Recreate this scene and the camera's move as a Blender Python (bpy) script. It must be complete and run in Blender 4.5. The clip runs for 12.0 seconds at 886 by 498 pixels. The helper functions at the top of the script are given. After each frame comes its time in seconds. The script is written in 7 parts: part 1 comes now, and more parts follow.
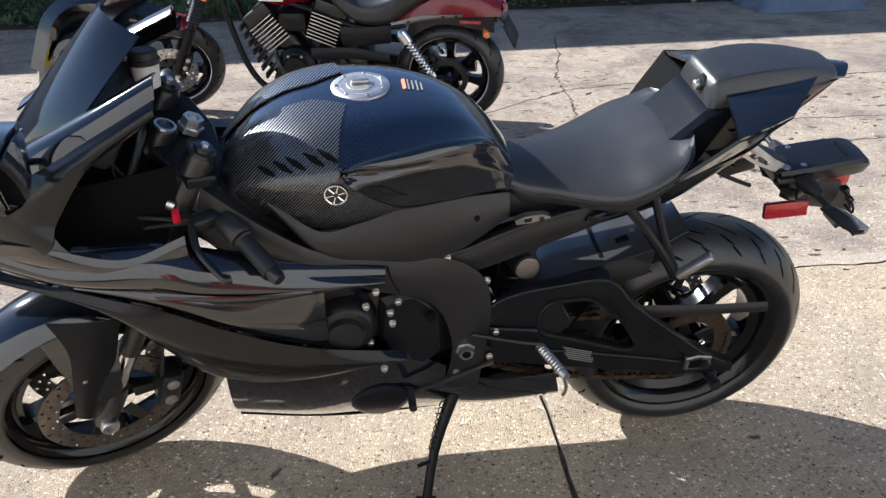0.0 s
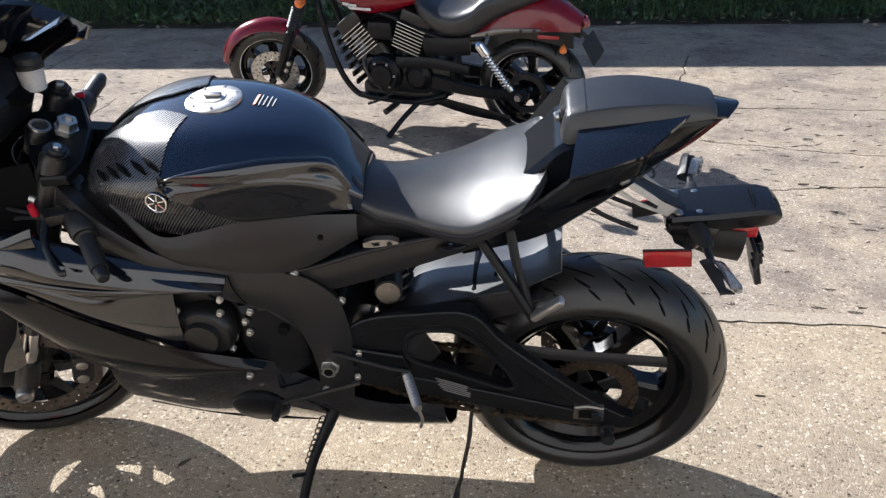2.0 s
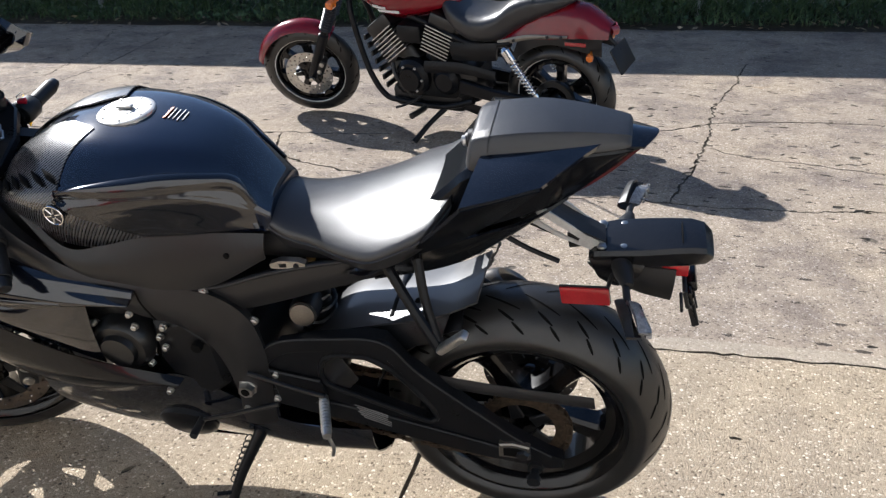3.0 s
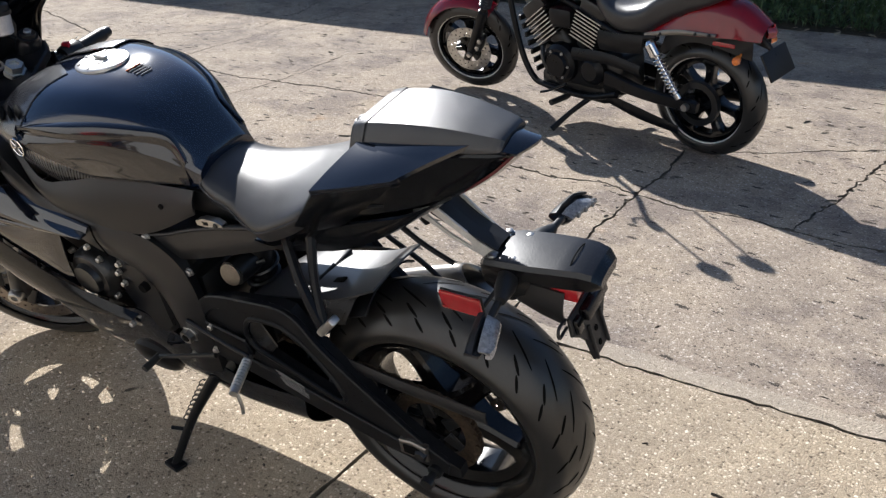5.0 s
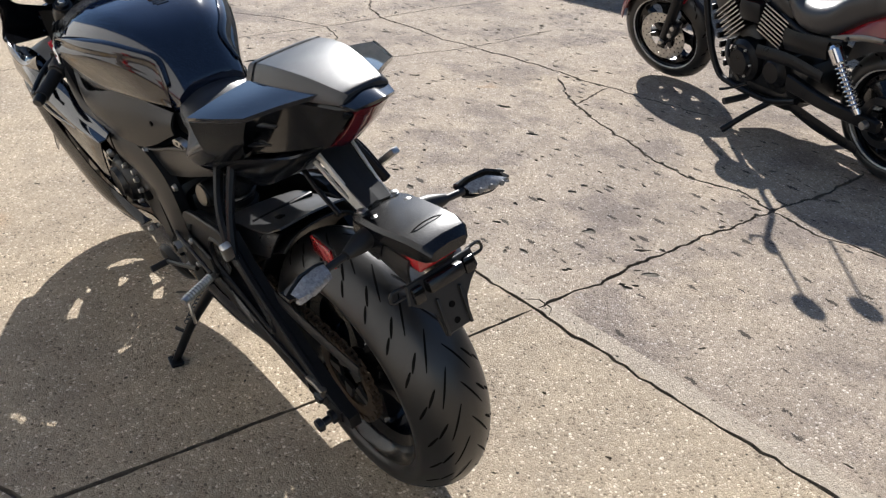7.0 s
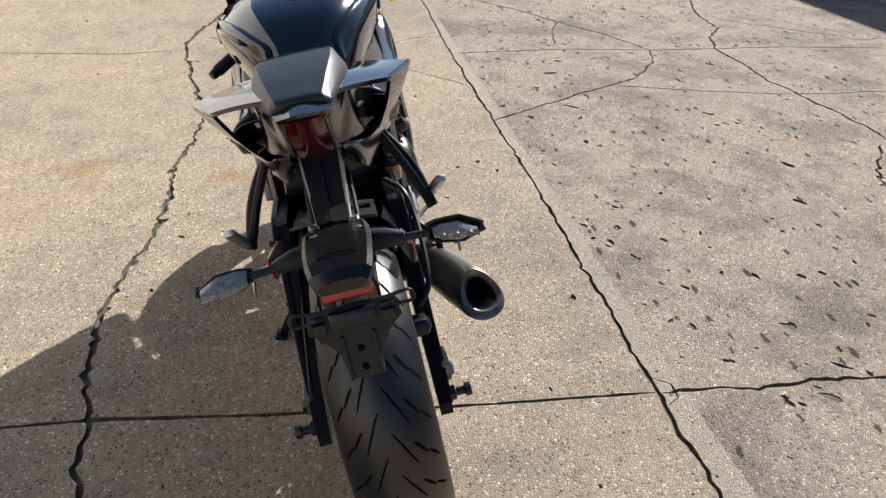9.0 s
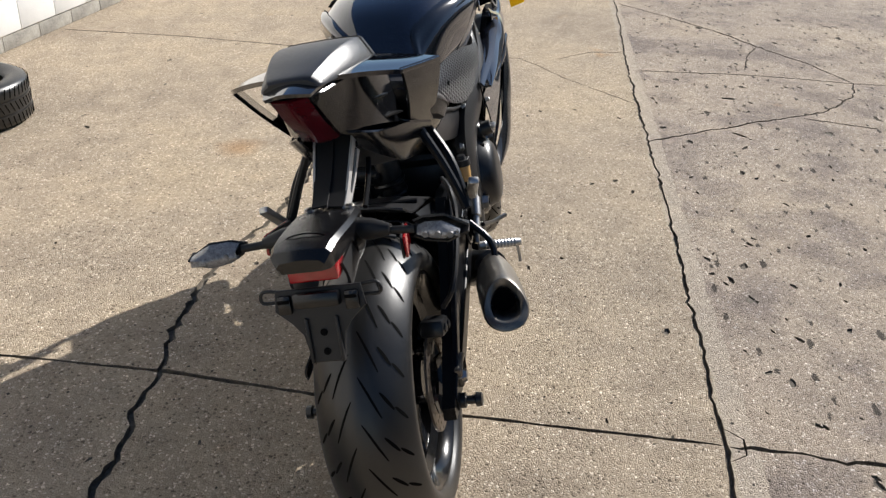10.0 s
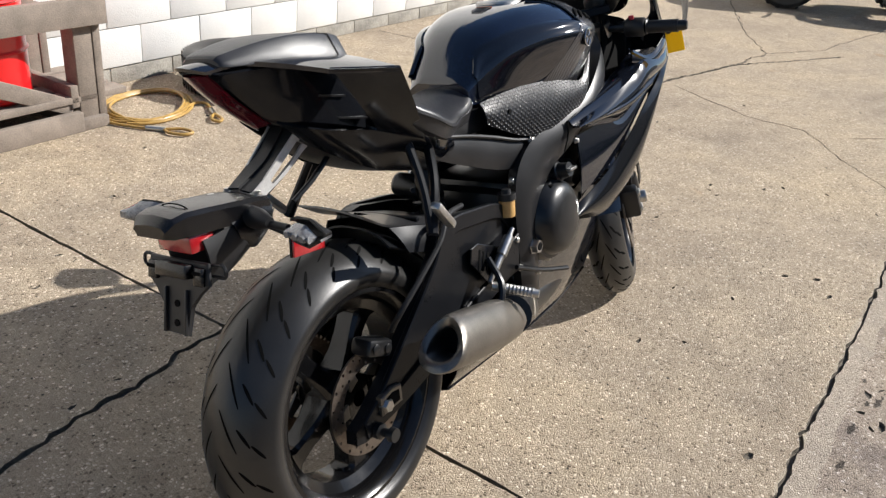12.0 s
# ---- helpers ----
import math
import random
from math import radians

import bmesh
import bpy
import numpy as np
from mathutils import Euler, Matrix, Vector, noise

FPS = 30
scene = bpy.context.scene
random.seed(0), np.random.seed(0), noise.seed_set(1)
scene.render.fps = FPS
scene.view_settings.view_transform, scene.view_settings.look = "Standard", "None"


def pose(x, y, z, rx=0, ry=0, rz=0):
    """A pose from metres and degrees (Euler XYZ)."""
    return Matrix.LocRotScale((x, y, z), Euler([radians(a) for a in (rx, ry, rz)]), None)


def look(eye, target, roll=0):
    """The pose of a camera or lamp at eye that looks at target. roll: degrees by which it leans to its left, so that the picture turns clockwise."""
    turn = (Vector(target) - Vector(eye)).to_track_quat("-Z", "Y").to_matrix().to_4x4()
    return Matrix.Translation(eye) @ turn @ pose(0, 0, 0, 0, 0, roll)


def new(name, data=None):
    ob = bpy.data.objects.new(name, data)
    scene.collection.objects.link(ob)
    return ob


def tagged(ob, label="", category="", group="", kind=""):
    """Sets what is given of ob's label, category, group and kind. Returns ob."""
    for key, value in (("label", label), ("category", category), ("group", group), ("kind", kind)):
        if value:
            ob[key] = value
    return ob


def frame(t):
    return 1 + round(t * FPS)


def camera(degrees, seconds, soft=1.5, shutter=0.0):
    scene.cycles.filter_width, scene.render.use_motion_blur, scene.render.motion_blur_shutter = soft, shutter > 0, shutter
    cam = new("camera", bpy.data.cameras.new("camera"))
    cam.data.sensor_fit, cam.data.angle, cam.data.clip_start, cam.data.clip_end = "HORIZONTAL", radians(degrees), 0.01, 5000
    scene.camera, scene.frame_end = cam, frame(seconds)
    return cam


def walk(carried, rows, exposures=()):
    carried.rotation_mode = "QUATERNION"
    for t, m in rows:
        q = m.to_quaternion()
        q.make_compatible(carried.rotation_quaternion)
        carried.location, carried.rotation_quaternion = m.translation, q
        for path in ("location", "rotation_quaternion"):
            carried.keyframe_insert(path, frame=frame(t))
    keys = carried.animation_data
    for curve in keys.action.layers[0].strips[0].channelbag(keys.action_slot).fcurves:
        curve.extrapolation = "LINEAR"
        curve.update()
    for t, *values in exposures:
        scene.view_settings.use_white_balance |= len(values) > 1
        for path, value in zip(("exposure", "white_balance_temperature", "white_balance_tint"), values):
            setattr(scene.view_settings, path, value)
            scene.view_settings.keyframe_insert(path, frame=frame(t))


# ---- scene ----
cam = camera(56.4, 12.0, soft=1.35)
METRES, EYE, TILT, LEAN, TURN = 4.184, 1.373, 0.0, 0.0, 0.0
ROWS = [
    (0.0, 0.0, 0.0, 0.0, -0.23, -25.56, 0.48),
    (0.5, 0.042, 0.0175, 0.0047, 1.15, -25.32, 0.63),
    (1.0, 0.078, 0.0235, 0.0034, 3.4, -24.81, 0.65),
    (1.5, 0.1227, 0.022, 0.0026, 10.08, -24.63, 0.02),
    (2.0, 0.1594, 0.0277, 0.0022, 13.97, -24.87, 1.07),
    (2.5, 0.197, 0.0536, 0.0033, 17.09, -24.8, 0.29),
    (3.0, 0.2275, 0.0715, 0.0046, 20.05, -24.88, 1.17),
    (5.0, 0.3483, 0.1509, 0.0038, 38.25, -26.13, -0.37),
    (5.5, 0.3812, 0.176, 0.0012, 43.58, -26.36, 0.05),
    (6.0, 0.4188, 0.2002, 0.0021, 49.07, -27.12, -0.66),
    (6.5, 0.4402, 0.233, -0.0004, 53.62, -27.61, -1.32),
    (8.5, 0.49, 0.3915, -0.0002, 81.2, -28.35, -2.96),
    (9.0, 0.4729, 0.4379, 0.0024, 88.26, -28.08, -2.57),
    (9.5, 0.4646, 0.478, -0.0008, 95.83, -27.53, -1.7),
    (10.0, 0.46, 0.5238, -0.0018, 104.44, -27.87, -2.63),
    (10.5, 0.4429, 0.5581, -0.0036, 109.83, -27.96, -3.18),
    (11.0, 0.4131, 0.5932, -0.0018, 115.4, -27.25, -4.6),
    (11.5, 0.3844, 0.6278, -0.0048, 123.33, -26.9, -4.53),
    (12.0, 0.3616, 0.6708, -0.005, 131.95, -27.13, -5.1),
]
walk(cam, [(t, pose(0, 0, EYE, TILT, LEAN, TURN) @ pose(METRES * x, METRES * y, METRES * z, 90 + pitch, roll, yaw)) for t, x, y, z, yaw, pitch, roll in ROWS],
     exposures=[(0.0, 1.25, 5880, 10), (1.5, 1.15, 5920, 10), (3.0, 0.92, 5980, 10), (6.0, 0.81, 6100, 10), (8.5, 0.7, 6240, 10), (9.5, 0.50, 6280, 10), (10.5, 0.49, 6280, 10), (12.0, 0.60, 6280, 10)])
SUN_FROM = Vector((-1.25, 0.68, 1.0)).normalized()


# ---- light ----
def build_light():
    world = bpy.data.worlds.new("sky")
    world.use_nodes = True
    scene.world = world
    nt = world.node_tree
    sky = nt.nodes.new("ShaderNodeTexSky")
    sky.sky_type, sky.sun_disc = "NISHITA", False
    sky.sun_elevation = math.asin(SUN_FROM.z)
    sky.sun_rotation = math.atan2(SUN_FROM.x, SUN_FROM.y) % (2 * math.pi)
    sky.air_density, sky.dust_density, sky.ozone_density = 1.0, 0.3, 2.5
    nt.links.new(sky.outputs[0], nt.nodes["Background"].inputs[0])
    nt.nodes["Background"].inputs[1].default_value = 0.062
    lamp = bpy.data.lights.new("sun", "SUN")
    lamp.energy, lamp.angle, lamp.color = 5.0, radians(0.53), (1.0, 0.945, 0.87)
    sun = new("sun", lamp)
    sun.matrix_world = look(SUN_FROM * 30, (0, 0, 0))


build_light()


# ---- materials ----
def node(nt, kind, **sets):
    n = nt.nodes.new(kind)
    for key, value in sets.items():
        n.inputs[key].default_value = value
    return n


def mat(name, color, rough=0.5, metal=0.0, var=0.12, scale=30.0, fine=300.0, bump=0.0, coat=0.0, rvar=0.1, spec=0.5, trans=0.0):
    """A surface with colour and gloss that vary at two scales, and a fine relief."""
    m = bpy.data.materials.new(name)
    m.use_nodes = True
    nt = m.node_tree
    b = nt.nodes["Principled BSDF"]
    tc = nt.nodes.new("ShaderNodeTexCoord")
    big = node(nt, "ShaderNodeTexNoise", Scale=scale, Detail=3.0, Roughness=0.6)
    small = node(nt, "ShaderNodeTexNoise", Scale=fine, Detail=2.0)
    for n in (big, small):
        nt.links.new(tc.outputs["Object"], n.inputs["Vector"])
    mix = nt.nodes.new("ShaderNodeMath")
    mix.operation = "MULTIPLY_ADD"
    mix.inputs[1].default_value = 0.6
    nt.links.new(big.outputs[0], mix.inputs[0])
    part_small = nt.nodes.new("ShaderNodeMath")
    part_small.operation = "MULTIPLY"
    part_small.inputs[1].default_value = 0.4
    nt.links.new(small.outputs[0], part_small.inputs[0])
    nt.links.new(part_small.outputs[0], mix.inputs[2])
    ramp = nt.nodes.new("ShaderNodeValToRGB")
    lo, hi = [max(0.0, c * (1 - 2 * var)) for c in color], [min(1.0, c * (1 + 2 * var)) for c in color]
    ramp.color_ramp.elements[0].position, ramp.color_ramp.elements[1].position = 0.25, 0.75
    ramp.color_ramp.elements[0].color, ramp.color_ramp.elements[1].color = (*lo, 1), (*hi, 1)
    nt.links.new(mix.outputs[0], ramp.inputs[0])
    nt.links.new(ramp.outputs[0], b.inputs["Base Color"])
    rr = nt.nodes.new("ShaderNodeMapRange")
    rr.inputs[3].default_value, rr.inputs[4].default_value = max(0.02, rough - rvar), min(1.0, rough + rvar)
    nt.links.new(mix.outputs[0], rr.inputs[0])
    nt.links.new(rr.outputs[0], b.inputs["Roughness"])
    b.inputs["Metallic"].default_value = metal
    b.inputs["Specular IOR Level"].default_value = spec
    if coat:
        b.inputs["Coat Weight"].default_value, b.inputs["Coat Roughness"].default_value = coat, 0.04
    if trans:
        b.inputs["Transmission Weight"].default_value = trans
    if bump:
        bp = nt.nodes.new("ShaderNodeBump")
        bp.inputs["Strength"].default_value, bp.inputs["Distance"].default_value = 1.0, bump
        nt.links.new(small.outputs[0], bp.inputs["Height"])
        nt.links.new(bp.outputs[0], b.inputs["Normal"])
    return m


def mat_concrete():
    """Worn exposed-aggregate concrete: pale stones in sandy paste, pits, broad stains."""
    m = bpy.data.materials.new("concrete")
    m.use_nodes = True
    nt = m.node_tree
    b = nt.nodes["Principled BSDF"]
    tc = nt.nodes.new("ShaderNodeTexCoord")
    pos = tc.outputs["Object"]

    def tex(kind, **sets):
        n = node(nt, kind, **sets)
        nt.links.new(pos, n.inputs["Vector"])
        return n

    def ramp(src, stops):
        r = nt.nodes.new("ShaderNodeValToRGB")
        els = r.color_ramp.elements
        while len(els) < len(stops):
            els.new(0.5)
        for e, (p, c) in zip(els, stops):
            e.position, e.color = p, (*c, 1)
        nt.links.new(src, r.inputs[0])
        return r.outputs[0]

    def mixc(kind, f, a, bb):
        x = nt.nodes.new("ShaderNodeMix")
        x.data_type, x.blend_type = "RGBA", kind
        if isinstance(f, float):
            x.inputs[0].default_value = f
        else:
            nt.links.new(f, x.inputs[0])
        nt.links.new(a, x.inputs[6])
        if isinstance(bb, tuple):
            x.inputs[7].default_value = (*bb, 1)
        else:
            nt.links.new(bb, x.inputs[7])
        return x.outputs[2]

    stones = tex("ShaderNodeTexVoronoi", Scale=118.0)
    stone_edge = tex("ShaderNodeTexVoronoi", Scale=118.0)
    stone_edge.feature = "DISTANCE_TO_EDGE"
    grit = tex("ShaderNodeTexNoise", Scale=420.0, Detail=3.0)
    broad = tex("ShaderNodeTexNoise", Scale=0.9, Detail=5.0, Roughness=0.62)
    mid = tex("ShaderNodeTexNoise", Scale=7.0, Detail=4.0, Roughness=0.6)
    paste = ramp(grit.outputs[0], [(0.34, (0.23, 0.19, 0.14)), (0.66, (0.58, 0.50, 0.395))])
    hue = nt.nodes.new("ShaderNodeSeparateColor")
    nt.links.new(stones.outputs["Color"], hue.inputs[0])
    stone = ramp(hue.outputs[0], [(0.0, (0.13, 0.105, 0.08)), (0.24, (0.39, 0.325, 0.25)), (0.80, (0.56, 0.48, 0.38)), (1.0, (0.88, 0.81, 0.70))])
    mask = ramp(stone_edge.outputs["Distance"], [(0.06, (0, 0, 0)), (0.24, (1, 1, 1))])
    base = mixc("MIX", mask, paste, stone)
    stain = ramp(broad.outputs[0], [(0.3, (0.76, 0.73, 0.74)), (0.5, (1.0, 0.96, 0.94)), (0.7, (1.12, 1.06, 0.98))])
    base = mixc("MULTIPLY", 1.0, base, stain)
    stain2 = ramp(mid.outputs[0], [(0.3, (0.8, 0.79, 0.79)), (0.6, (1.05, 1.04, 1.03))])
    base = mixc("MULTIPLY", 0.7, base, stain2)
    # a smooth trowelled strip along the far side of the long joint
    xyz = nt.nodes.new("ShaderNodeSeparateXYZ")
    nt.links.new(pos, xyz.inputs[0])

    def calc(op, a, b=None, c=None):
        n = nt.nodes.new("ShaderNodeMath")
        n.operation = op
        for i, q in enumerate((a, b, c)):
            if q is None:
                continue
            if isinstance(q, float):
                n.inputs[i].default_value = q
            else:
                nt.links.new(q, n.inputs[i])
        return n.outputs[0]

    off = calc("SUBTRACT", calc("MULTIPLY_ADD", xyz.outputs[0], -0.128, xyz.outputs[1]), 2.52)
    off = calc("MULTIPLY_ADD", mid.outputs[0], 0.05, off)
    strip = calc("MULTIPLY", calc("GREATER_THAN", off, 0.02), calc("LESS_THAN", off, 0.10))
    rough_slab = calc("GREATER_THAN", off, 0.10)
    base = mixc("MIX", calc("MULTIPLY", strip, 0.38), base, (0.47, 0.415, 0.34))
    base = mixc("MULTIPLY", calc("MULTIPLY", rough_slab, 1.0), base, (0.95, 0.96, 0.985))
    blotch = tex("ShaderNodeTexNoise", Scale=2.1, Detail=5.0, Roughness=0.7)
    dark = ramp(blotch.outputs[0], [(0.48, (0, 0, 0)), (0.60, (0.9, 0.9, 0.9))])
    base = mixc("MULTIPLY", calc("MULTIPLY", dark, rough_slab), base, (0.64, 0.64, 0.69))
    near_slab = calc("LESS_THAN", off, 0.03)
    base = mixc("MULTIPLY", near_slab, base, (1.03, 1.03, 0.985))
    # rust marks
    rust = tex("ShaderNodeTexNoise", Scale=2.3, Detail=3.0, Roughness=0.6)
    rustm = ramp(rust.outputs[0], [(0.68, (0, 0, 0)), (0.76, (0.5, 0.5, 0.5))])
    base = mixc("MULTIPLY", rustm, base, (1.0, 0.72, 0.45))
    # fine pits
    pit = tex("ShaderNodeTexVoronoi", Scale=21.0)
    pitn = tex("ShaderNodeTexNoise", Scale=60.0, Detail=2.0)
    warp = nt.nodes.new("ShaderNodeMath")
    warp.operation = "MULTIPLY_ADD"
    warp.inputs[1].default_value = 0.35
    nt.links.new(pitn.outputs[0], warp.inputs[0])
    nt.links.new(pit.outputs["Distance"], warp.inputs[2])
    pitm = ramp(warp.outputs[0], [(0.215, (1, 1, 1)), (0.25, (0, 0, 0))])
    base = mixc("MIX", pitm, base, (0.06, 0.052, 0.042))
    # ragged spalls on the rough slab, two to four centimetres long
    stretch = nt.nodes.new("ShaderNodeMapping")
    stretch.inputs["Rotation"].default_value = (0, 0, 0.25)
    stretch.inputs["Scale"].default_value = (0.65, 1.7, 1.0)
    nt.links.new(pos, stretch.inputs[0])
    cells = node(nt, "ShaderNodeTexVoronoi", Scale=12.0)
    nt.links.new(stretch.outputs[0], cells.inputs["Vector"])
    pick = nt.nodes.new("ShaderNodeSeparateColor")
    nt.links.new(cells.outputs["Color"], pick.inputs[0])
    rag = tex("ShaderNodeTexNoise", Scale=85.0, Detail=4.0, Roughness=0.7)
    size = calc("MULTIPLY_ADD", pick.outputs[1], 0.24, 0.0)
    edge = calc("SUBTRACT", size, calc("MULTIPLY_ADD", calc("SUBTRACT", rag.outputs[0], 0.5), 0.6, cells.outputs["Distance"]))
    spall = calc("MULTIPLY", calc("MULTIPLY", calc("GREATER_THAN", edge, 0.0), calc("GREATER_THAN", pick.outputs[0], 0.15)), rough_slab)
    base = mixc("MIX", calc("MULTIPLY", spall, 0.9), base, (0.045, 0.037, 0.03))
    # brown drips beside the wild crack
    for sx, sy, sr in ((-1.23, 0.51, 0.13), (-1.22, 1.1, 0.11), (-1.75, 0.85, 0.09)):
        dx, dy = calc("SUBTRACT", xyz.outputs[0], sx), calc("SUBTRACT", xyz.outputs[1], sy)
        d2 = calc("POWER", calc("ADD", calc("MULTIPLY", dx, dx), calc("MULTIPLY", dy, dy)), 0.5)
        d2 = calc("MULTIPLY_ADD", mid.outputs[0], 0.14, d2)
        spot = nt.nodes.new("ShaderNodeMapRange")
        nt.links.new(d2, spot.inputs[0])
        spot.inputs[1].default_value, spot.inputs[2].default_value, spot.inputs[3].default_value, spot.inputs[4].default_value = sr + 0.07, sr - 0.03, 0.0, 0.5
        base = mixc("MULTIPLY", spot.outputs[0], base, (0.85, 0.55, 0.26))
    nt.links.new(base, b.inputs["Base Color"])
    b.inputs["Roughness"].default_value = 0.9
    b.inputs["Specular IOR Level"].default_value = 0.25
    h = nt.nodes.new("ShaderNodeMath")
    h.operation = "SUBTRACT"
    hm = nt.nodes.new("ShaderNodeMath")
    hm.operation = "MULTIPLY_ADD"
    hm.inputs[1].default_value = 0.35
    nt.links.new(mask, hm.inputs[0])
    nt.links.new(grit.outputs[0], hm.inputs[2])
    nt.links.new(hm.outputs[0], h.inputs[0])
    nt.links.new(calc("MULTIPLY_ADD", spall, 1.5, pitm), h.inputs[1])
    bp = nt.nodes.new("ShaderNodeBump")
    bp.inputs["Strength"].default_value, bp.inputs["Distance"].default_value = 0.9, 0.0045
    nt.links.new(h.outputs[0], bp.inputs["Height"])
    nt.links.new(bp.outputs[0], b.inputs["Normal"])
    return m


def mat_carbon():
    """Glossy film with a diagonal twill of fine dark and grey lines."""
    m = bpy.data.materials.new("carbon_twill")
    m.use_nodes = True
    nt = m.node_tree
    b = nt.nodes["Principled BSDF"]
    tc = nt.nodes.new("ShaderNodeTexCoord")
    mp = nt.nodes.new("ShaderNodeMapping")
    mp.inputs["Rotation"].default_value = (0.0, 0.75, 0.35)
    nt.links.new(tc.outputs["Object"], mp.inputs[0])
    w = node(nt, "ShaderNodeTexWave", Scale=70.0, Distortion=0.0)
    w.bands_direction = "X"
    nt.links.new(mp.outputs[0], w.inputs["Vector"])
    ramp = nt.nodes.new("ShaderNodeValToRGB")
    ramp.color_ramp.elements[0].position, ramp.color_ramp.elements[1].position = 0.45, 0.6
    ramp.color_ramp.elements[0].color, ramp.color_ramp.elements[1].color = (0.004, 0.005, 0.010, 1), (0.05, 0.05, 0.054, 1)
    nt.links.new(w.outputs[0], ramp.inputs[0])
    nt.links.new(ramp.outputs[0], b.inputs["Base Color"])
    rr = nt.nodes.new("ShaderNodeMapRange")
    rr.inputs[3].default_value, rr.inputs[4].default_value = 0.18, 0.45
    nt.links.new(w.outputs[0], rr.inputs[0])
    nt.links.new(rr.outputs[0], b.inputs["Roughness"])
    b.inputs["Coat Weight"].default_value, b.inputs["Coat Roughness"].default_value = 0.8, 0.06
    bp = nt.nodes.new("ShaderNodeBump")
    bp.inputs["Strength"].default_value, bp.inputs["Distance"].default_value = 0.6, 0.0006
    nt.links.new(w.outputs[0], bp.inputs["Height"])
    nt.links.new(bp.outputs[0], b.inputs["Normal"])
    return m


def mat_dimpled():
    """Satin black plastic with rows of small dimples."""
    m = mat("dimpled_black_plastic", (0.004, 0.004, 0.005), 0.32, var=0.15)
    nt = m.node_tree
    tc = nt.nodes.new("ShaderNodeTexCoord")
    turn = nt.nodes.new("ShaderNodeMapping")
    turn.inputs["Rotation"].default_value = (math.pi / 2, 0, 0)
    diag = nt.nodes.new("ShaderNodeMapping")
    diag.inputs["Rotation"].default_value, diag.inputs["Scale"].default_value = (0, 0, 0.785), (1, 1, 0)
    nt.links.new(tc.outputs["Object"], turn.inputs[0])
    nt.links.new(turn.outputs[0], diag.inputs[0])
    v = node(nt, "ShaderNodeTexVoronoi", Scale=105.0, Randomness=0.0)
    v.voronoi_dimensions = "2D"
    nt.links.new(diag.outputs[0], v.inputs["Vector"])
    r = nt.nodes.new("ShaderNodeMapRange")
    r.inputs[1].default_value, r.inputs[2].default_value = 0.25, 0.45
    nt.links.new(v.outputs["Distance"], r.inputs[0])
    bp = nt.nodes.new("ShaderNodeBump")
    bp.inputs["Strength"].default_value, bp.inputs["Distance"].default_value = 1.0, 0.0016
    nt.links.new(r.outputs[0], bp.inputs["Height"])
    nt.links.new(bp.outputs[0], nt.nodes["Principled BSDF"].inputs["Normal"])
    return m


def mat_tag():
    """Thin yellow paper that lets light through."""
    m = mat("yellow_paper", (0.85, 0.62, 0.01), 0.6, var=0.08)
    nt = m.node_tree
    thin = node(nt, "ShaderNodeBsdfTranslucent", Color=(0.9, 0.66, 0.02, 1))
    both = node(nt, "ShaderNodeMixShader", Fac=0.5)
    nt.links.new(nt.nodes["Principled BSDF"].outputs[0], both.inputs[1])
    nt.links.new(thin.outputs[0], both.inputs[2])
    nt.links.new(both.outputs[0], nt.nodes["Material Output"].inputs[0])
    return m


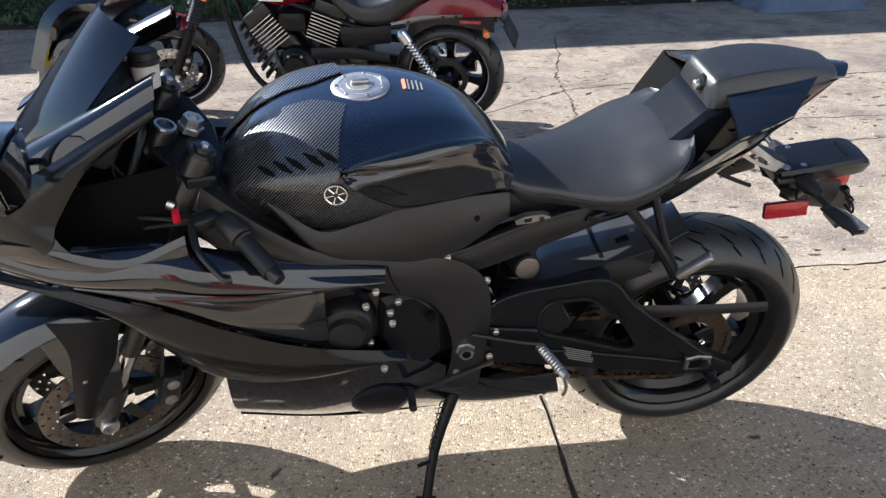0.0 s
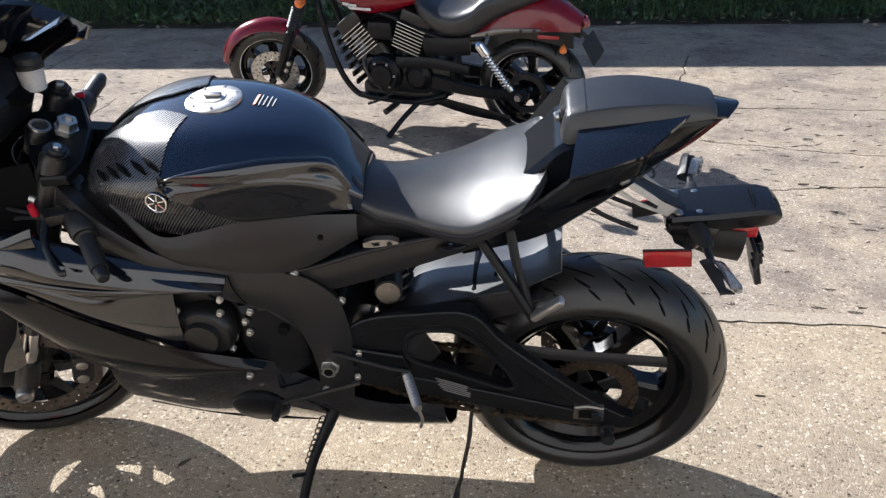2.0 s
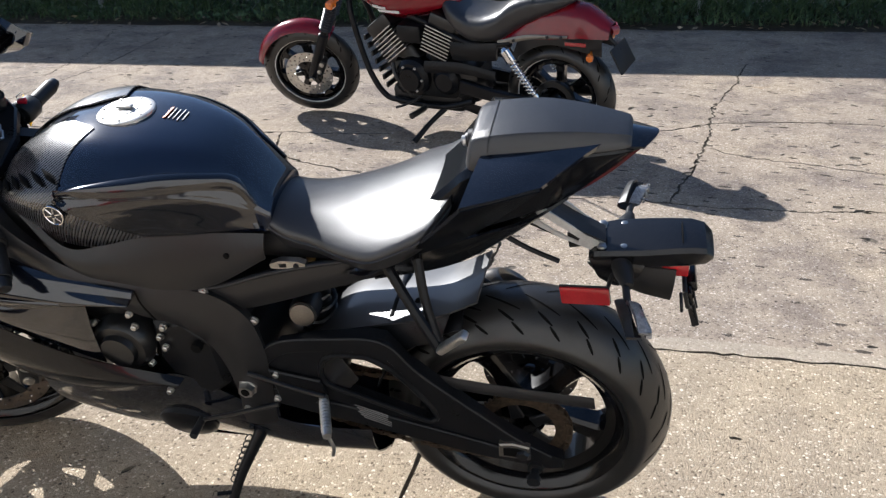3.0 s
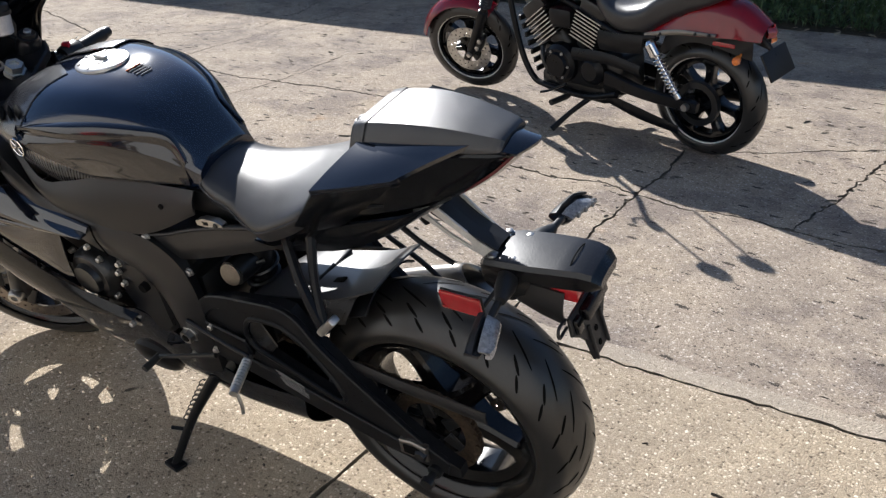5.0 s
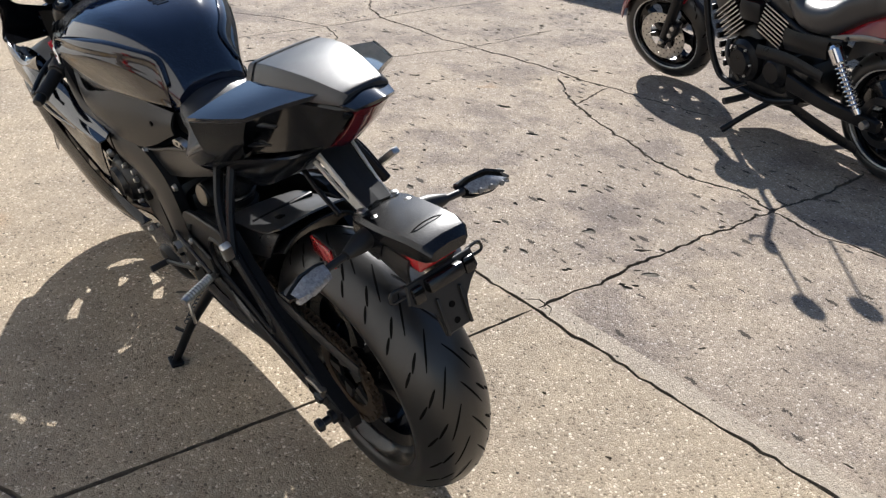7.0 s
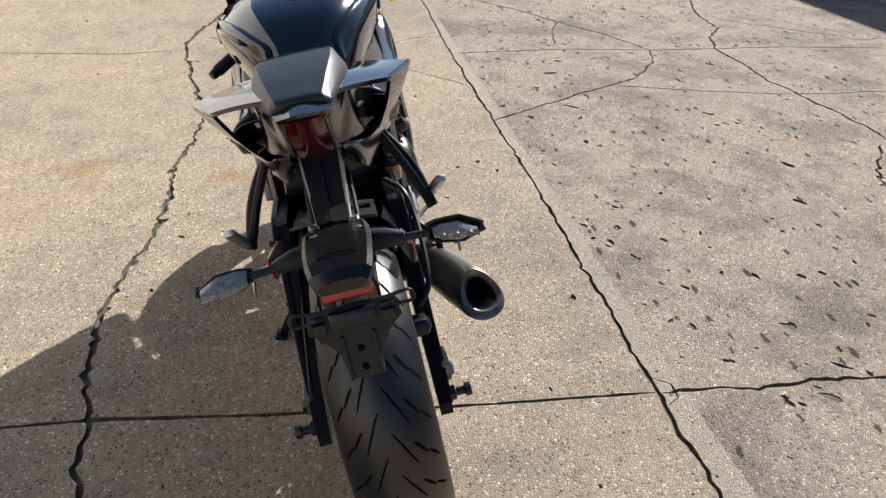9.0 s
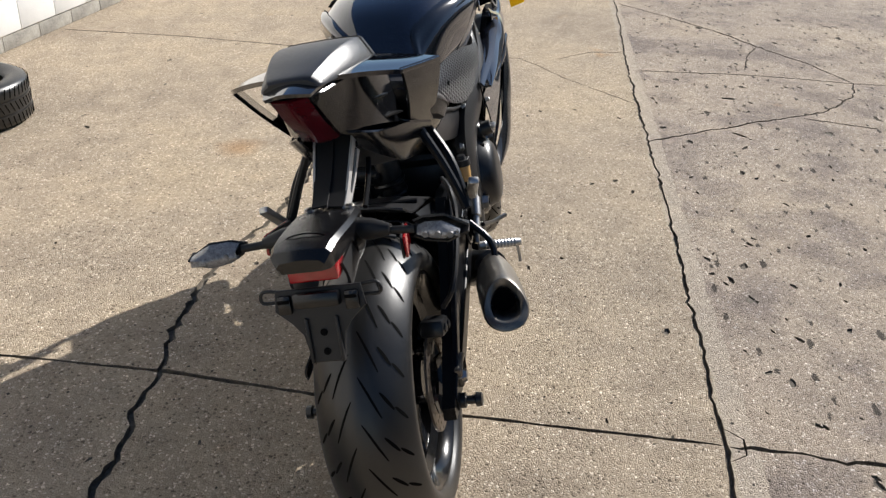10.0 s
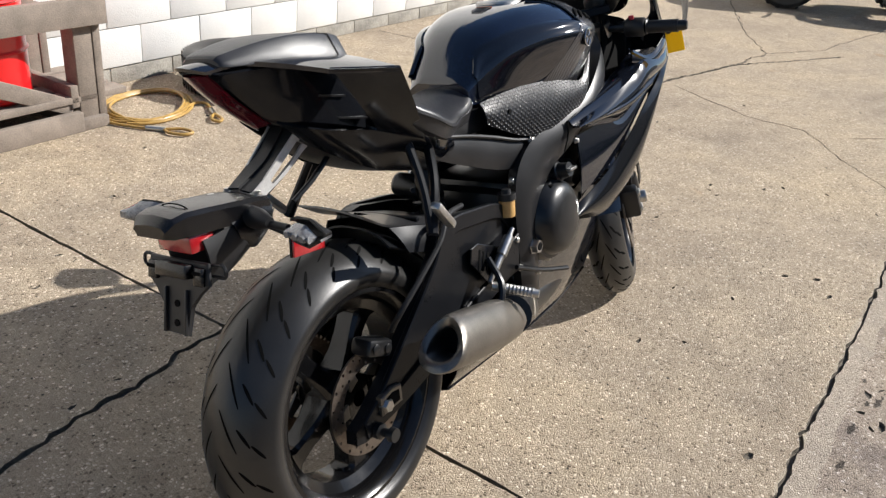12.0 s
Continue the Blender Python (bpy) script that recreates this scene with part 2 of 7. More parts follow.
M = dict(
    gloss=mat("gloss_black_paint", (0.0045, 0.0055, 0.009), 0.09, spec=0.5, coat=0.9, var=0.1, rvar=0.03, scale=6),
    navy=mat("tank_paint", (0.004, 0.008, 0.022), 0.10, spec=0.5, coat=1.0, var=0.15, rvar=0.04, scale=5, fine=900),
    satin=mat("satin_black", (0.007, 0.0075, 0.009), 0.30, var=0.2, bump=0.00004, scale=12, spec=0.2),
    shell=mat("semi_gloss_panel", (0.012, 0.012, 0.013), 0.34, var=0.15, bump=0.00012, scale=12, fine=1200, spec=0.42),
    wing=mat("fairing_paint", (0.006, 0.0065, 0.008), 0.14, var=0.15, rvar=0.05, scale=7, spec=0.32),
    spar=mat("frame_paint", (0.013, 0.013, 0.014), 0.36, var=0.2, bump=0.00008, scale=10, fine=900, spec=0.42),
    matte=mat("matte_black_plastic", (0.014, 0.014, 0.015), 0.45, var=0.2, bump=0.0001, scale=14, fine=700, spec=0.4),
    dark=mat("dark_engine_metal", (0.008, 0.0085, 0.0095), 0.32, var=0.3, bump=0.0001, spec=0.5),
    rubber=mat("tyre_rubber", (0.016, 0.0155, 0.015), 0.34, var=0.25, bump=0.0002, scale=9, fine=500, rvar=0.08, spec=0.58),
    # near-black whose colour stands for shade in grooves, slots and holes
    groove=mat("near_black_recess", (0.0035, 0.0035, 0.0035), 0.9, var=0.1, spec=0.1),
    rim=mat("rim_paint", (0.004, 0.004, 0.0045), 0.18, coat=0.25, spec=0.3, var=0.2),
    vinyl=mat("seat_vinyl", (0.018, 0.018, 0.020), 0.36, spec=0.62, var=0.1, bump=0.0003, scale=20, fine=900, rvar=0.05),
    steel=mat("brushed_steel", (0.5, 0.49, 0.47), 0.32, metal=1.0, var=0.15, scale=40),
    alu=mat("cast_aluminium", (0.55, 0.54, 0.52), 0.42, metal=1.0, var=0.15, bump=0.0003),
    chrome=mat("chrome", (0.75, 0.75, 0.75), 0.08, metal=1.0, var=0.05, rvar=0.04),
    titan=mat("silencer_steel", (0.20, 0.185, 0.165), 0.38, metal=0.9, var=0.15, scale=12, rvar=0.06),
    bare=mat("bare_bracket_metal", (0.55, 0.54, 0.52), 0.4, metal=0.35, var=0.12, bump=0.0002),
    disc=mat("brake_disc_steel", (0.20, 0.17, 0.145), 0.38, metal=0.9, var=0.2, scale=60),
    chain=mat("chain_steel", (0.09, 0.065, 0.045), 0.5, metal=0.7, var=0.4, scale=80),
    tray=mat("smooth_black_plastic", (0.005, 0.005, 0.006), 0.25, var=0.15, bump=0.0001, scale=14, rvar=0.05),
    shield=mat("glossy_shield_plastic", (0.022, 0.022, 0.024), 0.36, spec=1.0, coat=0.3, var=0.15, rvar=0.04),
    redlens=mat("red_lens", (0.22, 0.008, 0.012), 0.12, coat=1.0, var=0.2, scale=60, fine=200),
    reflector=mat("red_reflector", (0.33, 0.010, 0.014), 0.15, coat=1.0, var=0.2, fine=600),
    reddark=mat("tail_lamp_lens", (0.065, 0.003, 0.007), 0.12, coat=0.25, spec=0.3, var=0.2, scale=40),
    amber=mat("amber_lens", (0.75, 0.18, 0.02), 0.15, coat=1.0, var=0.2),
    clear=mat("smoked_lens", (0.22, 0.22, 0.225), 0.15, coat=1.0, var=0.3, scale=120, fine=300, bump=0.0003),
    yellow=mat("yellow_tag", (0.85, 0.62, 0.01), 0.5, var=0.08),
    frost=mat("frosted_cup_plastic", (0.56, 0.53, 0.51), 0.38, var=0.12, scale=30),
    fluid=mat("brake_fluid_plastic", (0.55, 0.33, 0.12), 0.35, var=0.15),
    redp=mat("red_plastic", (0.45, 0.01, 0.03), 0.3, var=0.1),
    cherry=mat("cherry_metallic_paint", (0.17, 0.003, 0.009), 0.25, coat=0.6, spec=0.3, var=0.2, scale=5, fine=1500, rvar=0.04),
    white=mat("white_print", (0.7, 0.7, 0.68), 0.5, var=0.1),
    grey=mat("grey_print", (0.16, 0.16, 0.16), 0.5, var=0.1),
    orange=mat("orange_print", (0.7, 0.2, 0.08), 0.5, var=0.1),
    wood=mat("weathered_timber", (0.23, 0.19, 0.155), 0.85, var=0.22, bump=0.0012, scale=9, fine=160),
    block=mat("white_painted_block", (0.72, 0.71, 0.68), 0.75, var=0.035, bump=0.0014, scale=9, fine=120),
    base=mat("bare_grey_block", (0.33, 0.31, 0.27), 0.9, var=0.3, bump=0.003, scale=8, fine=120),
    mortar=mat("mortar", (0.62, 0.61, 0.58), 0.95, var=0.25, bump=0.002, scale=20),
    rope=mat("coated_wire_rope", (0.42, 0.26, 0.07), 0.4, var=0.2, bump=0.0004),
    dirt=mat("joint_dirt", (0.13, 0.11, 0.085), 0.95, var=0.4, bump=0.003, scale=40),
    leaf=mat("weed_leaf", (0.075, 0.12, 0.045), 0.6, var=0.45, scale=4, fine=40),
    dryleaf=mat("dry_leaf", (0.40, 0.30, 0.19), 0.8, var=0.4, scale=10),
    soil=mat("verge_soil", (0.07, 0.055, 0.035), 0.95, var=0.4, bump=0.01, scale=6, fine=60),
    galv=mat("galvanised_post", (0.38, 0.39, 0.38), 0.5, metal=0.7, var=0.2),
    plain=mat("plain_shade_wall", (0.42, 0.40, 0.36), 0.9, var=0.2, bump=0.003, scale=2),
    red_drum=mat("red_enamel", (0.65, 0.01, 0.012), 0.3, coat=0.5, var=0.12, scale=4),
    screen=mat("smoked_screen", (0.006, 0.009, 0.016), 0.06, spec=0.6, var=0.1, rvar=0.02),
    skyglass=mat("mirror_glass", (0.85, 0.87, 0.9), 0.02, metal=1.0, var=0.02, rvar=0.01),
    perf=mat_dimpled(),
    tag=mat_tag(),
    carbon=mat_carbon(),
    concrete=mat_concrete(),
)


# ---- mesh helpers ----
def part(name, bm, material, parent=None, label="", sharp=38, m=None, kind=""):
    if m is not None:
        bm.transform(m)
    bmesh.ops.recalc_face_normals(bm, faces=bm.faces)
    me = bpy.data.meshes.new(name)
    bm.to_mesh(me)
    bm.free()
    me.materials.append(material)
    me.polygons.foreach_set("use_smooth", [True] * len(me.polygons))
    me.set_sharp_from_angle(angle=radians(sharp))
    ob = new(name, me)
    if parent:
        ob.parent = parent
    if label:
        ob["label"] = label
    if kind:
        ob["kind"] = kind
    return ob


def thing(name, label, category, at=None, group=""):
    ob = new(name)
    ob.empty_display_size = 0.1
    if at is not None:
        ob.matrix_world = at
    return tagged(ob, label, category, group)


def spline(pts, n, closed=False):
    """n points on a smooth curve through pts."""
    p = np.array(pts, float)
    k = len(p)
    if k == 2 and not closed:
        return [tuple(p[0] + (p[1] - p[0]) * i / (n - 1)) for i in range(n)]
    out = []
    spans = k if closed else k - 1
    for i in range(n):
        u = i * spans / n if closed else i * spans / (n - 1)
        j = min(int(u), spans - 1)
        f = u - j
        if closed:
            a, b, c, d = (p[(j + q) % k] for q in (-1, 0, 1, 2))
        else:
            b, c = p[j], p[j + 1]
            a = p[j - 1] if j > 0 else 2 * b - c
            d = p[j + 2] if j + 2 < k else 2 * c - b
        out.append(tuple(0.5 * (2 * b + (c - a) * f + (2 * a - 5 * b + 4 * c - d) * f * f + (3 * b - a - 3 * c + d) * f ** 3)))
    return out


def grid(rows, wrap_u=False, wrap_v=False, caps=False, bm=None):
    """Quads over rows of points. wrap_u closes each row, wrap_v the rows; caps close the first and last row."""
    bm = bm or bmesh.new()
    vs = [[bm.verts.new(q) for q in r] for r in rows]
    nr, nc = len(vs), len(vs[0])
    for i in range(nr if wrap_v else nr - 1):
        for j in range(nc if wrap_u else nc - 1):
            q = (vs[i][j], vs[i][(j + 1) % nc], vs[(i + 1) % nr][(j + 1) % nc], vs[(i + 1) % nr][j])
            bm.faces.new(q)
    if caps:
        bm.faces.new(vs[0])
        bm.faces.new(list(reversed(vs[-1])))
    return bm


def thick(rows, t, bm=None):
    """A shell of thickness t below a grid of points."""
    a = np.array(rows, float)
    gu, gv = np.gradient(a, axis=0), np.gradient(a, axis=1)
    nn = np.cross(gu, gv)
    nn /= np.linalg.norm(nn, axis=2, keepdims=True) + 1e-9
    b = a - nn * t
    nr, nc = a.shape[:2]
    bm = bm or bmesh.new()
    va = [[bm.verts.new(q) for q in r] for r in a]
    vb = [[bm.verts.new(q) for q in r] for r in b]
    for i in range(nr - 1):
        for j in range(nc - 1):
            bm.faces.new((va[i][j], va[i][j + 1], va[i + 1][j + 1], va[i + 1][j]))
            bm.faces.new((vb[i][j], vb[i + 1][j], vb[i + 1][j + 1], vb[i][j + 1]))
    for j in range(nc - 1):
        bm.faces.new((va[0][j], vb[0][j], vb[0][j + 1], va[0][j + 1]))
        bm.faces.new((va[-1][j], va[-1][j + 1], vb[-1][j + 1], vb[-1][j]))
    for i in range(nr - 1):
        bm.faces.new((va[i][0], va[i + 1][0], vb[i + 1][0], vb[i][0]))
        bm.faces.new((va[i][-1], vb[i][-1], vb[i + 1][-1], va[i + 1][-1]))
    return bm


def sheet(top, bottom, t=0.004, bulge=0.0, n=24, m=8, out=(0, 1, 0), crease=None):
    """A shell between two edges, bulging by bulge along out."""
    a, b = np.array(spline(top, n)), np.array(spline(bottom, n))
    o = np.array(out, float)
    rows = []
    for i in range(m + 1):
        f = i / m
        g = math.sin(math.pi * f) if crease is None else (f / crease if f < crease else (1 - f) / (1 - crease))
        rows.append([tuple(q) for q in a + (b - a) * f + o * bulge * g])
    return thick(rows, t)


def tube(path, r, seg=10, n=None, bm=None):
    """A round bar along a path; r is a number or one for each path point."""
    pts = spline(path, n) if n else [tuple(q) for q in path]
    k = len(pts)
    rs = [r] * k if isinstance(r, (int, float)) else [np.interp(i / (k - 1), np.linspace(0, 1, len(r)), r) for i in range(k)]
    p = [Vector(q) for q in pts]
    rows, side = [], None
    for i in range(k):
        d = (p[min(i + 1, k - 1)] - p[max(i - 1, 0)]).normalized()
        if side is None:
            side = d.orthogonal().normalized()
        side = (side - d * side.dot(d)).normalized()
        up = d.cross(side)
        rows.append([p[i] + (side * math.cos(2 * math.pi * j / seg) + up * math.sin(2 * math.pi * j / seg)) * rs[i] for j in range(seg)])
    return grid(rows, wrap_u=True, caps=True, bm=bm)


def lathe(profile, seg=48, at=(0, 0, 0), closed=False, bm=None, m=None):
    """Turned about the y axis through at: profile of (radius, y)."""
    rows = []
    for r, y in profile:
        rows.append([Vector((at[0] + r * math.cos(2 * math.pi * j / seg), at[1] + y, at[2] + r * math.sin(2 * math.pi * j / seg))) for j in range(seg)])
    if m is not None:
        rows = [[m @ q for q in r] for r in rows]
    return grid(rows, wrap_u=True, wrap_v=closed, caps=not closed, bm=bm)


def turned(a, b, profile, seg=20, bm=None):
    """Turned about the line from a to b: profile of (fraction, radius)."""
    a, b = Vector(a), Vector(b)
    d = (b - a)
    s = d.orthogonal().normalized()
    u = d.normalized().cross(s)
    rows = [[a + d * f + (s * math.cos(2 * math.pi * j / seg) + u * math.sin(2 * math.pi * j / seg)) * r for j in range(seg)] for f, r in profile]
    return grid(rows, wrap_u=True, caps=True, bm=bm)


def box(size, at=(0, 0, 0), bevel=0.003, m=None, bm=None):
    b2 = bmesh.new()
    bmesh.ops.create_cube(b2, size=1.0)
    bmesh.ops.scale(b2, vec=size, verts=b2.verts)
    if bevel:
        bmesh.ops.bevel(b2, geom=b2.edges[:], offset=bevel, segments=2, affect="EDGES", profile=0.5)
    b2.transform(Matrix.Translation(at) @ (m if m is not None else Matrix.Identity(4)))
    if bm is None:
        return b2
    join(bm, b2)
    return bm


def join(bm, other):
    vm = {v: bm.verts.new(v.co) for v in other.verts}
    for f in other.faces:
        bm.faces.new([vm[v] for v in f.verts])
    other.free()
    return bm


def prism(outline, y0, y1, bevel=0.003, seg=1):
    """A plate with an (x, z) outline between two y."""
    bm = bmesh.new()
    a = [bm.verts.new((x, y0, z)) for x, z in outline]
    b = [bm.verts.new((x, y1, z)) for x, z in outline]
    k = len(a)
    bm.faces.new(a)
    bm.faces.new(list(reversed(b)))
    for i in range(k):
        bm.faces.new((a[i], b[i], b[(i + 1) % k], a[(i + 1) % k]))
    if bevel:
        es = [e for e in bm.edges if abs(e.verts[0].co.y - e.verts[1].co.y) < 1e-6]
        bmesh.ops.bevel(bm, geom=es, offset=bevel, segments=max(1, seg), affect="EDGES", profile=0.5)
    return bm


def plate(outline, y0, y1, hole=None):
    """A plate with an (x, z) outline between two y, with one hole through it."""
    bm = bmesh.new()
    loops = []
    for pts in [outline] + ([hole] if hole else []):
        vs = [bm.verts.new((x, y0, z)) for x, z in pts]
        loops.append(vs)
        for i in range(len(vs)):
            bm.edges.new((vs[i], vs[(i + 1) % len(vs)]))
    bmesh.ops.triangle_fill(bm, use_beauty=True, use_dissolve=False, edges=bm.edges[:])
    base = bm.faces[:]
    twin = {v: bm.verts.new((v.co.x, y1, v.co.z)) for v in bm.verts[:]}
    for f in base:
        bm.faces.new([twin[v] for v in reversed(f.verts)])
    for vs in loops:
        for i in range(len(vs)):
            a, b = vs[i], vs[(i + 1) % len(vs)]
            bm.faces.new((a, b, twin[b], twin[a]))
    return bm


def perforated(ro, ri, y0, y1, holes, rows, r):
    """A flat ring about the y axis with real round holes: rows of them, each row shifted on from the last."""
    n = holes * 2
    rad = [ri + (ro - ri) * q / rows for q in range(rows + 1)]
    bm = bmesh.new()
    at = lambda rr, a, y: (rr * math.cos(a), y, rr * math.sin(a))
    pool = {}

    def vert(rr, a, y):
        key = (round(rr, 5), round(a % (2 * math.pi), 4) % 6.2832, y)
        if key not in pool:
            pool[key] = bm.verts.new(at(rr, a, y))
        return pool[key]

    step = 2 * math.pi / n
    for q in range(rows):
        for i in range(n):
            a0, a1 = i * step, (i + 1) * step
            am, r0, r1 = (a0 + a1) / 2, rad[q], rad[q + 1]
            rm = (r0 + r1) / 2
            edge = [(r0, a0), (r0, am), (r0, a1), (rm, a1), (r1, a1), (r1, am), (r1, a0), (rm, a0)]
            top, low = [vert(rr, a, y1) for rr, a in edge], [vert(rr, a, y0) for rr, a in edge]
            if (i + q) % 2:
                bm.faces.new(top)
                bm.faces.new(low[::-1])
            else:
                c = Vector(at(rm, am, 0))
                er, et = Vector((math.cos(am), 0, math.sin(am))), Vector((-math.sin(am), 0, math.cos(am)))
                ring = [c + er * r * u + et * r * v for u, v in ((-0.71, -0.71), (-1, 0), (-0.71, 0.71), (0, 1), (0.71, 0.71), (1, 0), (0.71, -0.71), (0, -1))]
                ht, hl = [bm.verts.new((p.x, y1, p.z)) for p in ring], [bm.verts.new((p.x, y0, p.z)) for p in ring]
                for j in range(8):
                    m = (j + 1) % 8
                    bm.faces.new((top[j], top[m], ht[m], ht[j]))
                    bm.faces.new((low[m], low[j], hl[j], hl[m]))
                    bm.faces.new((ht[j], ht[m], hl[m], hl[j]))
            for rr, on in ((r0, q == 0), (r1, q == rows - 1)):
                if on:
                    for b0, b1 in ((a0, am), (am, a1)):
                        bm.faces.new((vert(rr, b0, y1), vert(rr, b1, y1), vert(rr, b1, y0), vert(rr, b0, y0)))
    return bm


def beam(path, size, n=10):
    """A bar of rounded oblong section along a path: size of (across y, across z) at even steps."""
    pts = [Vector(q) for q in spline(path, n)]
    rows = []
    for i, q in enumerate(pts):
        d = (pts[min(i + 1, n - 1)] - pts[max(i - 1, 0)]).normalized()
        y = Vector((0, 1, 0))
        y = (y - d * y.dot(d)).normalized()
        z = d.cross(y)
        f = np.linspace(0, 1, len(size))
        w, h = np.interp(i / (n - 1), f, [s[0] for s in size]) / 2, np.interp(i / (n - 1), f, [s[1] for s in size]) / 2
        c = min(w, h) * 0.35
        ring = [(w, h - c), (w - c, h), (-w + c, h), (-w, h - c), (-w, -h + c), (-w + c, -h), (w - c, -h), (w, -h + c)]
        rows.append([q + y * a + z * b for a, b in ring])
    return grid(rows, wrap_u=True, caps=True)


def flip(pts, s):
    """Points mirrored to the side s (1: as given, -1: across the y plane)."""
    return [(x, s * y, z) for x, y, z in pts]


def bolt(at, axis, r=0.007, h=0.006, bm=None):
    at, axis = Vector(at), Vector(axis).normalized()
    return turned(at - axis * 0.002, at + axis * h, [(0, r * 1.25), (0.35, r * 1.25), (0.36, r), (0.85, r), (1, r * 0.75)], 10, bm)


# ---- the yard: concrete, joints and cracks ----
def ground():
    """One slab that reaches the horizon, with real grooves cut along its joints and cracks."""
    rng = random.Random(4)
    saw = [  # straight joints: points and half width
        ([(-9, 1.5), (-5.39, 1.88), (-3.39, 2.09), (-2.01, 2.27), (-1.13, 2.39), (-0.32, 2.48), (0.18, 2.54), (0.65, 2.59), (1.18, 2.67), (1.5, 2.71), (4.5, 3.1)], 0.0085, 0.018),
        ([(0.56, -0.9), (0.5, -0.06), (0.41, 0.62), (0.34, 1.06), (0.28, 1.85), (0.19, 2.53)], 0.0085, 0.004),
        ([(-2.74, -1.5), (-2.9, -0.75), (-2.98, 0.1), (-3.12, 0.42)], 0.008, 0.003),
        ([(-3.29, 2.14), (-3.49, 2.84), (-3.56, 3.49), (-3.66, 3.96), (-3.79, 4.5), (-3.9, 5.6), (-4.3, 7.0)], 0.006, 0.008),
    ]
    wild = [
        ([(0.19, 2.55), (0.15, 2.85), (0.10, 3.15), (0.05, 3.66), (0.03, 3.86), (0.02, 4.23), (-0.05, 4.54)], 0.009, 0.02),
        ([(-5.6, 0.9), (-4.4, 0.5), (-3.29, 0.42), (-2.58, 0.63), (-1.93, 0.85), (-1.25, 0.87), (-0.73, 0.95), (-0.35, 0.92), (0.06, 0.96), (0.38, 1.07), (0.56, 1.11), (0.89, 1.18), (1.3, 1.32)], 0.0125, 0.03),
        ([(-2.01, 2.28), (-2.3, 2.58), (-2.6, 2.9), (-2.85, 3.19), (-3.24, 3.42), (-3.56, 3.47)], 0.007, 0.02),
        ([(-2.7, 3.05), (-2.64, 3.6), (-2.65, 4.12), (-2.73, 4.5), (-2.83, 4.91)], 0.006, 0.02),
        ([(-5.4, 1.9), (-5.03, 2.33), (-4.6, 2.75), (-4.3, 2.95), (-3.9, 3.28), (-3.56, 3.47)], 0.007, 0.02),
        ([(-4.3, 2.95), (-3.95, 2.85), (-3.6, 2.82)], 0.005, 0.02),
        ([(-6.4, 4.5), (-4.83, 4.17), (-4.28, 4.18), (-3.94, 4.0), (-3.66, 3.96), (-2.91, 4.05), (-2.65, 4.12), (-2.13, 4.26), (-1.69, 4.31), (-1.5, 4.36), (-0.9, 4.5)], 0.010, 0.03),
        ([(-1.84, 4.2), (-1.38, 3.96), (-0.93, 3.85), (-0.57, 3.78), (-0.33, 3.79), (-0.14, 3.87), (0.05, 3.83), (0.25, 3.81), (0.5, 3.87), (0.89, 3.88), (1.29, 3.95), (1.7, 4.06), (2.6, 4.25)], 0.009, 0.025),
        ([(-1.38, 3.96), (-1.47, 4.15), (-1.56, 4.36)], 0.008, 0.02),
        ([(-3.36, 1.65), (-3.64, 1.84), (-3.71, 2.03)], 0.006, 0.015),
        ([(-0.05, 4.54), (0.3, 4.75), (0.78, 5.2), (1.07, 5.32), (1.39, 5.4), (2.1, 5.46), (3.4, 5.7)], 0.009, 0.025),
        ([(0.95, 6.9), (0.88, 6.2), (0.78, 5.6), (0.80, 4.9), (0.76, 4.42), (0.7, 3.88)], 0.008, 0.03),
        ([(0.8, 4.73), (1.06, 4.62), (1.34, 4.59), (1.8, 4.54), (2.6, 4.6)], 0.006, 0.03),
        ([(-3.46, 0.5), (-3.33, 0.84), (-3.23, 1.12), (-3.28, 1.42), (-2.91, 1.79), (-2.6, 2.18)], 0.004, 0.02),
        ([(-7.2, -0.8), (-6.6, -0.48), (-5.63, 0.06), (-5.04, 0.48), (-4.42, 0.5), (-3.3, 0.42)], 0.007, 0.03),
        ([(-5.04, 0.48), (-5.62, 0.69), (-7.27, 0.74)], 0.006, 0.03),
        ([(-4.65, 4.25), (-4.1, 5.2), (-4.4, 6.0), (-4.9, 6.9)], 0.006, 0.05),
        ([(0.12, 2.535), (0.15, 2.585), (0.21, 2.59), (0.245, 2.55)], 0.005, 0.004),
    ]
    cut, chips = bmesh.new(), []
    for lines, step in ((saw, 0.03), (wild, 0.024)):
        for pts, half, stray in lines:
            stray *= 1.6
            length = sum(math.dist(a, b) for a, b in zip(pts, pts[1:]))
            line = []
            for a, b in zip(pts, pts[1:]):
                line += [Vector(a).lerp(Vector(b), q) for q in np.linspace(0, 1, max(2, int(math.dist(a, b) / step)), endpoint=False)]
            line.append(Vector(pts[-1]))
            k, rows = len(line), []
            seed = rng.random() * 50
            for i, q in enumerate(line):
                d = (line[min(i + 3, k - 1)] - line[max(i - 3, 0)]).normalized()
                nrm = Vector((-d.y, d.x))
                off = stray * (noise.noise((seed, i * step * 5.0, 0)) + 0.8 * noise.noise((seed, i * step * 17.0, 3)) + 0.35 * rng.uniform(-1, 1))
                w = half * (0.5 + 1.1 * abs(noise.noise((seed + 9, i * step * 7, 1))) + 0.45 * rng.random()) * min(1, 0.25 + min(i, k - 1 - i) * 0.25)
                c = q + nrm * off * (0.42 if 0 < i < k - 1 else 0)
                lo = -0.013
                rows.append([(*(c + nrm * w), 0.02), (*(c + nrm * w * 0.55), lo), (*(c - nrm * w * 0.55), lo), (*(c - nrm * w), 0.02)])
